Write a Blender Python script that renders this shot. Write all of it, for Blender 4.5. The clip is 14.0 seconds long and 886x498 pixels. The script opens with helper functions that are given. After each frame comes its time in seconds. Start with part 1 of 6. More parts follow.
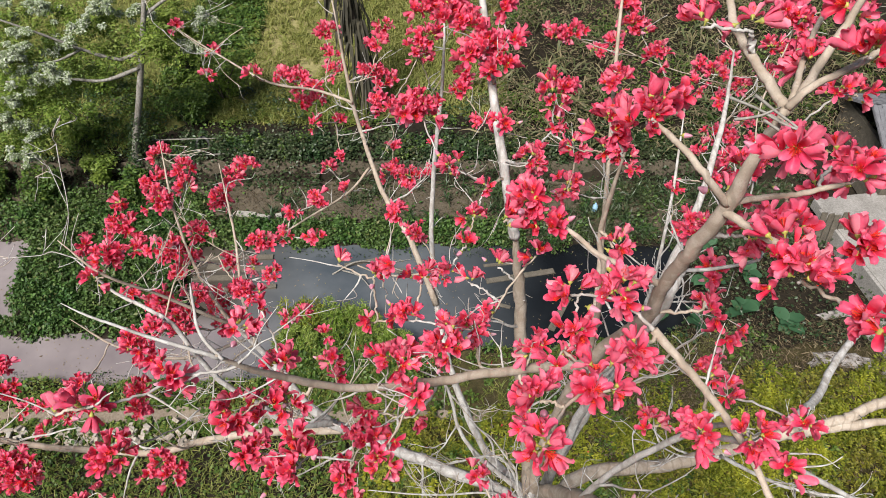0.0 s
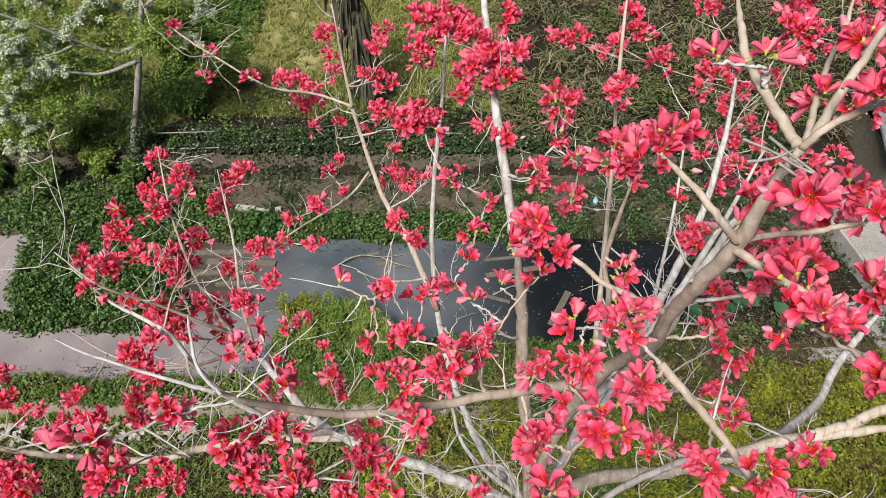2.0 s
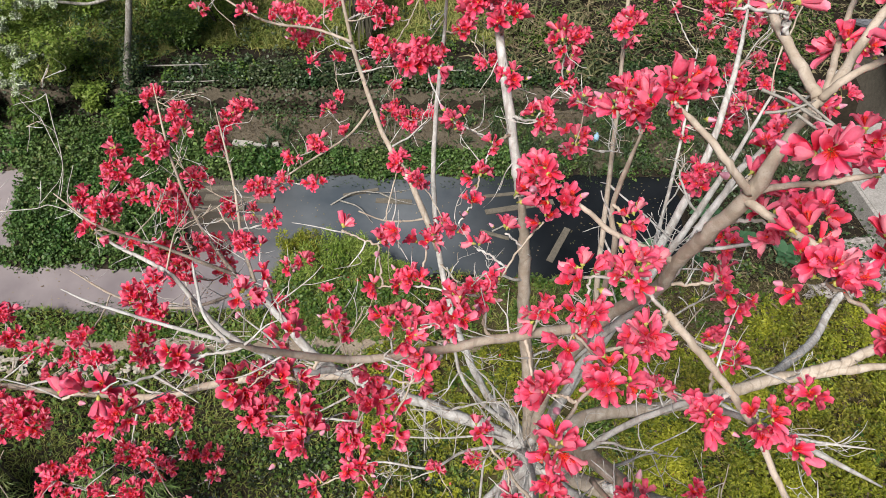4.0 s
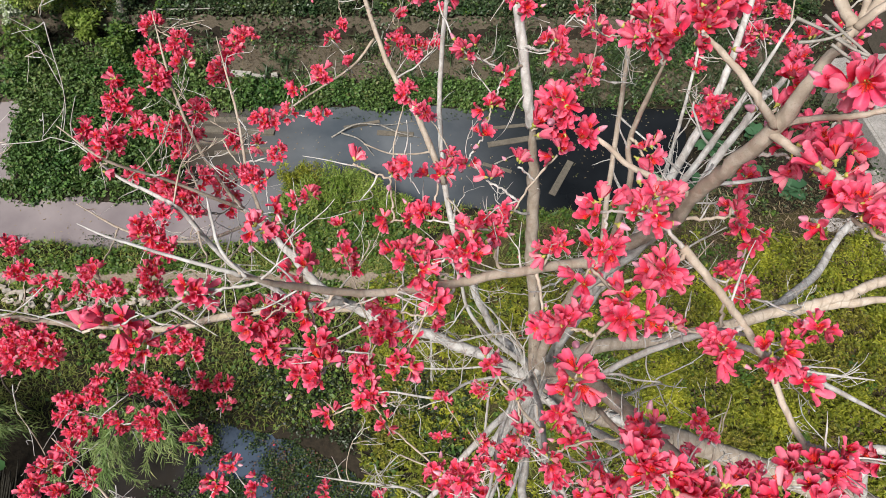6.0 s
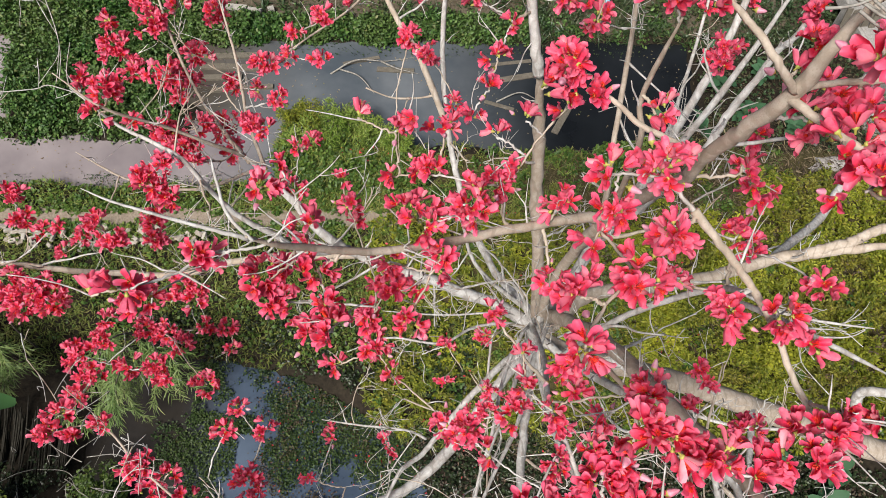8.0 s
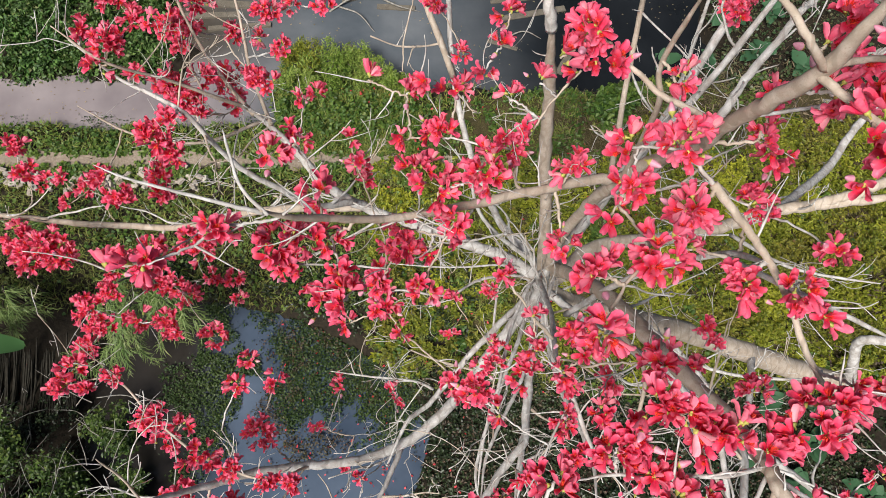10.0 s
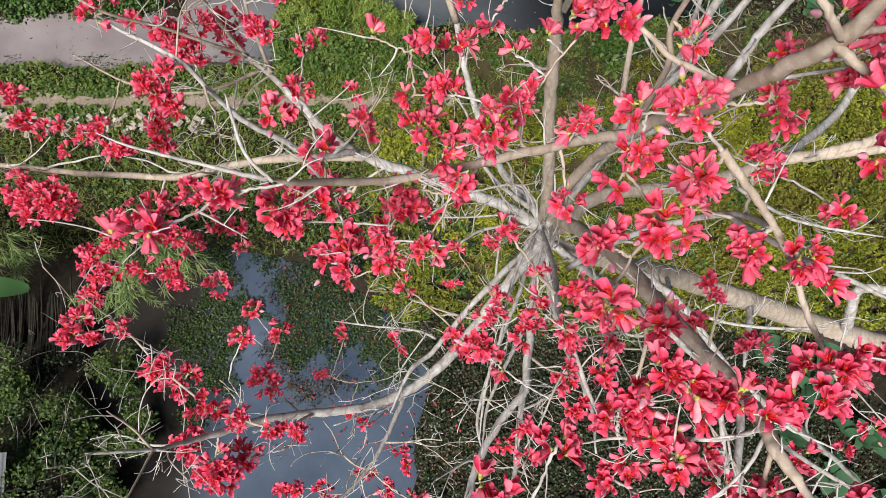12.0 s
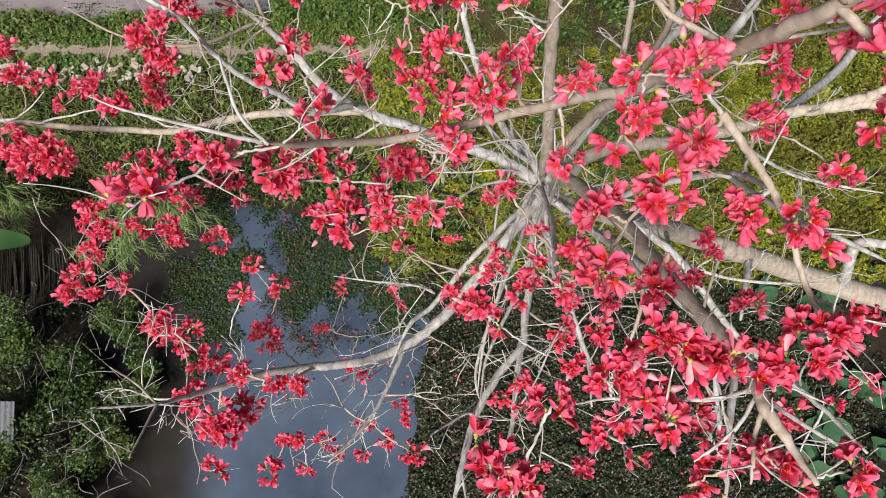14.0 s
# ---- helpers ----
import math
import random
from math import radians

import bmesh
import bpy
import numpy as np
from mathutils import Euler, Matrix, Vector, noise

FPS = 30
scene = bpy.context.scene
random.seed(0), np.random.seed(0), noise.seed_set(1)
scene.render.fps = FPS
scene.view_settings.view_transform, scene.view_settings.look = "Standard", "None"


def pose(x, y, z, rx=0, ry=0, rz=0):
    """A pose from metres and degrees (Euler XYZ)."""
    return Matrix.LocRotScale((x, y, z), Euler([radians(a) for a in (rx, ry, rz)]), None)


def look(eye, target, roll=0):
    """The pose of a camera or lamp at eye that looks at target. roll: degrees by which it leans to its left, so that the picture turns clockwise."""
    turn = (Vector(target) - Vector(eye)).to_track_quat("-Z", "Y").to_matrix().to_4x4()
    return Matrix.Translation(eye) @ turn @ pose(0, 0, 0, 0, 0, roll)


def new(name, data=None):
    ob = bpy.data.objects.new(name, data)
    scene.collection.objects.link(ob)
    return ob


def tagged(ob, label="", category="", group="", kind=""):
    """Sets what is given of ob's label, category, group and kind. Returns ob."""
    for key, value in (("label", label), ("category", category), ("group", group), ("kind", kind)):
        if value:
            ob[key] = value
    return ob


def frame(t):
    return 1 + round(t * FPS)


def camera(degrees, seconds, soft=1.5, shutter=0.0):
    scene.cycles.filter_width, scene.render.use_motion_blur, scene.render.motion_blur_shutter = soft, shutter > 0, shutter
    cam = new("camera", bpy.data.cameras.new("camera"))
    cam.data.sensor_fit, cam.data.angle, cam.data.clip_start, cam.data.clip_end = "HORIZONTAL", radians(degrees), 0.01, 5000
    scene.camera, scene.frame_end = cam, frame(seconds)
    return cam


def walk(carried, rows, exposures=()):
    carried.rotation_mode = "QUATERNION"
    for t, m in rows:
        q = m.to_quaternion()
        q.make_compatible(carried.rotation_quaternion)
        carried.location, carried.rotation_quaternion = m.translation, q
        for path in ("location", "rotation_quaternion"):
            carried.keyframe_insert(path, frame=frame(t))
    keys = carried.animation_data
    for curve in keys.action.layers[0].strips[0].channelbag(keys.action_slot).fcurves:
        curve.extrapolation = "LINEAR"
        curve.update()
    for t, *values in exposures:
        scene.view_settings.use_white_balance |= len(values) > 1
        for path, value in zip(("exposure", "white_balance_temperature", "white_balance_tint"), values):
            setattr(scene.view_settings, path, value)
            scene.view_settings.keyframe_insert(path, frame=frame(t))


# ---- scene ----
# A drone hovers beside the crown of a flowering tree and tips its lens down.
cam = camera(64.15, 14.0, soft=0.5)
ROWS = [
    (0.0, 0.000, -0.000, 21.500, 45.00, -0.00, -0.00),
    (0.5, -0.004, 0.056, 21.519, 45.11, -0.04, 0.00),
    (1.0, -0.011, 0.112, 21.540, 45.14, -0.04, -0.01),
    (1.5, -0.014, 0.153, 21.563, 45.03, -0.06, -0.01),
    (2.0, -0.014, 0.175, 21.580, 44.19, -0.06, -0.00),
    (2.5, -0.016, 0.201, 21.600, 42.93, -0.12, 0.00),
    (5.0, -0.086, 0.246, 21.590, 36.22, -0.23, 0.00),
    (5.5, -0.105, 0.251, 21.584, 34.87, -0.23, 0.03),
    (6.0, -0.119, 0.254, 21.586, 33.51, -0.22, 0.02),
    (6.5, -0.123, 0.258, 21.592, 32.19, -0.23, 0.03),
    (7.0, -0.128, 0.283, 21.602, 30.89, -0.23, 0.05),
    (7.5, -0.142, 0.320, 21.613, 29.61, -0.25, 0.08),
    (8.0, -0.154, 0.364, 21.623, 28.37, -0.23, 0.06),
    (10.5, -0.236, 0.532, 21.683, 22.25, -0.22, 0.07),
    (11.0, -0.244, 0.560, 21.691, 21.06, -0.22, 0.16),
    (11.5, -0.246, 0.583, 21.699, 19.83, -0.22, 0.15),
    (12.0, -0.245, 0.608, 21.712, 18.60, -0.22, 0.17),
    (12.5, -0.233, 0.630, 21.725, 17.39, -0.20, 0.16),
    (13.0, -0.224, 0.643, 21.732, 16.26, -0.19, 0.19),
    (13.5, -0.224, 0.652, 21.737, 15.26, -0.19, 0.20),
    (14.0, -0.229, 0.659, 21.732, 14.57, -0.18, 0.19),
]
walk(cam, [(t, pose(x, y, z, rx, ry, rz)) for t, x, y, z, rx, ry, rz in ROWS])

# ---- light: hazy daylight, thin cloud ----
world = bpy.data.worlds.new("world")
scene.world = world
world.use_nodes = True
wt = world.node_tree
sky = wt.nodes.new("ShaderNodeTexSky")
sky.sky_type, sky.sun_disc = "NISHITA", False
sky.sun_elevation, sky.sun_rotation = radians(53), radians(209)
sky.air_density, sky.dust_density, sky.ozone_density = 1.0, 3.5, 1.0
wt.links.new(sky.outputs[0], wt.nodes["Background"].inputs[0])
wt.nodes["Background"].inputs[1].default_value = 0.054
sun = new("sun", bpy.data.lights.new("sun", "SUN"))
sun.data.energy, sun.data.angle, sun.data.color = 5.0, radians(20), (1.0, 0.965, 0.92)
SUN_FROM = Vector((-0.29, -0.52, 0.80))
sun.matrix_world = look(SUN_FROM * 60, (0, 0, 0))
scene.view_settings.exposure = 0.31

RNG = np.random.default_rng(7)


# ---- materials ----
def node_material(name, rough=0.7, spec=0.3):
    m = bpy.data.materials.new(name)
    m.use_nodes = True
    b = m.node_tree.nodes["Principled BSDF"]
    b.inputs["Roughness"].default_value = rough
    b.inputs["Specular IOR Level"].default_value = spec
    return m, m.node_tree, b


def ramp(tree, fac, stops):
    r = tree.nodes.new("ShaderNodeValToRGB")
    e = r.color_ramp.elements
    while len(e) < len(stops):
        e.new(0.5)
    for k, (at, col) in zip(e, stops):
        k.position, k.color = at, (*col, 1)
    tree.links.new(fac, r.inputs[0])
    return r.outputs[0]


def noise_tex(tree, scale, detail=4.0, vec=None, rough=0.55):
    n = tree.nodes.new("ShaderNodeTexNoise")
    n.inputs["Scale"].default_value, n.inputs["Detail"].default_value = scale, detail
    n.inputs["Roughness"].default_value = rough
    if vec is not None:
        tree.links.new(vec, n.inputs["Vector"])
    return n.outputs[0]


def mixed(tree, fac, a, b, mode="MIX"):
    m = tree.nodes.new("ShaderNodeMix")
    m.data_type, m.blend_type = "RGBA", mode
    for sock, val in ((m.inputs[0], fac), (m.inputs[6], a), (m.inputs[7], b)):
        if isinstance(val, (int, float)):
            sock.default_value = val
        elif isinstance(val, tuple):
            sock.default_value = (*val, 1)
        else:
            tree.links.new(val, sock)
    return m.outputs[2]


def bumped(tree, b, height, strength=0.4, distance=0.02):
    n = tree.nodes.new("ShaderNodeBump")
    n.inputs["Strength"].default_value, n.inputs["Distance"].default_value = strength, distance
    tree.links.new(height, n.inputs["Height"])
    tree.links.new(n.outputs[0], b.inputs["Normal"])


def place(tree):
    return tree.nodes.new("ShaderNodeNewGeometry").outputs["Position"]


def island(tree):
    return tree.nodes.new("ShaderNodeNewGeometry").outputs["Random Per Island"]


def leaf_material(name, stops, rough=0.5, through_light=0.25, patch=0.35, patches=None):
    """Leaves: colour by leaf and by patch, with light through the blade."""
    m, t, b = node_material(name, rough, 0.35)
    col = ramp(t, island(t), stops)
    n = noise_tex(t, 0.6, 3, place(t))
    col = mixed(t, patch, col, ramp(t, n, patches or [(0.3, stops[0][1]), (0.7, stops[-1][1])]))
    t.links.new(col, b.inputs["Base Color"])
    tr = t.nodes.new("ShaderNodeBsdfTranslucent")
    t.links.new(col, tr.inputs[0])
    mx = t.nodes.new("ShaderNodeMixShader")
    mx.inputs[0].default_value = through_light
    t.links.new(b.outputs[0], mx.inputs[1])
    t.links.new(tr.outputs[0], mx.inputs[2])
    t.links.new(mx.outputs[0], t.nodes["Material Output"].inputs[0])
    return m


def earth_material(name, stops, scale=1.2, rough=0.95, bump=0.6):
    m, t, b = node_material(name, rough, 0.15)
    p = place(t)
    big, fine = noise_tex(t, scale, 6, p), noise_tex(t, scale * 14, 5, p)
    col = ramp(t, big, stops)
    col = mixed(t, 0.5, col, ramp(t, fine, [(0.3, stops[0][1]), (0.7, stops[-1][1])]))
    t.links.new(col, b.inputs["Base Color"])
    bumped(t, b, fine, bump, 0.05)
    return m


def bark_material(name, tan, pale, amount):
    m, t, b = node_material(name, 0.85, 0.2)
    p = place(t)
    big, mid, fine = noise_tex(t, 1.3, 5, p), noise_tex(t, 10, 6, p, 0.65), noise_tex(t, 120, 4, p)
    lichen = ramp(t, mid, [(0.40 - amount, (0, 0, 0)), (0.66 - amount, (1, 1, 1))])
    base = mixed(t, big, tan, tuple(c * 0.72 for c in tan))
    col = mixed(t, lichen, base, pale)
    col = mixed(t, ramp(t, fine, [(0.30, (0.55, 0.55, 0.55)), (0.44, (1, 1, 1))]), tuple(c * 0.55 for c in tan), col)
    rings = t.nodes.new("ShaderNodeTexWave")
    rings.inputs["Scale"].default_value, rings.inputs["Distortion"].default_value, rings.inputs["Detail"].default_value = 2.4, 9.0, 3.0
    t.links.new(p, rings.inputs["Vector"])
    col = mixed(t, ramp(t, rings.outputs["Fac"], [(0.03, (0.45, 0.45, 0.45)), (0.12, (1, 1, 1))]), tuple(c * 0.62 for c in tan), col)
    scar = noise_tex(t, 9, 6, p, 0.75)
    col = mixed(t, ramp(t, scar, [(0.26, (0.5, 0.5, 0.5)), (0.34, (1, 1, 1))]), tuple(c * 0.45 for c in tan), col)
    t.links.new(col, b.inputs["Base Color"])
    bumped(t, b, fine, 0.35, 0.006)
    return m


BARK = bark_material("bark", (0.415, 0.34, 0.265), (0.49, 0.425, 0.355), -0.02)
BARK_PALE = bark_material("bark_pale", (0.39, 0.355, 0.32), (0.54, 0.53, 0.51), 0.03)
BARK_GREY = bark_material("bark_grey", (0.22, 0.20, 0.17), (0.36, 0.35, 0.32), -0.02)
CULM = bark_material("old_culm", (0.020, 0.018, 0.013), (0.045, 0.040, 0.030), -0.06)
BARK_DARK = bark_material("bark_dark", (0.085, 0.066, 0.050), (0.17, 0.15, 0.13), -0.05)

# petals: deep red faces, paler pink backs and tips, finely veined
def petal_material(name, stops, tip, amount):
    m, t, b = node_material(name, 0.42, 0.45)
    grain = noise_tex(t, 60, 4, place(t))
    either = t.nodes.new("ShaderNodeMath")
    either.operation = "ADD"
    t.links.new(island(t), either.inputs[0])
    t.links.new(t.nodes.new("ShaderNodeObjectInfo").outputs["Random"], either.inputs[1])
    wrap = t.nodes.new("ShaderNodeMath")
    wrap.operation = "FRACT"
    t.links.new(either.outputs[0], wrap.inputs[0])
    hue = ramp(t, wrap.outputs[0], stops)
    hue = mixed(t, 0.25, hue, ramp(t, grain, [(0.3, stops[0][1]), (0.75, stops[-1][1])]))
    along = t.nodes.new("ShaderNodeAttribute")
    along.attribute_name = "along"
    hue = mixed(t, ramp(t, along.outputs["Fac"], [(0.35, (0, 0, 0)), (1.0, (amount, amount, amount))]), hue, tip)
    t.links.new(hue, b.inputs["Base Color"])
    tr = t.nodes.new("ShaderNodeBsdfTranslucent")
    t.links.new(hue, tr.inputs[0])
    mx = t.nodes.new("ShaderNodeMixShader")
    mx.inputs[0].default_value = 0.54
    t.links.new(b.outputs[0], mx.inputs[1])
    t.links.new(tr.outputs[0], mx.inputs[2])
    t.links.new(mx.outputs[0], t.nodes["Material Output"].inputs[0])
    bumped(t, b, noise_tex(t, 160, 3, place(t)), 0.15, 0.003)
    return m


# pink tips, backs and palest stops are part pigment, part painted sky sheen
PETAL = petal_material("petal_face", [(0.0, (0.76, 0.008, 0.046)), (0.35, (0.87, 0.020, 0.112)), (0.65, (0.92, 0.055, 0.195)), (0.85, (0.94, 0.14, 0.31)), (1.0, (0.95, 0.33, 0.46))], (0.94, 0.27, 0.42), 0.6)
PETAL_BACK = petal_material("petal_back", [(0.0, (0.86, 0.07, 0.19)), (0.5, (0.91, 0.18, 0.33)), (0.85, (0.94, 0.37, 0.48)), (1.0, (0.95, 0.57, 0.61))], (0.93, 0.29, 0.42), 0.5)

STAMEN, t, b = node_material("stamen", 0.5)
t.links.new(ramp(t, island(t), [(0.0, (0.62, 0.018, 0.018)), (0.6, (0.76, 0.045, 0.025)), (0.88, (0.80, 0.11, 0.035)), (1.0, (0.05, 0.02, 0.03))]), b.inputs["Base Color"])
CALYX, t, b = node_material("calyx", 0.5)
t.links.new(ramp(t, noise_tex(t, 30, 3, place(t)), [(0.3, (0.22, 0.24, 0.05)), (0.6, (0.40, 0.38, 0.09)), (0.8, (0.22, 0.13, 0.06))]), b.inputs["Base Color"])
BUD, t, b = node_material("bud", 0.45)
t.links.new(ramp(t, noise_tex(t, 26, 3, place(t)), [(0.3, (0.44, 0.13, 0.20)), (0.55, (0.52, 0.25, 0.32)), (0.75, (0.56, 0.43, 0.43))]), b.inputs["Base Color"])

# brown soil, blackened to carry the shade in gaps between plants
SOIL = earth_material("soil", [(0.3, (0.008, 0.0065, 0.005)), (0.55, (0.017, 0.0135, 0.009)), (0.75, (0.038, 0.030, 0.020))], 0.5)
BANK_EARTH = earth_material("bank_earth", [(0.3, (0.045, 0.036, 0.025)), (0.6, (0.095, 0.078, 0.055)), (0.8, (0.16, 0.135, 0.10))], 1.5)
PATH_EARTH = earth_material("path_earth", [(0.3, (0.15, 0.115, 0.085)), (0.6, (0.235, 0.19, 0.145)), (0.8, (0.32, 0.27, 0.215))], 0.9)
STUBBLE = earth_material("stubble", [(0.3, (0.17, 0.16, 0.06)), (0.6, (0.33, 0.29, 0.13)), (0.8, (0.42, 0.37, 0.19))], 3.5)
TURF = earth_material("turf", [(0.3, (0.075, 0.095, 0.020)), (0.5, (0.13, 0.15, 0.034)), (0.65, (0.20, 0.20, 0.055)), (0.8, (0.17, 0.13, 0.07))], 1.3)
MEADOW = earth_material("meadow", [(0.3, (0.018, 0.020, 0.007)), (0.5, (0.042, 0.042, 0.013)), (0.65, (0.085, 0.075, 0.026)), (0.8, (0.12, 0.085, 0.048))], 2.2)
STONE = earth_material("stone", [(0.3, (0.24, 0.22, 0.19)), (0.6, (0.38, 0.36, 0.32)), (0.8, (0.5, 0.48, 0.44))], 4)
BRICK, t, b = node_material("brick", 0.9, 0.2)
col = ramp(t, t.nodes.new("ShaderNodeObjectInfo").outputs["Random"], [(0.0, (0.30, 0.24, 0.19)), (0.4, (0.38, 0.33, 0.28)), (0.7, (0.44, 0.41, 0.36)), (1.0, (0.36, 0.22, 0.15))])
col = mixed(t, 0.5, col, ramp(t, noise_tex(t, 12, 5, place(t)), [(0.3, (0.20, 0.17, 0.14)), (0.7, (0.5, 0.46, 0.4))]))
t.links.new(col, b.inputs["Base Color"])
bumped(t, b, noise_tex(t, 40, 4, place(t)), 0.5, 0.01)
CONCRETE = earth_material("concrete", [(0.3, (0.16, 0.15, 0.135)), (0.6, (0.30, 0.28, 0.26)), (0.8, (0.42, 0.40, 0.38))], 1.2, 0.9, 0.25)
PLANK = earth_material("plank", [(0.3, (0.06, 0.052, 0.04)), (0.6, (0.13, 0.115, 0.09)), (0.8, (0.24, 0.21, 0.17))], 5, 0.85, 0.3)
DRIFTWOOD = earth_material("driftwood", [(0.3, (0.14, 0.125, 0.115)), (0.55, (0.34, 0.31, 0.29)), (0.8, (0.50, 0.47, 0.45))], 4.5, 0.85, 0.5)
ROOF_TILE = earth_material("roof_tile", [(0.3, (0.10, 0.10, 0.11)), (0.6, (0.17, 0.17, 0.19)), (0.8, (0.25, 0.25, 0.26))], 3, 0.85, 0.3)
ROOF_SHEET = earth_material("roof_sheet", [(0.3, (0.08, 0.083, 0.09)), (0.6, (0.13, 0.135, 0.145)), (0.8, (0.19, 0.195, 0.21))], 2, 0.7, 0.1)
BLUE = earth_material("faded_blue_plastic", [(0.3, (0.20, 0.36, 0.50)), (0.7, (0.32, 0.50, 0.62))], 6, 0.5, 0.05)
RUBBER = earth_material("rubber", [(0.3, (0.05, 0.05, 0.05)), (0.7, (0.10, 0.10, 0.10))], 6, 0.8, 0.1)

# pond water: silty channel, darker middle pond, blue-grey near one, reflections painted in
WATER, t, b = node_material("water", 0.05, 0.5)
p = place(t)
axes = t.nodes.new("ShaderNodeSeparateXYZ")
t.links.new(p, axes.inputs[0])


def over(tree, value, lo, hi):
    n = tree.nodes.new("ShaderNodeMapRange")
    n.interpolation_type = "SMOOTHSTEP"
    n.inputs["From Min"].default_value, n.inputs["From Max"].default_value = lo, hi
    tree.links.new(value, n.inputs["Value"])
    return n.outputs[0]


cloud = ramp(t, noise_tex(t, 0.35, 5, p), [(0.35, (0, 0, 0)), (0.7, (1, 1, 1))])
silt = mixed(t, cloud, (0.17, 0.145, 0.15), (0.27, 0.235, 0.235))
# middle pond: slate sky reflection left, dark trees' reflection right, both painted in
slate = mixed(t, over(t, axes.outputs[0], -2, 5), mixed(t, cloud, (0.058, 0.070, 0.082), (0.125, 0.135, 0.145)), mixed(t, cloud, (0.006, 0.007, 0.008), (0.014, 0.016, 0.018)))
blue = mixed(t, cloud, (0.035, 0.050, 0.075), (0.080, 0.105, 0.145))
# left end of the near pond: reflection of overhanging trees, as colour
dark_reflection = mixed(t, cloud, (0.014, 0.012, 0.010), (0.034, 0.030, 0.026))
blue = mixed(t, over(t, axes.outputs[0], -8.2, -6.2), dark_reflection, blue)
# pond head: brown reflection of the bank, mixed into the water colour
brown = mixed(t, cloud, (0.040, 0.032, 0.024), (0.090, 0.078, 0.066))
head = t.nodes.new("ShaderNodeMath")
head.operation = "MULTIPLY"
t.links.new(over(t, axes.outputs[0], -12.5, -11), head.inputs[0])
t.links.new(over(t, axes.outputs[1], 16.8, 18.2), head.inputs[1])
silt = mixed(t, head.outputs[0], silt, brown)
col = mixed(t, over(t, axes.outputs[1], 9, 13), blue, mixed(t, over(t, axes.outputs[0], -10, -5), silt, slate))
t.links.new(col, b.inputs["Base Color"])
b.inputs["IOR"].default_value = 1.33
bumped(t, b, noise_tex(t, 5, 3, p), 0.035, 0.02)

VINE_LEAF = leaf_material("vine_leaf", [(0.0, (0.016, 0.056, 0.013)), (0.5, (0.052, 0.140, 0.027)), (0.85, (0.125, 0.255, 0.050)), (1.0, (0.16, 0.16, 0.06))])
GRASS_LEAF = leaf_material("grass_leaf", [(0.0, (0.075, 0.130, 0.018)), (0.5, (0.150, 0.200, 0.030)), (0.85, (0.23, 0.24, 0.05)), (1.0, (0.32, 0.28, 0.10))], 0.6)
HAY_LEAF = leaf_material("hay_leaf", [(0.0, (0.17, 0.19, 0.045)), (0.5, (0.30, 0.29, 0.085)), (0.85, (0.42, 0.38, 0.16)), (1.0, (0.22, 0.27, 0.05))], 0.7, 0.3)
DRY_LEAF = leaf_material("dry_leaf", [(0.0, (0.11, 0.075, 0.05)), (0.45, (0.23, 0.165, 0.11)), (0.8, (0.40, 0.31, 0.21)), (1.0, (0.13, 0.15, 0.04))], 0.8)
STRAW_LEAF = leaf_material("straw_leaf", [(0.0, (0.050, 0.033, 0.021)), (0.45, (0.12, 0.082, 0.052)), (0.8, (0.23, 0.175, 0.115)), (1.0, (0.09, 0.10, 0.03))], 0.8)
YELLOW_LEAF = leaf_material("yellow_green_leaf", [(0.0, (0.085, 0.125, 0.010)), (0.4, (0.20, 0.245, 0.016)), (0.8, (0.40, 0.41, 0.030)), (0.92, (0.50, 0.50, 0.06)), (1.0, (0.22, 0.13, 0.05))], 0.55, 0.35, 0.5, [(0.38, (0.12, 0.075, 0.032)), (0.46, (0.065, 0.075, 0.014)), (0.55, (0.17, 0.19, 0.022)), (0.66, (0.42, 0.41, 0.035))])
DARK_LEAF = leaf_material("dark_leaf", [(0.0, (0.014, 0.040, 0.014)), (0.5, (0.028, 0.070, 0.022)), (0.85, (0.050, 0.100, 0.034)), (1.0, (0.11, 0.085, 0.05))], 0.4, 0.15)
BUSH_LEAF = leaf_material("bush_leaf", [(0.0, (0.022, 0.060, 0.012)), (0.5, (0.050, 0.115, 0.018)), (0.85, (0.11, 0.19, 0.026)), (1.0, (0.17, 0.21, 0.04))])
SHRUB_LEAF = leaf_material("shrub_leaf", [(0.0, (0.012, 0.034, 0.007)), (0.5, (0.030, 0.072, 0.012)), (0.85, (0.070, 0.125, 0.020)), (1.0, (0.13, 0.16, 0.03))], 0.45, 0.2)
SHORE_LEAF = leaf_material("shore_leaf", [(0.0, (0.007, 0.021, 0.006)), (0.5, (0.018, 0.046, 0.011)), (0.85, (0.042, 0.085, 0.020)), (1.0, (0.085, 0.11, 0.026))], 0.55, 0.12)
WITHERED = leaf_material("withered_leaf", [(0.0, (0.030, 0.017, 0.014)), (0.5, (0.070, 0.040, 0.030)), (0.85, (0.12, 0.070, 0.050)), (1.0, (0.06, 0.09, 0.025))], 0.6, 0.15)
DEAD_LEAF = leaf_material("dead_leaf", [(0.0, (0.022, 0.015, 0.010)), (0.5, (0.055, 0.036, 0.022)), (0.85, (0.11, 0.068, 0.040)), (1.0, (0.20, 0.155, 0.11))], 0.6, 0.1)
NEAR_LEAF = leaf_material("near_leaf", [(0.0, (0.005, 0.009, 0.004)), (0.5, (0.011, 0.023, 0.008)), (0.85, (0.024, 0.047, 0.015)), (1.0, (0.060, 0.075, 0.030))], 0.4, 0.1)
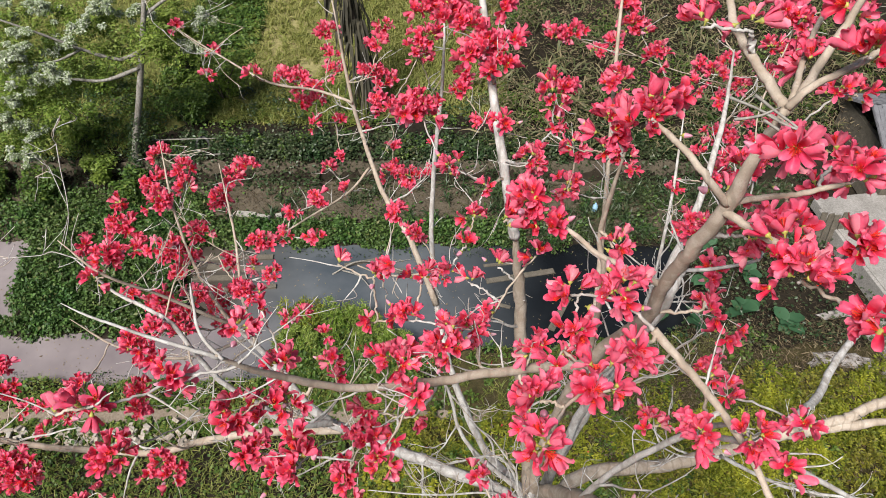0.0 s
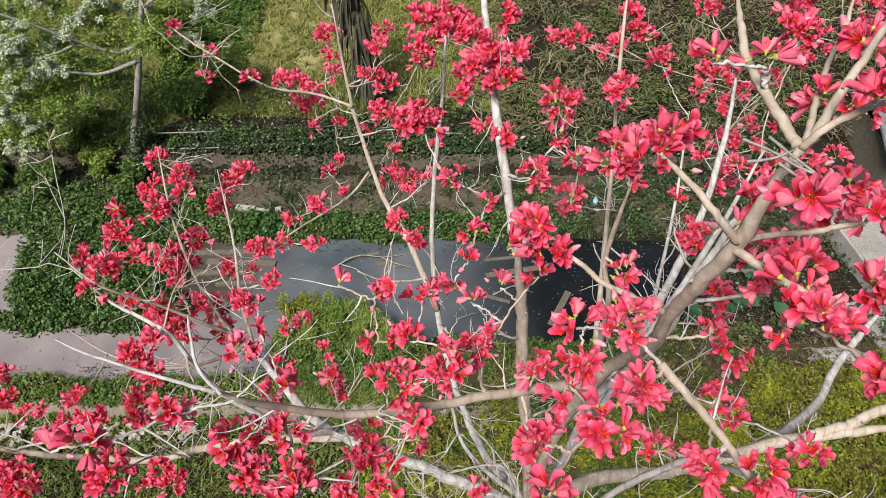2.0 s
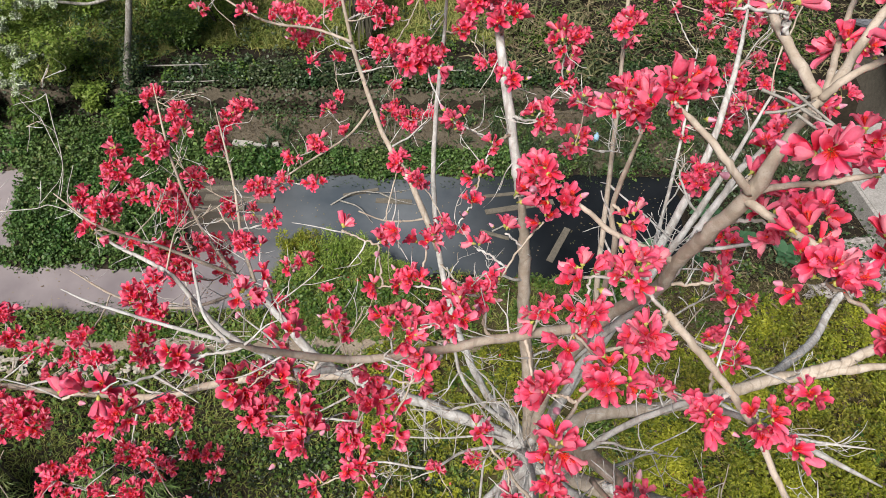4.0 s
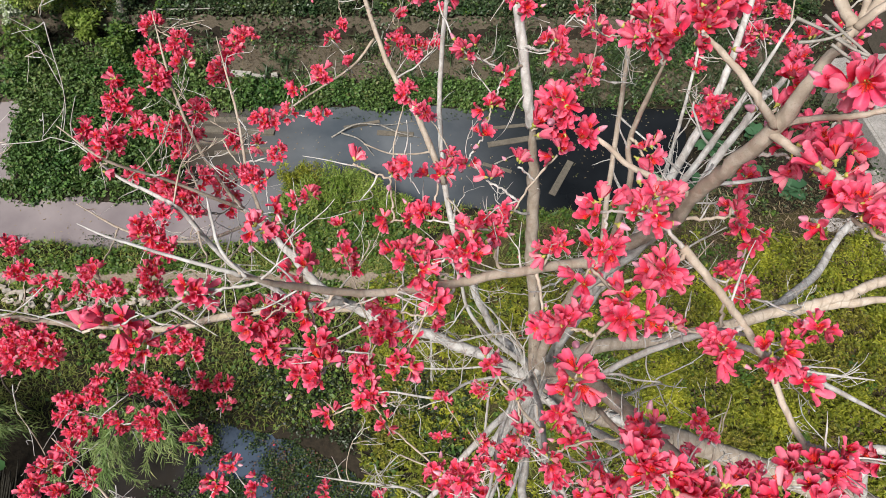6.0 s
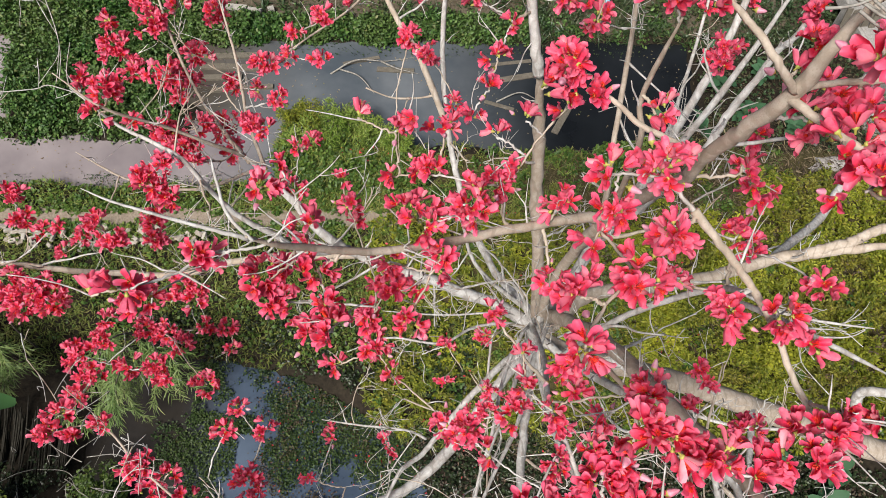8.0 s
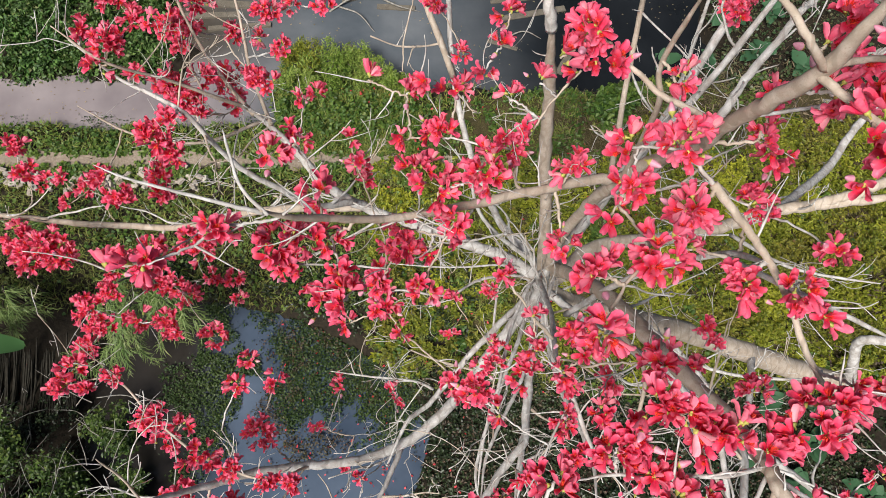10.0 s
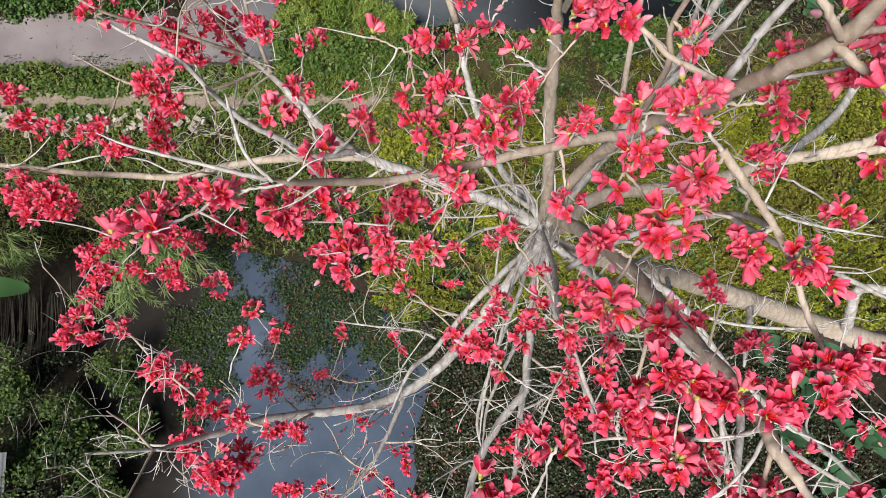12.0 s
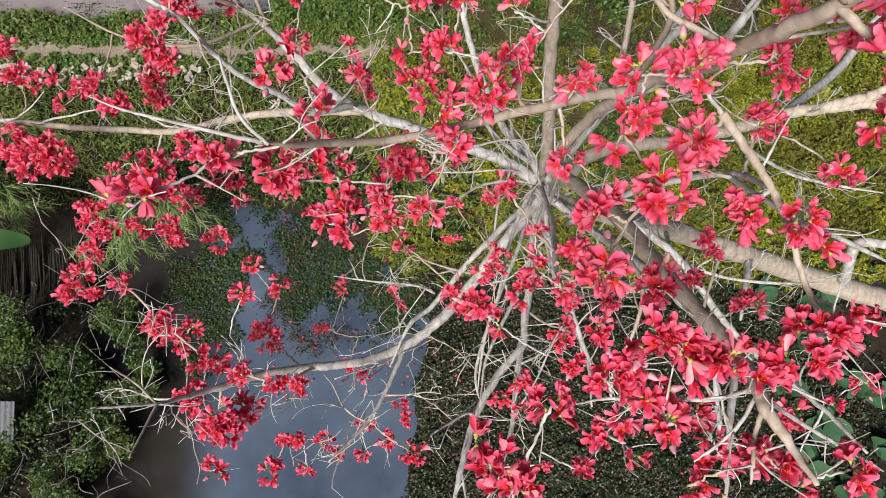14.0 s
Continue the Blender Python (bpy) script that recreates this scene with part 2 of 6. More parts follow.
PALE_LEAF = leaf_material("pale_leaf", [(0.0, (0.18, 0.26, 0.08)), (0.35, (0.30, 0.37, 0.18)), (0.7, (0.58, 0.62, 0.48)), (1.0, (0.74, 0.76, 0.70))], 0.6, 0.35, 0.1)
FRESH_LEAF = leaf_material("fresh_leaf", [(0.0, (0.085, 0.16, 0.016)), (0.5, (0.16, 0.26, 0.030)), (0.85, (0.26, 0.34, 0.055)), (1.0, (0.36, 0.40, 0.12))], 0.5, 0.35)
REED_LEAF = leaf_material("reed_leaf", [(0.0, (0.030, 0.060, 0.018)), (0.45, (0.080, 0.125, 0.036)), (0.75, (0.17, 0.175, 0.07)), (1.0, (0.34, 0.26, 0.16))], 0.5)
BAMBOO_LEAF = leaf_material("bamboo_leaf", [(0.0, (0.055, 0.115, 0.024)), (0.5, (0.115, 0.195, 0.045)), (0.85, (0.18, 0.26, 0.075)), (1.0, (0.26, 0.28, 0.11))])
BIG_LEAF = leaf_material("broad_leaf", [(0.0, (0.020, 0.065, 0.030)), (0.5, (0.035, 0.100, 0.045)), (1.0, (0.070, 0.150, 0.065))], 0.65, 0.2)
BANANA_LEAF = leaf_material("banana_leaf", [(0.0, (0.05, 0.13, 0.04)), (1.0, (0.075, 0.165, 0.055))], 0.45, 0.3)
FALLEN = leaf_material("fallen_petal", [(0.0, (0.45, 0.02, 0.03)), (1.0, (0.60, 0.08, 0.09))], 0.5)


# ---- mesh helpers ----
def mesh_of(name, verts, faces, mats, index=None, smooth=True):
    """A mesh from vertices and faces; index: the material of each face."""
    me = bpy.data.meshes.new(name)
    me.from_pydata([tuple(v) for v in verts], [], [tuple(f) for f in faces])
    for m in (mats if isinstance(mats, (list, tuple)) else [mats]):
        me.materials.append(m)
    if index is not None:
        me.polygons.foreach_set("material_index", np.asarray(index, np.int32))
    me.polygons.foreach_set("use_smooth", np.full(len(me.polygons), smooth))
    me.update()
    return me


def fast_mesh(name, verts, tris, mat, index=None):
    """A big mesh of triangles from arrays."""
    me = bpy.data.meshes.new(name)
    n, k = len(verts), len(tris)
    me.vertices.add(n)
    me.vertices.foreach_set("co", np.asarray(verts, np.float32).ravel())
    me.loops.add(3 * k)
    me.loops.foreach_set("vertex_index", np.asarray(tris, np.int32).ravel())
    me.polygons.add(k)
    me.polygons.foreach_set("loop_start", np.arange(0, 3 * k, 3, dtype=np.int32))
    for m in (mat if isinstance(mat, list) else [mat]):
        me.materials.append(m)
    if index is not None:
        me.polygons.foreach_set("material_index", np.asarray(index, np.int32))
    me.update(calc_edges=True)
    me.validate()
    return me


def part(name, me, parent, label=""):
    ob = new(name, me)
    ob.parent = parent
    return tagged(ob, label) if label else ob


def thing(name, label, category, at=(0, 0, 0), kind="", group=""):
    ob = new(name)
    ob.location = at
    return tagged(ob, label, category, group, kind)


def glide(points, per=6):
    """A smooth line through the points."""
    p = np.array(points, float)
    p = np.vstack([2 * p[0] - p[1], p, 2 * p[-1] - p[-2]])
    out = []
    for i in range(1, len(p) - 2):
        for s in np.linspace(0, 1, per, endpoint=False):
            a, b2, c, d = p[i - 1], p[i], p[i + 1], p[i + 2]
            out.append(0.5 * (2 * b2 + (c - a) * s + (2 * a - 5 * b2 + 4 * c - d) * s * s + (3 * b2 - a - 3 * c + d) * s ** 3))
    out.append(p[-2])
    return np.array(out)


def tube(line, radii, sides=8, rough=0.06, rng=RNG):
    """Vertices and faces of a tapering, slightly knotty tube along a line."""
    line, radii = np.asarray(line, float), np.asarray(radii, float)
    n = len(line)
    tang = np.gradient(line, axis=0)
    tang /= np.linalg.norm(tang, axis=1, keepdims=True) + 1e-9
    ref = np.array([0.31, 0.17, 0.93])
    verts, faces = [], []
    u = np.cross(tang[0], ref)
    for i in range(n):
        u = u - tang[i] * (u @ tang[i])
        u /= np.linalg.norm(u) + 1e-9
        v = np.cross(tang[i], u)
        ang = np.arange(sides) * 2 * np.pi / sides
        r = radii[i] * (1 + rough * rng.standard_normal(sides)) * (1 + rough * 1.2 * rng.standard_normal())
        verts.append(line[i] + (np.cos(ang) * r)[:, None] * u + (np.sin(ang) * r)[:, None] * v)
    verts = np.vstack(verts)
    for i in range(n - 1):
        for k in range(sides):
            a, c = i * sides + k, i * sides + (k + 1) % sides
            faces.append((a, c, c + sides, a + sides))
    faces.append(tuple(range(sides))[::-1])
    faces.append(tuple(range((n - 1) * sides, n * sides)))
    return verts, faces


def tube_mesh(name, line, radii, mat, sides=8, rough=0.06):
    v, f = tube(line, radii, sides, rough)
    return mesh_of(name, v, f, mat)


def joined(pieces):
    """One list of vertices and faces out of several."""
    verts, faces, n = [], [], 0
    for v, f in pieces:
        verts.append(np.asarray(v, float))
        faces += [tuple(i + n for i in q) for q in f]
        n += len(v)
    return np.vstack(verts), faces


def box(size, at=(0, 0, 0), turn=0.0, tilt=0.0, wear=0.0, rng=RNG):
    """A worn block: its corners are cut and shifted a little."""
    sx, sy, sz = (s / 2 for s in size)
    c = min(sx, sy, sz) * 0.18
    verts = []
    for x in (-1, 1):
        for y in (-1, 1):
            for z in (-1, 1):
                for cut in range(3):
                    q = np.array([x * sx, y * sy, z * sz])
                    q[cut] -= np.sign(q[cut]) * c
                    verts.append(q)
    verts = np.array(verts) + wear * rng.standard_normal((24, 3))
    bm = bmesh.new()
    for q in verts:
        bm.verts.new(q)
    bmesh.ops.convex_hull(bm, input=bm.verts[:])
    bm.verts.index_update()
    used = [v for v in bm.verts if v.link_faces]
    order = {v: i for i, v in enumerate(used)}
    m = pose(*at, tilt, 0, turn)
    out = [m @ v.co for v in used], [tuple(order[v] for v in f.verts) for f in bm.faces]
    bm.free()
    return out


def leaf_shape(width=0.7, bend=0.12, cup=0.08):
    """Outline of a broad leaf of length 1 that lies along x: points and triangles."""
    v = np.array([(0, 0, 0), (0.32, width / 2, cup), (0.72, width * 0.36, cup * 0.4 - bend * 0.4), (1, 0, -bend), (0.72, -width * 0.36, cup * 0.4 - bend * 0.4), (0.32, -width / 2, cup), (0.5, 0, -0.02)])
    f = np.array([(0, 6, 1), (1, 6, 2), (2, 6, 3), (3, 6, 4), (4, 6, 5), (5, 6, 0)])
    return v, f


def small_leaf(width=0.8, bend=0.12, cup=0.10):
    """A small leaf folded along its midrib."""
    v = np.array([(0, 0, 0), (0.45, width / 2, cup), (1, 0, -bend), (0.45, -width / 2, cup)])
    return v, np.array([(0, 2, 1), (0, 3, 2)])


def mid_leaf(width=0.7, bend=0.12, cup=0.10):
    v = np.array([(0, 0, 0), (0.4, width / 2, cup), (1, 0, -bend), (0.4, -width / 2, cup), (0.5, 0, -0.03)])
    return v, np.array([(0, 4, 1), (1, 4, 2), (2, 4, 3), (3, 4, 0)])


def blade_shape(width=0.09, bend=0.45):
    v = np.array([(0, width / 2, 0), (0, -width / 2, 0), (0.5, -width / 2, 0.0), (0.5, width / 2, 0.0), (1, 0, -bend)])
    return v, np.array([(0, 1, 2), (0, 2, 3), (3, 2, 4)])


def scatter(name, shape, where, size, mat, yaw=None, pitch=(-0.5, 0.5), roll=0.5, rng=RNG):
    """Many copies of a leaf in one mesh. pitch: range by which tips point up, in radians."""
    v, f = shape
    n, k = len(where), len(v)
    yaw = rng.uniform(0, 2 * np.pi, n) if yaw is None else yaw
    pit, rol = rng.uniform(*pitch, n), rng.normal(0, roll, n)
    size = np.broadcast_to(size, n) * rng.uniform(0.6, 1.35, n)
    x, y, z = (v[None, :, i] * size[:, None] for i in range(3))
    cr, sr = np.cos(rol)[:, None], np.sin(rol)[:, None]
    y, z = y * cr - z * sr, y * sr + z * cr
    cp, sp = np.cos(pit)[:, None], np.sin(pit)[:, None]
    x, z = x * cp - z * sp, x * sp + z * cp
    cy, sy = np.cos(yaw)[:, None], np.sin(yaw)[:, None]
    x, y = x * cy - y * sy, x * sy + y * cy
    pts = np.stack([x, y, z], -1) + np.asarray(where)[:, None, :]
    tris = (f[None] + (np.arange(n) * k)[:, None, None]).reshape(-1, 3)
    return fast_mesh(name, pts.reshape(-1, 3), tris, mat)


def wave(x, y, s=1.0, seed=0.0):
    """Smooth uneven numbers from -1 to 1 over the plan."""
    x, y = np.asarray(x, float) * s + seed, np.asarray(y, float) * s - seed * 1.7
    return (np.sin(x * 1.3 + 1.7 * np.sin(y * 0.9)) + np.sin(y * 1.1 + 1.3 * np.sin(x * 0.7 + 2)) + 0.6 * np.sin(x * 2.9 + y * 2.3) + 0.4 * np.sin(x * 5.1 - y * 4.7)) / 3.0


# ---- lie of the land: ponds, dike, terraces ----
def pond(x, y):
    """Metres into the water (minus: onto land)."""
    x, y = np.asarray(x, float), np.asarray(y, float)
    e = 0.28 * wave(x, y, 1.4, 3)
    upper = np.minimum.reduce([-16.75 - (y - 17.7) * 0.26 - x, y - 17.45, 21.9 - y])
    channel = np.minimum.reduce([y - 14.5, 16.75 - y, -6.2 - x])
    low = np.interp(x, [-11, -8.5, -5.5, -1.8, 3.7, 8.0, 10.2], [18.6, 17.7, 17.7, 16.5, 16.0, 16.3, 18.0])
    middle = np.minimum.reduce([x + 10.7, 9.9 - x, 21.6 - y, y - low])
    link = np.minimum.reduce([x + 9.7, -6.3 - x, y - 14.6, 18.4 - y])
    edge = np.interp(y, [-8, -1.2, 1.9, 3.8, 5.2, 6.4, 7.6], [-1.6, -1.25, -1.0, -0.45, -1.2, -2.6, -5.2])
    near = np.minimum.reduce([x + 10.8, edge - x, 7.9 - y, y + 9])
    return np.maximum.reduce([upper, channel, middle, link, near]) + e


def land(x, y):
    x, y = np.asarray(x, float), np.asarray(y, float)
    far = np.interp(y, [21.0, 21.6, 24.1, 25.05, 25.4, 29, 33, 60, 3000], [0.3, 0.12, 0.65, 0.78, 1.72, 2.0, 2.2, 4.0, 30.0])
    near = 0.50 + 0.35 * np.clip((x - 2) / 9, 0, 1) + 0.05 * wave(x, y, 0.8)
    dike = 0.32 + 0.05 * wave(x, y, 1.2)
    h = np.where(y > 21.0, far, np.where((y > 16.0) & (x < -9), dike, near))
    return h + 0.04 * wave(x, y, 2.3, 5)


def height(x, y):
    w = pond(x, y)
    bank = np.clip(-w / 0.45, 0, 1)
    return np.where(w > 0, -0.55 * np.clip(w / 0.5, 0, 1), land(x, y) * bank * (2 - bank))


def axis(lo, hi, step):
    return np.concatenate([[-3000, -900, -300, -120, -70], np.arange(lo, hi, step), [75, 130, 320, 900, 3000]])


def sheet(name, xs, ys, z, mat):
    gx, gy = np.meshgrid(xs, ys)
    v = np.stack([gx, gy, z(gx, gy)], -1).reshape(-1, 3)
    n, m = len(xs), len(ys)
    i = (np.arange(m - 1)[:, None] * n + np.arange(n - 1)[None]).ravel()
    tris = np.concatenate([np.stack([i, i + 1, i + n + 1], 1), np.stack([i, i + n + 1, i + n], 1)])
    me = fast_mesh(name, v, tris, mat)
    me.polygons.foreach_set("use_smooth", np.full(len(me.polygons), True))
    return me


tagged(new("ground", sheet("ground", axis(-42, 42, 0.3), axis(-14, 60, 0.3), height, SOIL)), "dark brown soil with gap shade in its colour, terraces and pond banks", "ground", kind="structure")
tagged(new("water", sheet("water", np.linspace(-40, 16, 40), np.linspace(-9, 24, 30), lambda x, y: 0 * x, WATER)), "still pond water, silty grey to dark slate and blue-grey, reflections painted in", "water", kind="structure")


def strip(name, label, xs, y0, y1, rows, mat, lift, kind="structure", category="ground"):
    """A strip of surface over the ground between the lines y0(x) and y1(x)."""
    s = np.linspace(0, 1, rows)
    gx = np.repeat(xs[None], rows, 0)
    gy = y0(xs)[None] * (1 - s[:, None]) + y1(xs)[None] * s[:, None]
    gz = lift(gx, gy)
    n = len(xs)
    v = np.stack([gx, gy, gz], -1).reshape(-1, 3)
    i = (np.arange(rows - 1)[:, None] * n + np.arange(n - 1)[None]).ravel()
    me = fast_mesh(name, v, np.concatenate([np.stack([i, i + 1, i + n + 1], 1), np.stack([i, i + n + 1, i + n], 1)]), mat)
    me.polygons.foreach_set("use_smooth", np.full(len(me.polygons), True))
    return tagged(new(name, me), label, category, kind=kind)


strip("path", "narrow trodden earth path beside the channel", np.arange(-26, 6, 0.12), lambda x: 12.62 + 0.16 * wave(x, 0 * x, 2.2) + 0.02 * (x + 4) * (x > -4), lambda x: 13.36 + 0.18 * wave(x, 0 * x, 2.6, 4) - 0.03 * (x + 4) * (x > -4), 6, PATH_EARTH, lambda x, y: height(x, y) + 0.035)
strip("earth_bank", "bare brown earth face of a terrace", np.arange(-30, 14, 0.15), lambda x: 24.86 + 0.06 * wave(x, 0 * x, 2.0), lambda x: 25.42 + 0.10 * wave(x, 0 * x, 1.7, 4), 9, BANK_EARTH, lambda x, y: land(x, y) + 0.05 + 0.05 * wave(x, y, 4.0))
strip("meadow", "olive green turf of the bank", np.arange(-3, 19, 0.2), lambda x: 5.7 + 0.6 * wave(x, 0 * x, 1.8) + 4.2 * np.clip((1.2 - x) / 4.2, 0, 1), lambda x: 15.6 + 0.3 * wave(x, 0 * x, 1.6, 3) - 4.2 * np.clip((0.4 - x) / 3.4, 0, 1), 50, MEADOW, lambda x, y: height(x, y) + 0.015)
strip("slope_turf", "yellowish turf of the far slope", np.arange(-36, 3.4, 0.3), lambda x: np.interp(x, [-16, -11], [25.9, 28.3]) + 0.5 * wave(x, 0 * x, 0.8), lambda x: 48 + 0 * x, 50, TURF, lambda x, y: land(x, y) + 0.012)
strip("bank_soil", "crumbling brown soil of the far bank", np.arange(-30, 16, 0.2), lambda x: 22.0 + 0.2 * wave(x, 0 * x, 1.2), lambda x: 24.95 + 0 * x, 16, BANK_EARTH, lambda x, y: height(x, y) + 0.015)
strip("field_stubble", "harvested field plot of dry yellow stubble", np.arange(-10.3, -4.6, 0.2), lambda x: 30.6 + 0 * x, lambda x: 46 + 0 * x, 40, STUBBLE, lambda x, y: land(x, y) + 0.03 + 0.03 * wave(x, y * 3, 1.5))


def spots(count, x0, x1, y0, y1, keep=None, lift=(0.0, 0.1), dry=True, rng=RNG):
    """Random places on the ground of a stretch of the plan."""
    x, y = rng.uniform(x0, x1, count), rng.uniform(y0, y1, count)
    ok = pond(x, y) < -0.02 if dry else np.full(count, True)
    if keep is not None:
        ok &= keep(x, y)
    x, y = x[ok], y[ok]
    return np.stack([x, y, np.maximum(height(x, y), 0 if dry else -1) + rng.uniform(*lift, len(x))], -1)


def tufts(count, per, x0, x1, y0, y1, radius, tall, keep=None, rng=RNG):
    """Places of leaves on small uneven domes that stand close together, with bare gaps."""
    c = spots(count, x0, x1, y0, y1, keep, (0, 0.01))
    n = len(c)
    r, h = radius * rng.uniform(0.5, 1.4, n), tall * rng.uniform(0.35, 1.5, n)
    k = (per * rng.uniform(0.6, 1.4, n)).astype(int)
    i = np.repeat(np.arange(n), k)
    a, s = rng.uniform(0, 2 * np.pi, len(i)), rng.uniform(0, 1, len(i)) ** 0.6
    x, y = c[i, 0] + r[i] * s * np.cos(a), c[i, 1] + r[i] * s * np.sin(a)
    z = np.maximum(height(x, y), 0) + h[i] * (1 - s ** 2) * rng.uniform(0.35, 1, len(i)) + 0.02
    return np.stack([x, y, z], -1)


def plumes(count, per, x0, x1, y0, y1, tall, keep=None, rng=RNG):
    """Upright feathery shoots: places of their leaves and the way each points."""
    c = spots(count, x0, x1, y0, y1, keep, (0, 0.02))
    n = len(c)
    h = tall * rng.uniform(0.45, 1.4, n) * np.clip(1 + 0.75 * wave(c[:, 0], c[:, 1], 1.5, 3), 0.25, 2)
    lean = rng.normal(0, 0.22, (n, 2))
    i = np.repeat(np.arange(n), per)
    s = rng.uniform(0.12, 1, len(i)) ** 0.8
    yaw = rng.uniform(0, 2 * np.pi, len(i))
    out = 0.20 * h[i] * (1.1 - s)
    p = np.stack([c[i, 0] + lean[i, 0] * h[i] * s + np.cos(yaw) * out, c[i, 1] + lean[i, 1] * h[i] * s + np.sin(yaw) * out, c[i, 2] + h[i] * s], -1)
    return p, yaw, 0.165 * (1.15 - 0.6 * s)


def cover(name, label, category, me):
    return tagged(new(name, me), label, category, kind="stuff")


BLADE = blade_shape()
FAR_LEAF = small_leaf(0.85)
LONG_BLADE = blade_shape(0.085, 0.55)


def clumpy(s, seed, level=-0.2):
    return lambda x, y: wave(x, y, s, seed) > level + 0.35 * RNG.standard_normal(len(x))


cover("vine_cover", "dense green creeping vine on the dike and bank", "creeper", scatter("vine", small_leaf(0.66, 0.2, 0.12), np.vstack([
    tufts(1150, 42, -18.5, -10.2, 16.4, 24, 0.34, 0.60, None),
    spots(9000, -30, -10.5, 21.3, 24.6, clumpy(0.9, 1, -0.35), (0.02, 0.28)),
    spots(9500, -10.5, 3.5, 21.3, 22.75, clumpy(0.9, 1, -0.5), (0.02, 0.30)),
    spots(1800, -10.5, 3.5, 22.7, 24.8, clumpy(1.2, 8, 0.1), (0.02, 0.2)),
    tufts(520, 30, -30, -10.5, 21.3, 23.9, 0.34, 0.34, clumpy(1.0, 1, -0.5)),
    tufts(420, 40, -10.5, 3.5, 21.35, 22.7, 0.30, 0.62, clumpy(1.0, 1, -0.6)),
    tufts(230, 34, 2.5, 11, 21.3, 24.6, 0.32, 0.4, clumpy(1.3, 5, 0.0)),
    spots(1500, -9, -6.5, 17, 19, None, (0.0, 0.2)),
    spots(2500, -12, 9, 15.3, 17.9, clumpy(1.3, 2, 0.0), (0.02, 0.25))]), 0.15, VINE_LEAF, None, (-1.1, 0.8), 0.8))
cover("hedge_cover", "dark leafy undergrowth along the terrace edge", "undergrowth", scatter("hedge", FAR_LEAF, np.vstack([
    tufts(420, 60, -12, 16, 25.45, 26.9, 0.42, 0.6, None),
    tufts(260, 40, -30, 18, 26.5, 30.3, 0.5, 0.8, clumpy(0.6, 5, 0.0)),
    spots(5000, -30, -5.5, 24.5, 25.6, clumpy(0.9, 3, -0.3), (0.05, 0.5)),
    spots(1500, -5, 14, 24.9, 25.6, clumpy(1.3, 3, 0.2), (0.05, 0.4)),
    spots(7000, 8.2, 17, 15.5, 25.2, clumpy(0.8, 2, -0.3), (0.03, 0.6)),
    tufts(110, 40, -34, -13, 25.5, 33, 0.5, 0.9, clumpy(0.7, 9, -0.1))]), 0.13, DARK_LEAF, None, (-0.6, 0.4)))
cover("terrace_weeds", "mixed green weeds growing over the terrace edge", "weeds", scatter("terrace_weed", FAR_LEAF, np.vstack([
    tufts(420, 46, -30, 18, 25.4, 30.5, 0.5, 0.7, clumpy(0.9, 12, -0.2)),
    tufts(360, 70, 2, 24, 26.5, 44, 0.6, 1.5, clumpy(0.8, 3, 0.0)),
    tufts(520, 46, -34, -13, 25.2, 36, 0.5, 0.8, clumpy(0.8, 14, -0.4))]), 0.125, BUSH_LEAF, None, (-0.6, 0.5)))
cover("crop_cover", "rows of lush green leafy crop in a field plot", "crop", scatter("crop", FAR_LEAF, spots(26000, -14.2, -9.9, 29.2, 46, lambda x, y: np.sin(y * 4.2) > -0.75, (0.05, 0.35)), 0.16, BUSH_LEAF, None, (-0.4, 0.6)))
cover("grass_far", "yellowing long grass on the far slope", "grass", scatter("grass_far", BLADE, np.vstack([
    spots(20000, -4.7, 3, 28.6, 46, None, (0, 0.05)),
    tufts(900, 14, -10.3, -4.6, 30.4, 46, 0.22, 0.10, None)]), 0.40, HAY_LEAF, None, (0.3, 1.4)))
cover("grass_slope", "rough green grass between the slope's bushes", "grass", scatter("grass_slope", BLADE, np.vstack([
    tufts(520, 22, -11, -3.5, 28.0, 31.0, 0.3, 0.2, None),
    tufts(300, 24, -5, 3, 28.0, 40.0, 0.4, 0.25, clumpy(0.8, 4, 0.0)),
    spots(22000, -36, -13.5, 25.5, 46, None, (0, 0.3))]), 0.38, GRASS_LEAF, None, (0.3, 1.4)))
cover("reed_cover", "long drooping reed leaves with dry stalks", "reeds", scatter("reed", LONG_BLADE, np.vstack([
    tufts(950, 13, 1.5, 24, 26, 46, 0.6, 1.3, clumpy(0.7, 6, -0.1))]), 0.74, REED_LEAF, None, (-0.7, 1.0)))
cover("dry_litter", "dry brown leaf and stalk litter on the slope", "leaf litter", scatter("litter", blade_shape(0.12, 0.2), np.vstack([
    spots(14000, 2, 24, 25.6, 42, clumpy(0.7, 4, -0.2), (0.3, 1.5)),
    tufts(160, 40, 2, 24, 26.5, 42, 0.7, 1.0, clumpy(0.6, 9, 0.1)),
    spots(300, 9, 15, 13.8, 16.6, None, (0.0, 0.5))]), 0.27, DRY_LEAF, None, (-0.3, 0.5)))
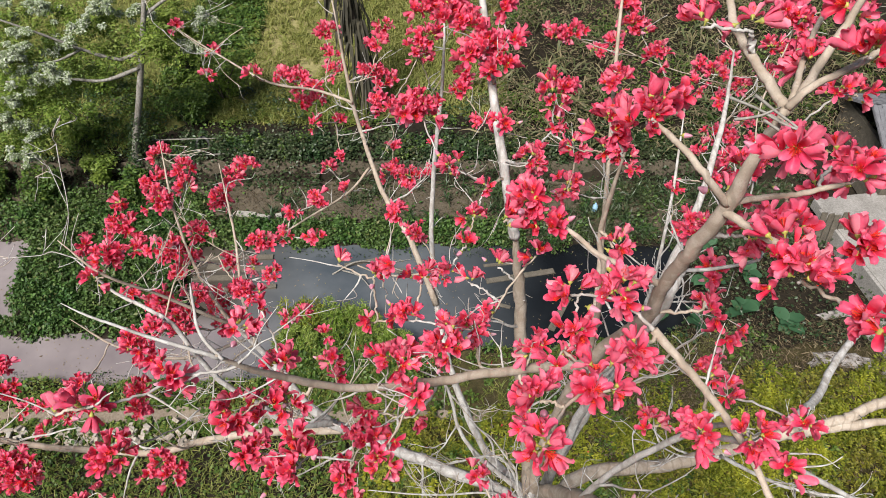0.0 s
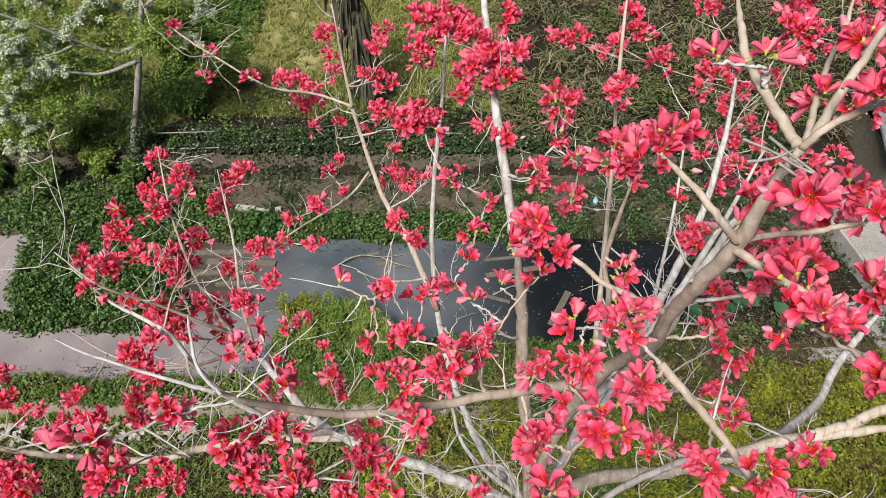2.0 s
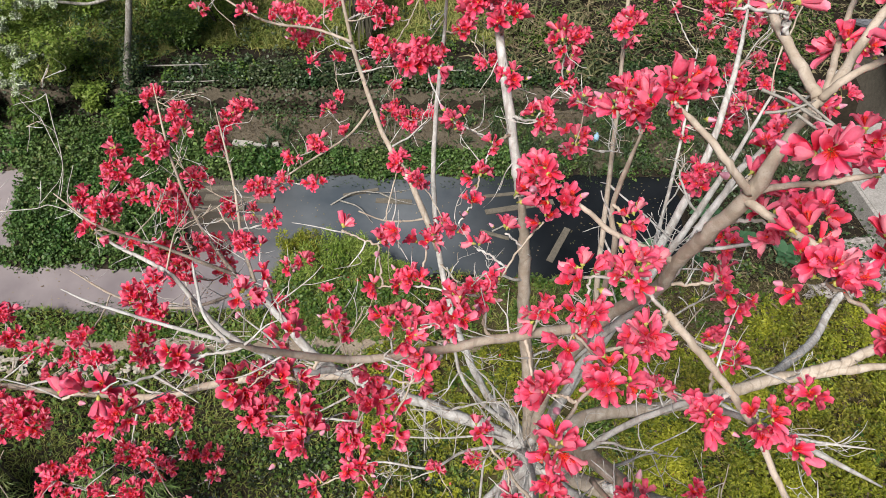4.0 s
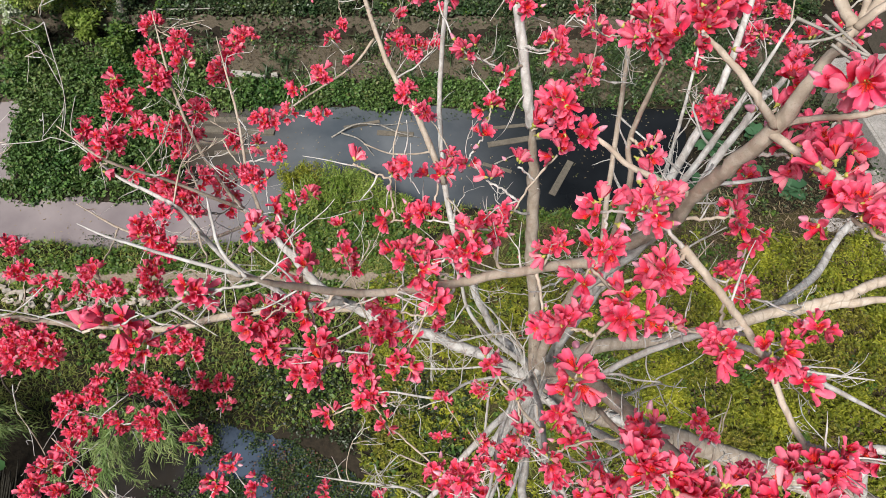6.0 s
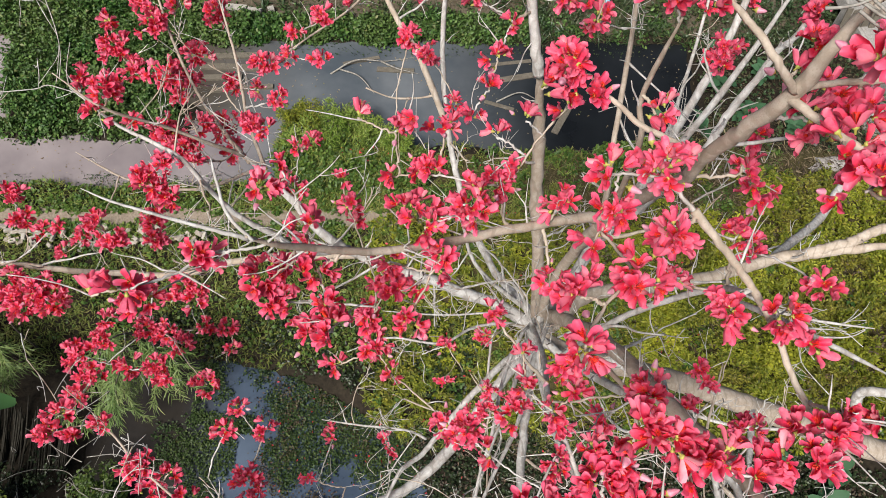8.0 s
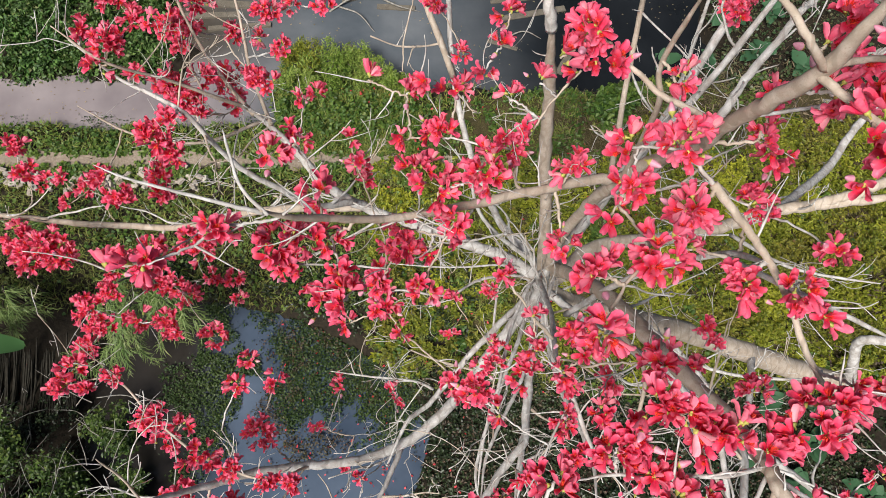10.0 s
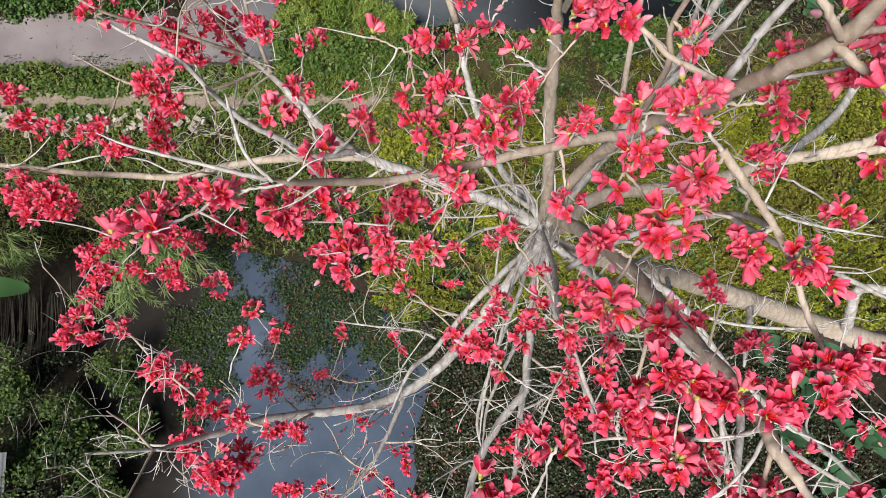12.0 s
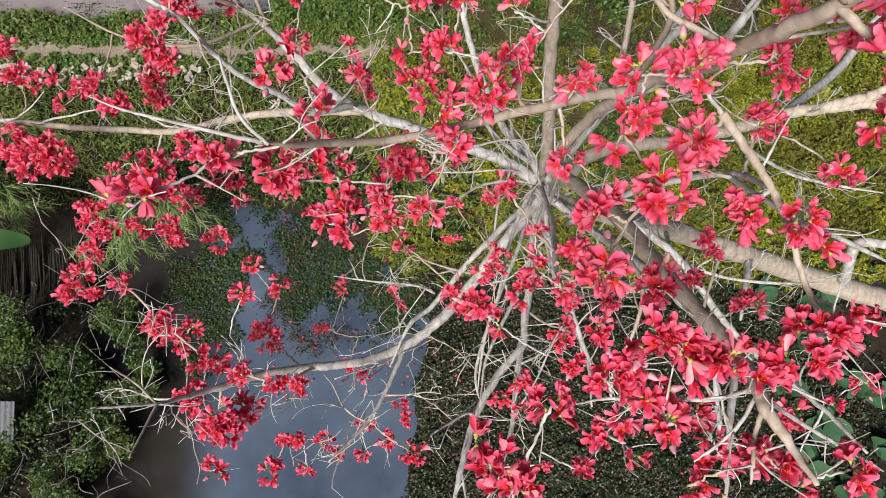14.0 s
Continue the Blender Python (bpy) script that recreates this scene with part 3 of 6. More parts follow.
cover("straw_litter", "fine brown straw and leaf litter on the bank", "leaf litter", scatter("straw", blade_shape(0.10, 0.2), np.vstack([
    spots(5000, 1, 9, 10.5, 15.8, clumpy(0.8, 3, 0.1), (0.0, 0.15)),
    spots(5500, 3.4, 10, 12.0, 16.0, clumpy(1.0, 4, -0.4), (0.0, 0.3)), spots(4500, 9, 17, 13.2, 16.8, None, (0.0, 0.45)),
    spots(3200, -11, 3.5, 22.6, 25.0, None, (0.0, 0.1)), spots(7000, 3.5, 17, 16.0, 25.2, None, (0.0, 0.15)), spots(2500, 2, 10, 21.4, 24.8, None, (0.0, 0.2)),
    spots(1500, -12, 10, 23.9, 25.1, None, (0.0, 0.08))]), 0.17, STRAW_LEAF, None, (-0.3, 0.6)))
cover("grass_near", "short green grass and weeds on the near bank", "grass", scatter("grass_near", BLADE, np.vstack([
    spots(30000, -26, -1, 7.6, 14.6, lambda x, y: np.abs(y - 13.0) > 0.36 + 0.2 * wave(x, y, 3.0, 2), (0, 0.05)),
    spots(9000, -7, -1, 13.2, 17.2, None, (0, 0.06)),
    tufts(1500, 16, -2.5, 10, 5.0, 16.2, 0.16, 0.12, clumpy(1.1, 3, -0.3))]), 0.24, GRASS_LEAF, None, (0.2, 1.4)))
cover("bank_grass", "dark green grass tufts among brown litter on the far bank", "grass", scatter("bank_grass", BLADE, np.vstack([
    tufts(520, 20, 2.0, 16, 21.4, 25.3, 0.22, 0.18, clumpy(1.1, 6, -0.2)),
    tufts(160, 18, -11, 2.5, 22.7, 25.0, 0.20, 0.14, clumpy(1.2, 4, 0.0))]), 0.42, DARK_LEAF, None, (0.3, 1.4)))
cover("weed_cover", "low broad-leaved weeds among the grass", "weeds", scatter("weed", FAR_LEAF, np.vstack([
    spots(9000, -26, -1, 7.4, 12.3, clumpy(0.8, 4, -0.1), (0.03, 0.35)),
    spots(3800, -26, -1, 13.6, 14.6, clumpy(1.5, 4, -0.4), (0.03, 0.25)),
    tufts(130, 60, -7, -1, 13.8, 17.0, 0.4, 0.4, None),
    tufts(340, 18, -26, -1, 12.25, 12.75, 0.16, 0.16, None), tufts(340, 18, -26, -1, 13.15, 13.7, 0.16, 0.16, None),
    tufts(130, 50, 3, 12, 12.8, 16.4, 0.4, 0.4, clumpy(1.2, 6, 0.0)),
    tufts(150, 60, 4.5, 13, 5.0, 12.0, 0.36, 0.45, clumpy(1.1, 9, 0.1)),
    tufts(420, 34, -2.5, 8, 5.0, 16.2, 0.30, 0.30, clumpy(0.9, 7, -0.2))]), 0.12, BUSH_LEAF, None, (-0.4, 0.6)))
def scrub_grows(x, y):
    return (wave(x, y, 0.9, 2) > -0.75 + 0.3 * RNG.standard_normal(len(x))) & (wave(x, y, 2.6, 7) > -0.55) & (y < np.interp(x, [5, 9, 11, 18], [11.8, 13.0, 14.0, 15.0]) + 0.5 * wave(x, y, 2.0, 3))


shoots = [plumes(3300, 40, 5.5, 18, 5.0, 15.0, 0.50, scrub_grows), plumes(1300, 48, 6, 18, 5.0, 14.5, 0.85, clumpy(1.0, 5, 0.1)), plumes(1500, 26, -2.5, 6.5, 5.5, 13, 0.34, clumpy(0.8, 8, -0.4))]
where, yaws, sizes = (np.concatenate([q[k] for q in shoots]) for k in range(3))
cover("yellow_scrub", "low yellow-green feathery scrub in uneven mounds", "scrub", scatter("scrub", small_leaf(0.46, 0.25, 0.08), where, sizes, YELLOW_LEAF, yaws, (-0.1, 0.9)))
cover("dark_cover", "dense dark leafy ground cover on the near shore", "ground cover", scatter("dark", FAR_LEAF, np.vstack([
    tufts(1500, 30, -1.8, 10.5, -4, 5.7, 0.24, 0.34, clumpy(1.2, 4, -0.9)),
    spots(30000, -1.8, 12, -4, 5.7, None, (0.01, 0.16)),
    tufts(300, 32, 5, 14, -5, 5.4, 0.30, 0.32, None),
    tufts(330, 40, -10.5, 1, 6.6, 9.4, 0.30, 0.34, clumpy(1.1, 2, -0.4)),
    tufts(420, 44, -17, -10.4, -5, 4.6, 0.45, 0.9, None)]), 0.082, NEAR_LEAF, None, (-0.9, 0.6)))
cover("dead_leaves", "dark brown dead leaves under the ground cover", "leaf litter", scatter("dead", small_leaf(0.5), np.vstack([
    spots(15000, -1.8, 12, -4, 6.0, None, (0.01, 0.22)),
    spots(16000, 5, 18, 5.0, 15.0, clumpy(0.6, 4, -0.3), (0.02, 0.45))]), 0.10, DEAD_LEAF, None, (-0.5, 0.6)))


def floating(count, x0, x1, y0, y1, keep):
    p = spots(count, x0, x1, y0, y1, lambda x, y: keep(x, y) & (pond(x, y) > 0), dry=False)
    p[:, 2] = RNG.uniform(0.01, 0.14, len(p))
    return p


cover("floating_plants", "floating water plants in green rafts", "water plants", scatter("raft", FAR_LEAF, np.vstack([
    floating(34000, -6.0, -0.6, 2.6, 8.2, lambda x, y: wave(x, y, 1.5, 5) + 0.5 * wave(x, y, 4.5, 2) > -0.5 + 1.3 * np.clip(4.4 - y, 0, 2) + 1.2 * np.clip(-4.8 - x, 0, 2) + 0.2 * RNG.standard_normal(len(x))),
    floating(11000, -8.9, -6.3, 2.2, 6.3, lambda x, y: wave(x, y, 1.4, 1) + 0.6 * wave(x, y, 4.5, 2) > -0.5 + 1.4 * np.clip(np.hypot((x + 7.5) / 1.1, (y - 4.5) / 1.6) - 0.6, 0, 2) + 0.2 * RNG.standard_normal(len(x))),
    floating(8000, -7.8, -5.8, 5.6, 7.9, lambda x, y: wave(x, y, 1.6, 4) + 0.4 * wave(x, y, 4.0, 2) > 0.15 + 0.2 * RNG.standard_normal(len(x))),
    floating(2000, -17.5, -6, 14.4, 15.1, clumpy(1.6, 1, 0.2)),
    floating(1400, -10.5, 8, 20.9, 21.9, clumpy(1.6, 1, 0.0))]), 0.066, SHORE_LEAF, None, (-0.5, 1.1), 0.7))
cover("withered_raft", "withered reddish brown water plants among the rafts", "water plants", scatter("withered", FAR_LEAF, np.vstack([
    floating(9000, -6.0, -3.2, 2.8, 7.4, lambda x, y: wave(x, y, 1.9, 7) > 0.0 + 1.0 * np.abs(x + 4.7) / 1.6 + 0.25 * RNG.standard_normal(len(x))),
    floating(6000, -3.6, -0.8, 3.0, 7.6, lambda x, y: wave(x, y, 2.2, 3) > 0.6 + 0.2 * RNG.standard_normal(len(x)))]) + (0, 0, 0.03), 0.06, WITHERED, None, (-0.4, 1.0), 0.7))
cover("floating_litter", "specks of dead leaf and straw on the water", "litter", scatter("speck", leaf_shape(0.4), np.vstack([
    floating(420, -26, -6, 14.5, 16.8, lambda x, y: wave(x, y, 1.1, 2) > -0.2), floating(700, -10.5, 9.5, 16.5, 21.6, lambda x, y: wave(x, y, 0.9, 6) > 0.1),
    floating(260, -30, -17, 17.5, 23, lambda x, y: x < 99)]) * (1, 1, 0.1), 0.09, DRY_LEAF, None, (-0.05, 0.05), 0.1))
cover("fallen_petals", "fallen red petals on grass and water", "petals", scatter("fallen", leaf_shape(0.6), np.vstack([
    spots(260, -2, 8, -1, 14, None, (0.05, 0.3)), floating(150, -5.5, -0.5, 1.5, 7.5, lambda x, y: x < 99), spots(90, -6, 4, 15, 17, None, (0.05, 0.3))]), 0.09, FALLEN, None, (-0.3, 0.3)))


# ---- plants round the ponds ----
def spray_of_leaves(count, at, radius, rng=RNG, hollow=0.35):
    d = rng.standard_normal((count, 3))
    d /= np.linalg.norm(d, axis=1, keepdims=True)
    return np.asarray(at) + d * np.asarray(radius) * rng.uniform(hollow, 1, (count, 1)) ** 0.6


def bush(name, label, at, radius, tall, leaves, size, mat, stems=5, category="bush", group="", shape=None, tips_up=(-0.7, 0.5)):
    """Stems that fork into clumps of leaves."""
    base = thing(name, label, category, at, group=group)
    tips = []
    for k in range(stems):
        a = RNG.uniform(0, 2 * np.pi)
        out = RNG.uniform(0.35, 0.95) * radius
        top = np.array([np.cos(a) * out, np.sin(a) * out, tall * RNG.uniform(0.55, 1.0)])
        line = glide([(0.05 * np.cos(a), 0.05 * np.sin(a), -0.1), top * (0.35, 0.35, 0.5), top], 4)
        part("stem", tube_mesh("stem", line, np.linspace(0.03, 0.012, len(line)) * (0.6 + tall / 3), BARK_DARK, 5), base)
        tips += [top, line[len(line) // 2] + RNG.normal(0, 0.15 * radius, 3)]
    clumps = np.vstack([spray_of_leaves(leaves // len(tips), t, np.array([0.5, 0.5, 0.38]) * radius * RNG.uniform(0.6, 1.0)) for t in tips])
    clumps[:, 2] = np.maximum(clumps[:, 2], 0.05)
    part("crown", scatter("crown", shape or mid_leaf(0.6), clumps, size, mat, None, tips_up), base)
    return base


for x, y, r, tall in ((-12.6, 3.4, 1.1, 2.2), (-10.6, 2.6, 1.0, 1.9), (-9.6, 3.6, 0.8, 1.6), (-11.6, 1.2, 1.2, 2.3), (-12.9, -0.4, 1.2, 2.2), (-10.9, -1.4, 1.1, 2.2), (-9.7, 0.3, 0.9, 1.6), (-14.4, 1.8, 1.1, 2.4), (-12.0, -3.0, 1.3, 2.0), (-10.2, 1.6, 0.9, 1.5), (-9.0, 2.2, 0.7, 1.2), (-13.6, -2.2, 1.2, 2.0), (-9.8, -2.6, 0.9, 1.6)):
    bush("pond_shrub", "green small-leaved shrub at the pond edge", (x, y, float(height(x, y)) if pond(x, y) < 0 else 0.0), r, tall, 2200, 0.105, SHRUB_LEAF, 8, group="shrubs by the near pond")
tangle = []
for k in range(150):
    p = np.array((RNG.uniform(-14.5, -9.0), RNG.uniform(-3.5, 4.8), RNG.uniform(0.5, 1.9)))
    d = np.array((RNG.normal(0, 0.5), RNG.normal(0, 0.5), RNG.normal(0.1, 0.25)))
    tangle.append(tube(glide([p, p + d * 0.6 + RNG.normal(0, 0.08, 3), p + d * 1.3 + RNG.normal(0, 0.15, 3), p + d * 1.9], 4), np.linspace(0.014, 0.005, 13), 5, 0.1))
cover("twig_tangle", "bare grey-brown twigs tangled through the pond shrubs", "twigs", mesh_of("tangle", *joined(tangle), BARK_GREY))
bush("bank_bush", "bright green broad-leaved bush on the bank", (5.8, 14.85, float(height(5.8, 14.85))), 1.05, 0.8, 1500, 0.19, BUSH_LEAF, 7, group="bushes on the bank")
for x, y, r in ((-5.1, 16.9, 0.62), (-4.3, 16.4, 0.7), (-3.2, 16.7, 0.66), (-5.7, 17.4, 0.45), (-2.4, 16.2, 0.5), (-3.8, 17.2, 0.5), (-5.3, 16.0, 0.5), (-1.6, 15.9, 0.4)):
    bush("feathery_shrub", "bright green feathery shrub at the water", (x, y, 0.1), r * 1.25, 1.1, 2000, 0.13, YELLOW_LEAF if r in (0.62, 0.45) else FRESH_LEAF, 10, group="shrubs by the middle pond", shape=blade_shape(0.20, 0.25), tips_up=(-0.1, 1.4))
for x, y, r, tall in ((-16.5, 26.6, 1.3, 1.8), (-18.8, 26.0, 1.5, 2.2), (-21.5, 26.4, 1.6, 2.4), (-19.8, 29.0, 1.6, 2.0), (-12.0, 27.8, 1.2, 1.6), (-10.7, 29.8, 1.3, 2.6), (-12.9, 32.0, 1.6, 3.0), (-23.5, 29, 1.8, 2.6), (-16.8, 30.5, 1.5, 2.0), (-13.8, 24.2, 0.9, 1.2), (-17.8, 23.9, 1.0, 1.2), (-20.2, 24.0, 1.0, 1.2), (-15.3, 24.7, 0.75, 1.6)):
    bush("slope_bush", "leafy green bush on the slope", (x, y, float(land(x, y))), r, tall, 1500, 0.17, FRESH_LEAF if r in (1.3, 1.5, 1.6, 0.75) else BUSH_LEAF, 6, group="bushes on the far slope")
def broad_leaf(length, width, droop):
    """A cupped oval leaf with a sunken midrib and wavy rim."""
    v, f = [], []
    for i, (s, w) in enumerate(zip((0, 0.1, 0.26, 0.45, 0.64, 0.82, 0.94, 1.0), (0.06, 0.55, 0.92, 1.0, 0.88, 0.58, 0.28, 0.0))):
        z = 0.22 * s - droop * s * s
        rim = 0.05 * np.sin(i * 2.1)
        v += [(length * s, -width * w / 2, length * (z + 0.07 * w + rim)), (length * s, 0, length * z), (length * s, width * w / 2, length * (z + 0.07 * w - rim))]
        if i:
            b = 3 * i
            f += [(b - 3, b, b + 1, b - 2), (b - 2, b + 1, b + 2, b - 1)]
    return v, f


for x, y, r in ((11.2, 17.2, 0.6), (12.0, 19.0, 0.6), (10.8, 20.4, 0.6), (12.6, 16.4, 0.6), (8.6, 3.2, 0.5), (9.6, 2.2, 0.6), (10.6, 1.0, 0.6), (11.6, 2.0, 0.6), (10.4, 3.4, 0.5), (12.2, 0.0, 0.6), (11.2, -1.0, 0.6), (9.2, 4.6, 0.45), (8.2, 17.6, 0.5), (9.4, 16.4, 0.5), (10.3, 18.6, 0.5), (12.6, 1.6, 0.6), (13.2, 3.0, 0.6), (9.9, -0.2, 0.5), (12.8, -1.4, 0.6), (11.0, 4.4, 0.5)):
    base = thing("broad_leaf_plant", "plant with large blue-green cabbage-like leaves", "plant", (x, y, float(height(x, y))), group="broad-leaved plants")
    for k in range(9):
        a, s = RNG.uniform(0, 2 * np.pi), RNG.uniform(0.4, 0.75)
        v, f = broad_leaf(s, s * 0.72, RNG.uniform(0.15, 0.45))
        m = pose(0, 0, 0.15 + 0.05 * k, 0, 0, np.degrees(a)) @ pose(0, 0, 0, RNG.uniform(-20, 20), RNG.uniform(-40, 0), 0)
        part("leaf", mesh_of("leaf", [m @ Vector(q) for q in v], f, BIG_LEAF), base)
    part("stalk", tube_mesh("stalk", [(0, 0, -0.05), (0, 0, 0.5)], [0.03, 0.02], BARK_DARK, 5), base)


def grow_tree(name, label, base, limbs, crowns, bark, leaf, leaf_size, count, category="tree"):
    """A trunk and limbs along given lines, and clumps of leaves about given places."""
    tree = thing(name, label, category, base)
    for k, (line, r0, r1) in enumerate(limbs):
        g = glide(line, 6)
        part("trunk" if k == 0 else "limb", tube_mesh("limb", g, np.linspace(r0, r1, len(g)), bark, 10 if k == 0 else 7), tree)
    pts = []
    for c, r, share in crowns:
        for q in range(max(2, int(22 * share))):
            d = RNG.standard_normal(3)
            centre = np.asarray(c) + d / np.linalg.norm(d) * np.array(r) * RNG.uniform(0.2, 0.95)
            pts.append(spray_of_leaves(int(count * share / max(2, int(22 * share))), centre, np.array(r) * RNG.uniform(0.10, 0.26)))
    part("crown", scatter("crown", small_leaf(0.5), np.vstack(pts), leaf_size, leaf, None, (-0.8, 0.4)), tree)
    return tree


left_tree = grow_tree("pond_tree", "leaning grey-trunked tree with a pale blossoming crown", (-14.0, 25.5, 1.4), [
    ([(0, 0, -0.3), (0.35, 0.0, 1.2), (1.1, 0.1, 3.3), (1.75, 0.3, 5.3), (2.35, 0.5, 7.2), (2.9, 0.9, 9.5)], 0.18, 0.075),
    ([(1.85, 0.3, 5.6), (1.0, 0.0, 5.4), (-0.2, -0.3, 6.0), (-1.4, -0.8, 7.0), (-3.0, -1.2, 8.0)], 0.10, 0.03),
    ([(1.6, 0.2, 4.9), (0.2, -0.3, 4.6), (-1.3, -0.5, 4.8), (-3.4, -0.9, 4.9)], 0.09, 0.03),
    ([(2.3, 0.5, 7.0), (3.2, 0.9, 7.5), (4.5, 1.2, 8.0)], 0.09, 0.03),
    ([(-0.2, -0.3, 6.0), (-1.2, -0.9, 5.8), (-2.6, -1.3, 6.0)], 0.06, 0.02)],
    [(c, (0.85, 0.7, 0.6), 0.55) for c in ((-2.6, 0.0, 7.4), (-1.2, 0.1, 7.5), (-1.9, -1.2, 6.9), (1.1, 0.2, 7.6), (-1.8, -1.7, 5.7), (-0.9, -1.7, 5.8), (-3.2, -2.0, 4.0), (-2.6, -1.9, 3.4), (-3.2, -2.3, 2.3), (-2.7, -1.9, 4.8), (1.8, 1.0, 7.0), (3.9, 2.2, 6.1), (3.6, 1.4, 5.3), (-2.4, -1.8, 6.3), (0.3, -0.2, 7.2), (-0.8, -0.4, 6.3))],
    BARK_GREY, PALE_LEAF, 0.105, 4000)
fresh = []
for c, r, share in [(c, (1.15, 0.9, 0.8), 9) for c in ((-2.3, -0.3, 7.1), (-0.8, 0.3, 7.0), (0.7, 0.7, 6.7), (-2.3, -1.4, 6.1), (-1.3, -0.2, 5.8), (-2.9, -1.4, 4.6), (-1.7, -1.1, 4.2), (-2.8, -1.8, 2.8), (0.7, 0.5, 5.8), (-1.4, 0.4, 4.3))] + [(c, (1.1, 0.9, 0.9), 16) for c in ((2.6, 0.1, 6.1), (2.6, 1.7, 6.3), (2.9, 2.3, 5.4))]:
    for q in range(share * 2):
        d = RNG.standard_normal(3)
        fresh.append(spray_of_leaves(50, np.array(c) + d / np.linalg.norm(d) * np.array(r) * RNG.uniform(0.2, 1.0), np.array((0.40, 0.40, 0.22)) * RNG.uniform(0.6, 1.2)))
climb = []
for k in range(900):
    q, a = RNG.uniform(0, 1) ** 1.5 * 2.9, RNG.uniform(0, 2 * np.pi)
    climb.append((0.33 * q + np.cos(a) * RNG.uniform(0.16, 0.42), np.sin(a) * RNG.uniform(0.16, 0.42), q - 0.1))
part("climber", scatter("climber", mid_leaf(0.6), np.array(climb), 0.13, DARK_LEAF, None, (-0.9, 0.3)), left_tree, "dark climber round the foot of the trunk")
part("foliage", scatter("foliage", mid_leaf(0.5), np.vstack(fresh), 0.15, FRESH_LEAF, None, (-0.7, 0.4)), left_tree, "fresh green leaves among the blossom")

# tree with a skirt of dead hanging fronds
palm = thing("dead_frond_tree", "trunk wrapped in a skirt of dead hanging fronds", "tree", (-3.6, 28.6, 1.9))
line = glide([(0.3, -0.4, -0.3), (0.0, 0.1, 3.0), (-0.55, 0.5, 6.0), (-0.9, 0.9, 9.5)], 6)
part("trunk", tube_mesh("trunk", line, np.linspace(0.17, 0.12, len(line)), BARK_DARK, 10), palm)
hang = []
for k in range(420):
    s = RNG.uniform(0.22, 1.0)
    c, a = line[int(s * (len(line) - 1))], RNG.uniform(0, 2 * np.pi)
    hang.append((*(c + np.array([np.cos(a), np.sin(a), 0]) * RNG.uniform(0.18, 0.75)), a))
hang = np.array(hang)
part("frond_skirt", scatter("skirt", blade_shape(0.07, 0.1), hang[:, :3], RNG.uniform(0.9, 2.0, len(hang)), leaf_material("dead_frond", [(0.0, (0.035, 0.035, 0.03)), (0.6, (0.09, 0.085, 0.06)), (1.0, (0.17, 0.15, 0.10))], 0.8), hang[:, 3], (-1.5, -1.15)), palm, "dark dead fronds")

# bamboo with drooping sprays over the near pond
for x, y, heavy, far in ((-8.6, 8.1, 13, 2.7), (-12.9, 7.9, 9, 1.5), (-14.4, 8.6, 6, 1.5)):
    clump = thing("bamboo_clump", "bamboo clump with drooping feathery green sprays", "bamboo", (x, y, 0.2), group="bamboo by the pond")
    where, yaws, dips = [], [], []
    for k in range(heavy):
        a = RNG.uniform(0, 2 * np.pi) if k % 2 and far < 2 else RNG.normal(-1.5, 0.45)
        lean = RNG.uniform(0.5, far)
        top = np.array([np.cos(a) * lean, np.sin(a) * lean, RNG.uniform(2.4, 4.0)])
        culm = glide([(0.25 * np.cos(a), 0.25 * np.sin(a), -0.2), top * (0.4, 0.4, 0.75), top, top + (np.cos(a) * 0.6, np.sin(a) * 0.6, -0.5)], 5)
        part("culm", tube_mesh("culm", culm, np.linspace(0.035, 0.008, len(culm)), BARK_DARK, 6), clump)
        # hanging shoots, each with narrow leaves to both sides
        for q in culm[len(culm) // 2::2]:
            for s in range(2):
                b2, run = a + RNG.normal(0, 1.0), RNG.uniform(0.5, 1.0)
                for u in np.linspace(0.1, 1, 11):
                    at = q + np.array([np.cos(b2), np.sin(b2), 0.35]) * run * u * 0.75 + (0, 0, -0.75 * run * u * u)
                    for w in (-0.75, 0.0, 0.75):
                        where.append(at + RNG.normal(0, 0.025, 3))
                        yaws.append(b2 + w + RNG.normal(0, 0.25))
    part("leaf_spray", scatter("spray", blade_shape(0.075, 0.3), np.array(where), RNG.uniform(0.18, 0.32, len(where)), BAMBOO_LEAF, np.array(yaws), (-0.9, 0.15)), clump)

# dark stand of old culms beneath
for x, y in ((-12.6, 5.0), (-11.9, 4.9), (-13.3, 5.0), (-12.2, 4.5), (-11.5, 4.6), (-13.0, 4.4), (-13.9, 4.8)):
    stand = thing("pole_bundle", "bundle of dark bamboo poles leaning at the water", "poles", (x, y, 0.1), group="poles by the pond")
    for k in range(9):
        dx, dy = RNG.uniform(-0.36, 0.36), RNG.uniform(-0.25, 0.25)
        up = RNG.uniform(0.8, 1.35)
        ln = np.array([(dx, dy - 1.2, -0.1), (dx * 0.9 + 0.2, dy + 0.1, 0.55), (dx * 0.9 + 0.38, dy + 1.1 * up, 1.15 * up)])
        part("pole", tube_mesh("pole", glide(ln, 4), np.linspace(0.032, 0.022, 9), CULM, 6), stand)

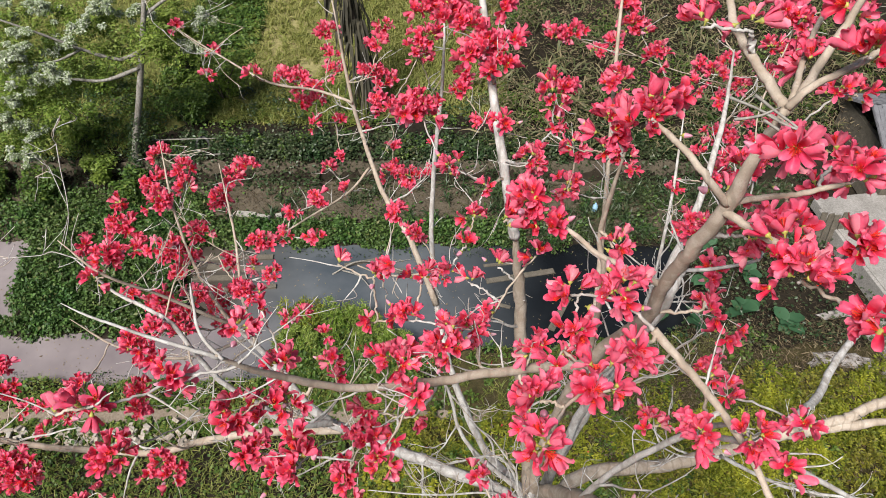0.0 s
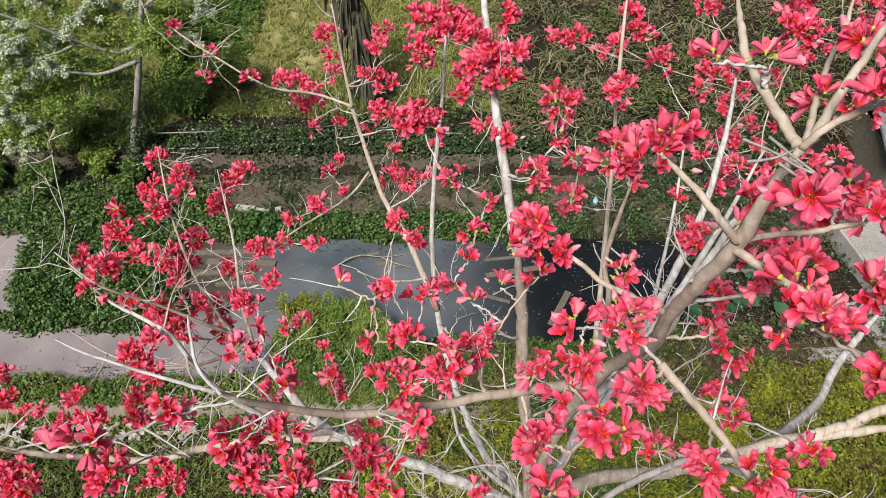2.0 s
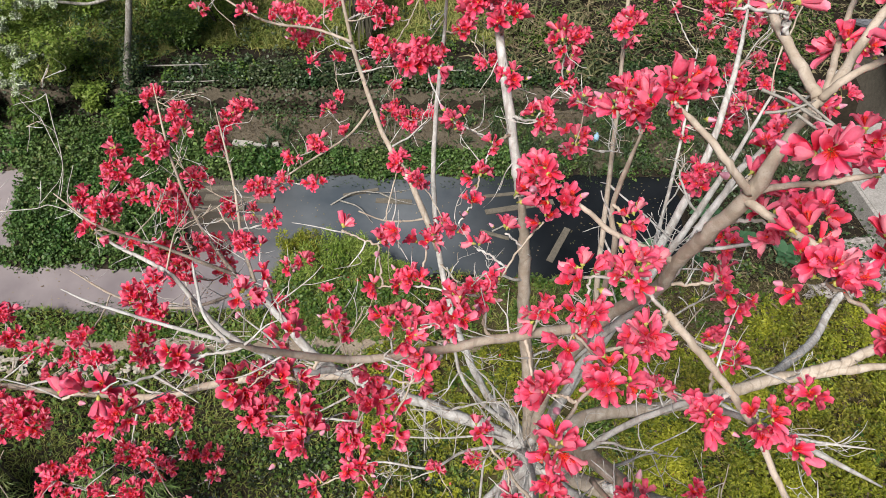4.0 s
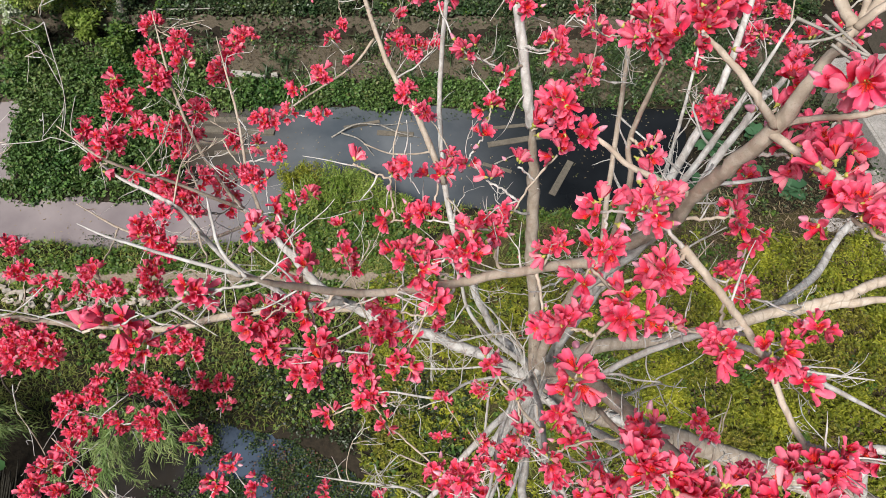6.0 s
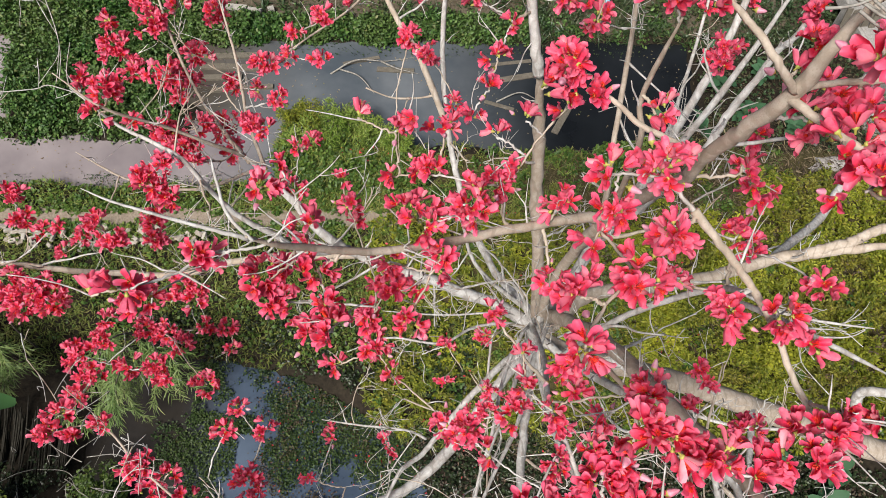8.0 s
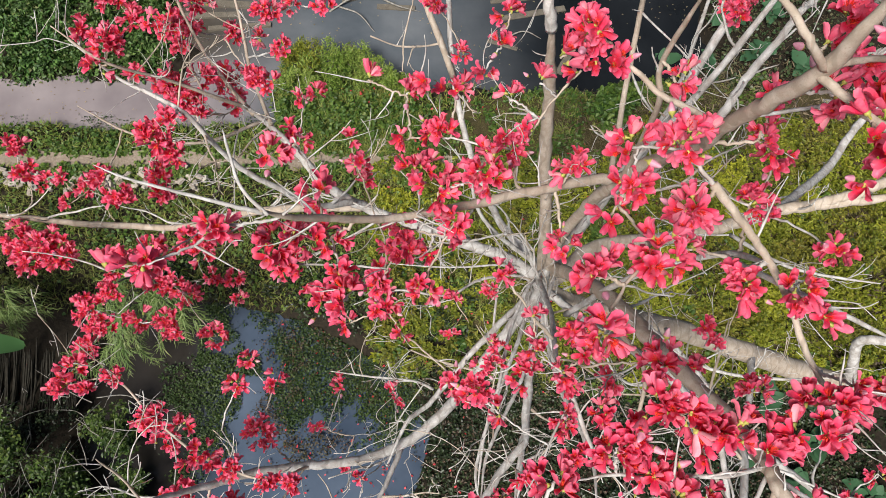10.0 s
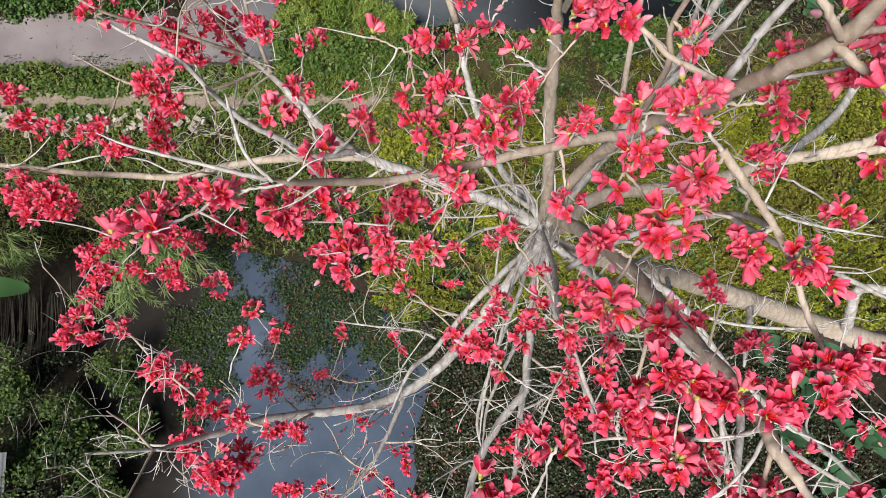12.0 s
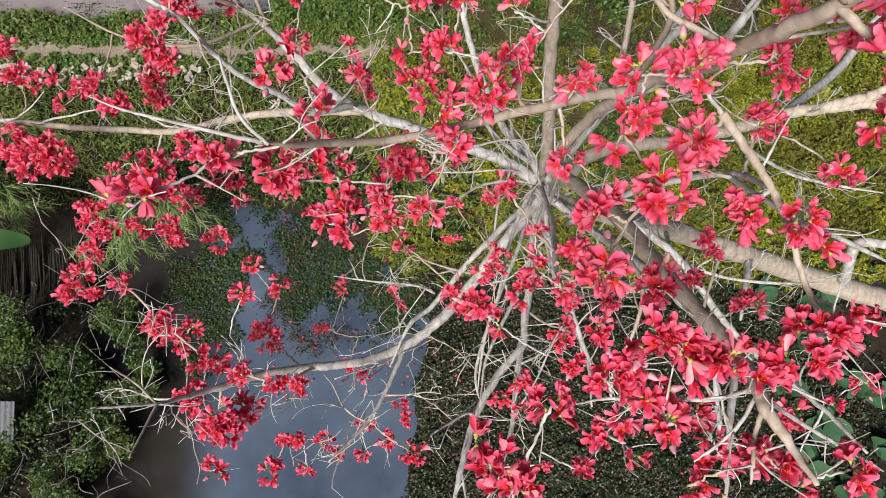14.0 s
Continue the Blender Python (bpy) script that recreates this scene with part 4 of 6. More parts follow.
# banana leaf reaching in over the pond
banana = thing("banana_plant", "banana plant with a broad arching green leaf", "banana plant", (-14.6, 5.0, 0.5))
part("stem", tube_mesh("stem", glide([(0, 0, -0.2), (0.1, 0, 1.4), (0.5, 0.15, 2.6)], 5), np.linspace(0.14, 0.07, 11), BUSH_LEAF, 8), banana)
for k, (ax, ay, az, ln) in enumerate(((2.9, 0.45, 2.9, 1.0), (-2.2, 0.8, 2.8, 1.0), (-0.6, -2.4, 2.6, 1.0))):
    rib = glide([(0.45, 0.15, 2.5), (0.45 + ax * 0.4, 0.15 + ay * 0.4, 3.35), (0.45 + ax * 0.75, 0.15 + ay * 0.75, 3.4), (0.45 + ax, 0.15 + ay, az)], 6)
    side = np.cross(rib[-1] - rib[0], (0, 0, 1.0))
    side /= np.linalg.norm(side)
    wid = 0.34 * np.sin(np.linspace(0.12, 3.05, len(rib))) ** 0.5
    v = np.vstack([rib + side * wid[:, None] + (0, 0, 0.06), rib, rib - side * wid[:, None] + (0, 0, 0.06)])
    n = len(rib)
    f = [(i, i + 1, n + i + 1, n + i) for i in range(n - 1)] + [(n + i, n + i + 1, 2 * n + i + 1, 2 * n + i) for i in range(n - 1)]
    part("leaf", mesh_of("leaf", v, f, BANANA_LEAF), banana)


# ---- things on the banks and in the water ----
def board(name, label, size, at, turn, tilt=0.0, mat=PLANK, group="boards in the pond", category="plank"):
    v, f = box(size, (0, 0, 0), 0, 0, 0.004)
    ob = new(name, mesh_of(name, v, f, mat, None, False))
    ob.matrix_world = pose(*at, tilt, 0, turn)
    return tagged(ob, label, category, group)


for x, y, ln, w, turn in ((-8.9, 20.9, 3.4, 0.26, 2), (-8.4, 20.3, 2.9, 0.30, -3), (-9.2, 19.75, 2.2, 0.24, 2), (-8.0, 19.2, 2.4, 0.20, 5)):
    board("timber", "weathered timber lying as a step at the water", (ln, w, 0.12), (x, y, 0.03), turn, group="timbers at the pond head")
for x, y, ln, w, turn in ((-3.4, 20.7, 1.5, 0.16, 14), (-2.0, 20.2, 1.5, 0.24, -4), (3.2, 19.9, 2.9, 0.26, 12), (2.6, 20.6, 1.8, 0.14, 8), (4.6, 17.9, 1.9, 0.26, 62), (-3.9, 18.1, 0.7, 0.2, 50), (2.1, 18.4, 1.2, 0.14, -20)):
    board("plank", "grey plank afloat on the pond", (ln, w, 0.05), (x, y, 0.02), turn)
for x, y, z, ln, turn in ((-8.62, 23.0, 0.66, 0.85, -8), (-7.85, 22.87, 0.64, 0.6, -12), (-7.2, 22.95, 0.62, 0.25, 20)):
    board("stone_slab", "pale worn stone slab on the bank", (ln, RNG.uniform(0.16, 0.28), 0.12), (x, y, z), turn, 0, STONE, "slabs on the bank", "slab")
bottle = thing("water_jug", "faded blue plastic jug on the bank", "jug", (6.7, 23.3, 0.60))
part("body", tube_mesh("body", [(0, 0, 0), (0, 0, 0.03), (0, 0, 0.28), (0, 0, 0.34), (0, 0, 0.40)], [0.09, 0.12, 0.12, 0.07, 0.04], BLUE, 12, 0.0), bottle)
part("cap", tube_mesh("cap", [(0, 0, 0.40), (0, 0, 0.44)], [0.045, 0.045], BLUE, 10, 0.0), bottle)
tyre = thing("rubber_ring", "old grey tyre on the slope among dry stalks", "tyre", (-11.0, 26.3, 1.95))
ring = np.array([(0.3 * np.cos(a), 0.16 * np.sin(a), 0.3 * np.sin(a)) for a in np.linspace(0, 2 * np.pi, 25)])
part("casing", tube_mesh("casing", ring, np.full(25, 0.07), RUBBER, 8, 0.0), tyre)
tyre = thing("rubber_ring", "dark old tyre half sunk in the slope's weeds", "tyre", (-16.7, 26.9, 2.1))
part("casing", tube_mesh("casing", ring * (1.1, 1.4, 1.1), np.full(25, 0.075), RUBBER, 8, 0.0), tyre)
for pts in (((-13.2, 26.2, 2.3), (-11.5, 26.0, 2.5), (-10.2, 26.2, 2.4)), ((-12.4, 25.6, 1.9), (-10.8, 25.5, 2.0), (-9.6, 25.6, 2.0)), ((-16.2, 24.8, 0.9), (-15.2, 24.6, 1.6), (-14.6, 24.4, 2.3))):
    tagged(new("dead_branch", tube_mesh("dead_branch", glide(pts, 6), np.linspace(0.04, 0.018, 13), BARK_GREY, 6)), "bare fallen branch in the undergrowth", "branch", group="fallen branches")

# drowned branches reaching out of the pond
for pts in (((-4.6, 20.0, 0.0), (-3.6, 20.5, 0.25), (-2.4, 20.6, 0.1), (-1.2, 20.9, 0.02)), ((-4.2, 20.2, 0.05), (-3.4, 19.7, 0.2), (-2.8, 19.0, 0.02)), ((-2.6, 20.6, 0.1), (-1.9, 20.1, 0.22), (-1.0, 20.0, 0.0)), ((2.0, 18.6, 0.0), (2.9, 18.9, 0.2), (3.6, 18.7, 0.02))):
    tagged(new("dead_branch", tube_mesh("dead_branch", glide(pts, 6), np.linspace(0.04, 0.012, 6 * (len(pts) - 1) + 1), BARK_GREY, 6)), "bare grey branch half sunk in the pond", "branch", group="branches in the pond")

# loose bricks along the path
pile = thing("brick_row", "tumbled row of pale bricks beside the path", "bricks", (-12.5, 12.1, 0.55))
BRICKS = [mesh_of("brick", *box((0.24, 0.12, 0.10), wear=0.006), BRICK, None, False) for k in range(4)]
for k in range(120):
    b1 = part("brick", BRICKS[k % 4], pile)
    layer = k % 3
    b1.matrix_local = pose(RNG.uniform(-5.5, 4.5), RNG.normal(0, 0.22), 0.03 + 0.08 * layer * RNG.uniform(0.4, 1), RNG.normal(0, 14), RNG.normal(0, 14), RNG.uniform(0, 180))

# old split log and weathered boards at the terrace edge
def split_log(at, turn, tilt, size, seed):
    rng = np.random.default_rng(seed)
    ln, w, h = size
    ob = thing("old_log", "split weathered grey log lying on the bank", "log", at, group="old wood on the bank")
    n, ring = 12, 9
    u = np.linspace(0, 1, n)
    v = []
    for i in range(n):
        k = 0.82 + 0.18 * np.sin(np.pi * u[i]) + 0.06 * rng.standard_normal()
        for a in np.linspace(0, np.pi, ring):
            v.append(((u[i] - 0.5) * ln + 0.10 * rng.standard_normal() * (i in (0, n - 1)), np.cos(a) * w / 2 * k + 0.02 * rng.standard_normal(), np.sin(a) ** 0.7 * h * k + 0.02 * rng.standard_normal()))
    f = [(i * ring + j, i * ring + j + 1, (i + 1) * ring + j + 1, (i + 1) * ring + j) for i in range(n - 1) for j in range(ring - 1)]
    f += [tuple(range(ring)), tuple(range((n - 1) * ring, n * ring))[::-1]]
    trunk = part("trunk", mesh_of("trunk", v, f, DRIFTWOOD, None, False), ob)
    for k in range(3):
        b = np.array(((rng.uniform(-0.4, 0.4)) * ln, rng.uniform(-0.2, 0.2) * w, h * 0.85))
        part("splinter", tube_mesh("splinter", glide([b, b + (0.25, 0.05, 0.05), b + (0.55, rng.uniform(-0.2, 0.2), 0.02)], 3), np.linspace(0.04, 0.012, 7), DRIFTWOOD, 5), trunk)
    ob.matrix_world = pose(*at, tilt, 0, turn)


for k, (x, y, ln, w, h, turn, tilt) in enumerate(((14.3, 15.0, 1.9, 0.62, 0.22, -8, 0), (15.6, 13.9, 1.5, 0.7, 0.45, 78, 0), (15.3, 17.2, 2.2, 0.4, 0.2, 12, 0), (16.6, 16.2, 1.8, 0.5, 0.3, 70, 0), (13.3, 14.9, 0.7, 0.3, 0.16, 25, 0))):
    split_log((x, y, float(height(x, y)) - 0.02), turn, tilt, (ln, w, h), 40 + k)

# broken slabs and paper in the scrub
for x, y in ((11.6, 8.6), (12.1, 8.2), (11.0, 9.2), (12.6, 8.8), (10.6, 8.9)):
    board("rubble_piece", "pale broken concrete piece in the scrub", (RNG.uniform(0.2, 0.45), RNG.uniform(0.15, 0.3), 0.1), (x, y, float(height(x, y)) + 0.12), RNG.uniform(0, 180), 12, CONCRETE, "rubble in the scrub", "rubble")


# ---- sheds ----
def corrugated(name, w, d, pitch, mat):
    """A sheet of waves w wide, running d deep."""
    xs = np.arange(0, w, pitch / 6)
    v = [(x, y, 0.025 * np.sin(2 * np.pi * x / pitch) + dz) for dz in (0.0, -0.006) for y in (0, d) for x in xs]
    n = len(xs)
    f = [(i, i + 1, n + i + 1, n + i) for i in range(n - 1)] + [(2 * n + i, 3 * n + i, 3 * n + i + 1, 2 * n + i + 1) for i in range(n - 1)]
    return mesh_of(name, v, f, mat)


shed = thing("pond_shed", "low shed with a grey corrugated roof under leaves", "shed", (-12.6, 0.35, 0.4))
part("roof_sheet", corrugated("roof_sheet", 1.7, 1.1, 0.15, ROOF_SHEET), shed).matrix_local = pose(-0.6, 0.0, 1.9, 12, 0, 0)
for x, y in ((-0.4, 0.15), (0.9, 0.15), (-0.4, 0.95), (0.9, 0.95)):
    part("post", tube_mesh("post", [(x, y, -0.4), (x, y, 1.9 + y * 0.2)], [0.05, 0.05], BARK_DARK, 6), shed)

house = thing("farm_house", "small house with grey tile roof and brown board walls", "house", (21.3, 25.5, 1.2))
for k, (w, d, x, y) in enumerate(((5.4, 0.2, 0, -2.4), (5.4, 0.2, 0, 2.4), (0.2, 4.6, -2.6, 0), (0.2, 4.6, 2.6, 0))):
    v, f = box((w, d, 2.6), (x, y, 0.9))
    part("wall", mesh_of("wall", v, f, PLANK, None, False), house)
for side in (-1, 1):
    roof = part("roof", mesh_of("roof", *box((6.2, 3.1, 0.08), (0, side * 1.42, 2.75), 0, -side * 24), ROOF_TILE, None, False), house)
    for row in range(17):
        tile, q = [], row * 0.18
        for k in range(34):
            tile.append(box((0.168, 0.24, 0.03), (-3.0 + 0.18 * k + RNG.normal(0, 0.006), side * (2.75 - q * 0.91), 2.22 + q * 0.41 + RNG.normal(0, 0.006)), 0, -side * 28))
        part("tile_course", mesh_of("tile_course", *joined(tile), ROOF_TILE, None, False), house)
shack = thing("timber_screen", "weathered brown boards leaning by the terrace", "boards", (15.3, 20.9, 0.8))
for k in range(5):
    part("board", mesh_of("board", *box((0.24, 0.05, RNG.uniform(1.5, 2.0)), (0.05 + 0.27 * k, RNG.normal(0, 0.04), 0.8), RNG.normal(4, 4), RNG.normal(-8, 3), 0.006), PLANK, None, False), shack)
terrace = thing("concrete_terrace", "cracked pale concrete terrace with steps", "terrace", (17.6, 18.8, 0.6))
part("deck", mesh_of("deck", *box((4.6, 7.5, 0.5), (1.0, 0.6, 0.9), 8, 0, 0.01), CONCRETE, None, False), terrace)
part("step", mesh_of("step", *box((1.6, 3.2, 0.3), (-1.2, -2.8, 0.2), 14, 0, 0.02), CONCRETE, None, False), terrace)
part("front_wall", mesh_of("front_wall", *box((0.18, 6.0, 1.6), (-1.3, 0.4, 0.3), 8, 0, 0.01), CONCRETE, None, False), terrace)


# ---- the flowering tree ----
kapok = thing("red_silk_cotton_tree", "leafless silk-cotton tree in full red bloom with pale grey limbs", "tree", (15.2, 3.0, 0.6))
BASE = np.array((15.2, 3.0, 0.6))
NODES, NODE_R = [], []


def limb(line, r0, r1, mat=BARK, sides=10, name="limb", per=7, note=True):
    g = glide(line, per)
    # slight kinks where side shoots once grew
    rr = r0 + (r1 - r0) * np.linspace(0, 1, len(g)) ** 0.8
    g[1:-1] += RNG.normal(0, 1, (len(g) - 2, 3)) * np.minimum(0.006, rr[1:-1] * 0.10)[:, None]
    rr = rr * np.interp(np.linspace(0, 1, len(g)), [0, 0.82, 1], [1, 1, 0.45])
    ob = part(name, tube_mesh(name, g - BASE, rr, mat, sides, 0.025), kapok)
    if note:
        fine = np.concatenate([np.linspace(g[i], g[i + 1], 3, endpoint=False) for i in range(len(g) - 1)])
        NODES.extend(fine)
        NODE_R.extend(np.interp(np.linspace(0, 1, len(fine)), np.linspace(0, 1, len(g)), rr))
    return ob


# trunk leaning in from the side, and the whorl of limbs on it
limb([(15.2, 3.0, 0.4), (14.9, 3.0, 2.6), (13.4, 2.9, 5.4), (10.8, 2.7, 7.7), (7.6, 2.85, 9.75), (5.81, 3.05, 10.69), (4.33, 3.18, 11.65), (3.02, 3.33, 12.41), (1.94, 3.26, 13.32), (1.29, 3.27, 13.84), (0.91, 3.36, 14.2)], 0.31, 0.072, BARK, 16, "trunk", 8, False)
limb([(1.05, 3.32, 13.95), (0.93, 3.33, 14.1), (0.88, 3.25, 14.5), (0.86, 3.15, 15.0)], 0.12, 0.07, BARK_PALE, 12)
limb([(0.93, 3.33, 14.08), (1.18, 3.5, 14.05), (1.59, 3.83, 14.09), (2.51, 4.02, 13.93), (3.29, 4.21, 13.88), (4.01, 4.41, 13.93), (4.58, 4.39, 14.14), (5.4, 4.4, 14.3)], 0.085, 0.07, BARK)
limb([(3.9, 4.38, 13.93), (4.55, 4.94, 13.45), (5.26, 5.56, 13.0), (5.86, 6.27, 12.9), (6.35, 6.75, 12.89), (6.85, 7.2, 13.0)], 0.062, 0.052, BARK_PALE)
limb([(4.25, 4.40, 14.03), (4.53, 4.43, 14.18), (4.75, 4.46, 14.22), (4.97, 4.55, 14.3), (5.21, 4.61, 14.36), (5.68, 4.71, 14.46), (6.3, 4.85, 14.6)], 0.06, 0.062, BARK)
limb([(0.93, 3.33, 14.08), (0.9, 3.35, 14.3), (0.82, 3.5, 15.3), (0.70, 3.8, 16.3), (0.66, 3.98, 16.95), (0.54, 3.88, 17.8)], 0.075, 0.047, BARK)
limb([(0.545, 3.88, 17.75), (0.50, 3.91, 18.0), (0.40, 4.2, 18.5), (0.34, 4.9, 18.8), (0.28, 5.8, 19.15), (0.2, 6.6, 19.5)], 0.045, 0.022, BARK_PALE)
limb([(0.88, 3.2, 14.9), (0.87, 3.18, 15.6), (0.9, 3.0, 16.7), (0.95, 2.72, 17.75), (1.05, 2.58, 18.2), (1.10, 2.42, 18.6), (1.07, 2.30, 18.95), (1.07, 2.13, 19.39), (1.09, 2.03, 19.72), (1.13, 2.04, 19.95), (1.17, 2.05, 20.13)], 0.050, 0.027, BARK, 12)
limb([(0.94, 2.73, 17.70), (0.67, 2.65, 17.79), (0.28, 2.47, 17.98), (0.01, 2.36, 18.06), (-0.22, 2.25, 18.18), (-0.51, 2.11, 18.36), (-0.75, 1.97, 18.65), (-0.88, 1.86, 18.89), (-0.97, 1.81, 19.05)], 0.037, 0.014, BARK)
limb([(-0.96, 1.81, 19.03), (-1.08, 1.81, 19.10), (-1.23, 1.83, 19.15), (-1.35, 1.83, 19.23), (-1.45, 1.84, 19.28), (-1.55, 1.87, 19.32)], 0.011, 0.004, BARK_PALE, 7)
limb([(-0.94, 1.80, 19.03), (-1.05, 1.90, 19.08), (-1.11, 2.05, 19.11), (-1.15, 2.16, 19.12)], 0.009, 0.006, BARK_PALE, 7)
# forks at the top of the riser
limb([(1.17, 2.06, 20.13), (1.14, 2.22, 20.16), (1.12, 2.39, 20.18), (1.11, 2.52, 20.20), (1.12, 2.64, 20.24), (1.14, 2.82, 20.29)], 0.021, 0.014, BARK, 9)
limb([(1.17, 2.05, 20.11), (1.25, 2.12, 20.16), (1.33, 2.23, 20.19), (1.42, 2.32, 20.29), (1.45, 2.34, 20.38), (1.49, 2.36, 20.47)], 0.020, 0.012, BARK, 9)
limb([(1.18, 2.05, 20.13), (1.23, 2.06, 20.20), (1.38, 2.12, 20.25), (1.50, 2.18, 20.28), (1.64, 2.21, 20.32)], 0.015, 0.010, BARK, 8)
limb([(1.20, 2.08, 20.14), (1.33, 2.34, 20.16), (1.45, 2.55, 20.16), (1.59, 2.77, 20.17), (1.69, 2.97, 20.23)], 0.013, 0.009, BARK, 8)
# dry grey stalks caught in the top fork
for stalk in (
    [(0.95, 2.01, 20.20), (1.03, 1.98, 20.18), (1.12, 1.95, 20.15)],
    [(1.03, 2.01, 20.21), (1.11, 1.95, 20.17), (1.21, 1.89, 20.12)],
    [(1.05, 1.98, 20.17), (1.12, 1.93, 20.15), (1.20, 1.90, 20.13)],
    [(0.97, 1.97, 20.14), (1.04, 1.96, 20.16), (1.11, 1.97, 20.19)],
    [(1.06, 1.95, 20.15), (1.12, 1.90, 20.13), (1.15, 1.86, 20.11)],
):
    limb(stalk, 0.006, 0.004, BARK_GREY, 6, "dry_stalk", 5, False)
# its side branches
limb([(1.07, 2.31, 18.94), (0.92, 2.31, 19.03), (0.72, 2.35, 19.13), (0.66, 2.40, 19.16), (0.57, 2.46, 19.20), (0.53, 2.51, 19.23)], 0.018, 0.010, BARK, 8)
limb([(1.08, 2.02, 19.72), (0.97, 2.02, 19.85), (0.90, 2.09, 19.91), (0.85, 2.14, 19.94), (0.80, 2.24, 19.95)], 0.017, 0.011, BARK, 8)
limb([(1.08, 2.03, 19.72), (1.24, 2.06, 19.72), (1.33, 2.03, 19.76), (1.42, 2.01, 19.81), (1.49, 1.99, 19.85)], 0.014, 0.010, BARK, 8)
limb([(1.07, 2.04, 19.68), (1.15, 1.92, 19.69), (1.19, 1.85, 19.70), (1.27, 1.72, 19.74), (1.32, 1.66, 19.76)], 0.019, 0.013, BARK, 8)
limb([(1.07, 2.22, 19.14), (1.28, 2.28, 19.09), (1.45, 2.29, 19.13), (1.46, 2.26, 19.19)], 0.011, 0.007, BARK_PALE, 7)
limb([(0.92, 2.95, 16.9), (1.12, 2.82, 17.6), (1.32, 2.79, 18.11), (1.36, 2.78, 18.40), (1.43, 2.88, 18.52), (1.58, 3.03, 18.68), (1.67, 3.14, 18.75), (1.81, 3.26, 18.76), (2.00, 3.50, 18.80), (2.22, 3.71, 18.81)], 0.034, 0.014, BARK_PALE, 8)
# limb out of the inner left one to the left crown
limb([(-1.15, 4.0, 14.9), (-1.49, 3.72, 15.33), (-1.77, 3.73, 15.68), (-2.02, 3.74, 16.0), (-2.20, 3.80, 16.34), (-2.36, 3.89, 16.69), (-2.63, 4.03, 16.75), (-2.90, 4.15, 16.80), (-3.09, 4.26, 16.92), (-3.3, 4.4, 17.0)], 0.040, 0.009, BARK_PALE, 9)
limb([(0.93, 3.33, 14.08), (0.78, 3.45, 14.2), (0.47, 3.68, 14.15), (0.09, 3.86, 14.09), (-0.49, 3.94, 14.42), (-1.03, 3.99, 14.74), (-1.39, 4.03, 15.17), (-1.75, 4.3, 15.55), (-2.1, 4.5, 15.9)], 0.085, 0.04, BARK_PALE)
limb([(-1.09, 4.0, 14.75), (-1.84, 4.04, 14.65), (-2.58, 4.0, 14.53), (-3.12, 3.87, 14.5), (-3.66, 3.84, 14.6), (-4.12, 3.82, 14.69), (-4.66, 3.76, 14.98), (-5.2, 3.72, 15.2)], 0.05, 0.028, BARK)
limb([(0.93, 3.33, 14.08), (0.77, 3.08, 14.2), (0.27, 2.47, 14.04), (-0.17, 1.92, 14.1), (-0.59, 1.56, 14.22), (-1.04, 1.36, 14.47), (-1.44, 1.28, 14.76), (-1.84, 1.18, 15.15), (-2.21, 0.98, 15.71), (-2.4, 0.86, 16.2)], 0.075, 0.03, BARK_PALE)
limb([(-2.38, 0.87, 16.16), (-2.5, 0.845, 16.4), (-2.6, 0.83, 16.5), (-2.72, 0.82, 16.58)], 0.013, 0.010, BARK_PALE, 7)
limb([(-0.62, 1.52, 14.22), (-0.80, 1.02, 14.49), (-0.99, 0.69, 14.71), (-1.25, 0.4, 15.0)], 0.03, 0.014, BARK_PALE, 7)
limb([(-2.4, 0.86, 16.2), (-2.41, 0.68, 16.36), (-2.42, 0.48, 16.55)], 0.012, 0.007, BARK, 6)
limb([(-2.4, 0.86, 16.2), (-2.47, 1.0, 16.44), (-2.56, 1.1, 16.7)], 0.012, 0.007, BARK, 6)
limb([(-1.44, 1.28, 14.76), (-1.7, 1.10, 15.3), (-2.25, 1.27, 15.4), (-2.79, 1.63, 15.27), (-3.15, 1.95, 15.37), (-3.59, 1.9, 15.35)], 0.015, 0.009, BARK, 7)
limb([(0.93, 3.33, 14.08), (0.82, 2.95, 14.22), (0.74, 2.4, 14.34), (0.64, 1.83, 14.49), (0.59, 1.52, 14.62), (0.32, 1.19, 14.74), (0.09, 0.79, 14.95), (-0.05, 0.35, 15.25), (-0.15, -0.05, 15.4)], 0.055, 0.03, BARK_PALE)
limb([(0.57, 1.48, 14.61), (0.49, 1.06, 14.81), (0.42, 0.69, 15.03), (0.27, 0.25, 15.3)], 0.035, 0.02, BARK_PALE, 8)
limb([(0.93, 3.33, 14.08), (0.9, 2.95, 14.22), (0.92, 2.42, 14.55), (0.94, 2.0, 14.85), (1.01, 1.64, 15.17), (1.06, 1.27, 15.49), (1.02, 0.87, 15.75)], 0.04, 0.018, BARK_PALE, 8)
limb([(0.93, 3.33, 14.08), (0.85, 2.9, 14.25), (0.61, 2.17, 14.58), (0.38, 1.72, 14.78), (0.2, 1.32, 14.88), (0.13, 0.89, 15.08)], 0.03, 0.012, BARK_PALE, 8)
limb([(0.93, 3.33, 14.08), (0.95, 3.2, 14.9), (1.0, 2.9, 15.55), (1.02, 2.43, 16.42), (1.06, 1.98, 17.12), (1.12, 1.55, 17.63), (1.19, 1.29, 17.91), (1.22, 1.09, 18.17), (1.20, 0.87, 18.47), (1.19, 0.76, 18.59), (1.24, 0.62, 18.65), (1.28, 0.46, 18.76)], 0.080, 0.024, BARK, 12)
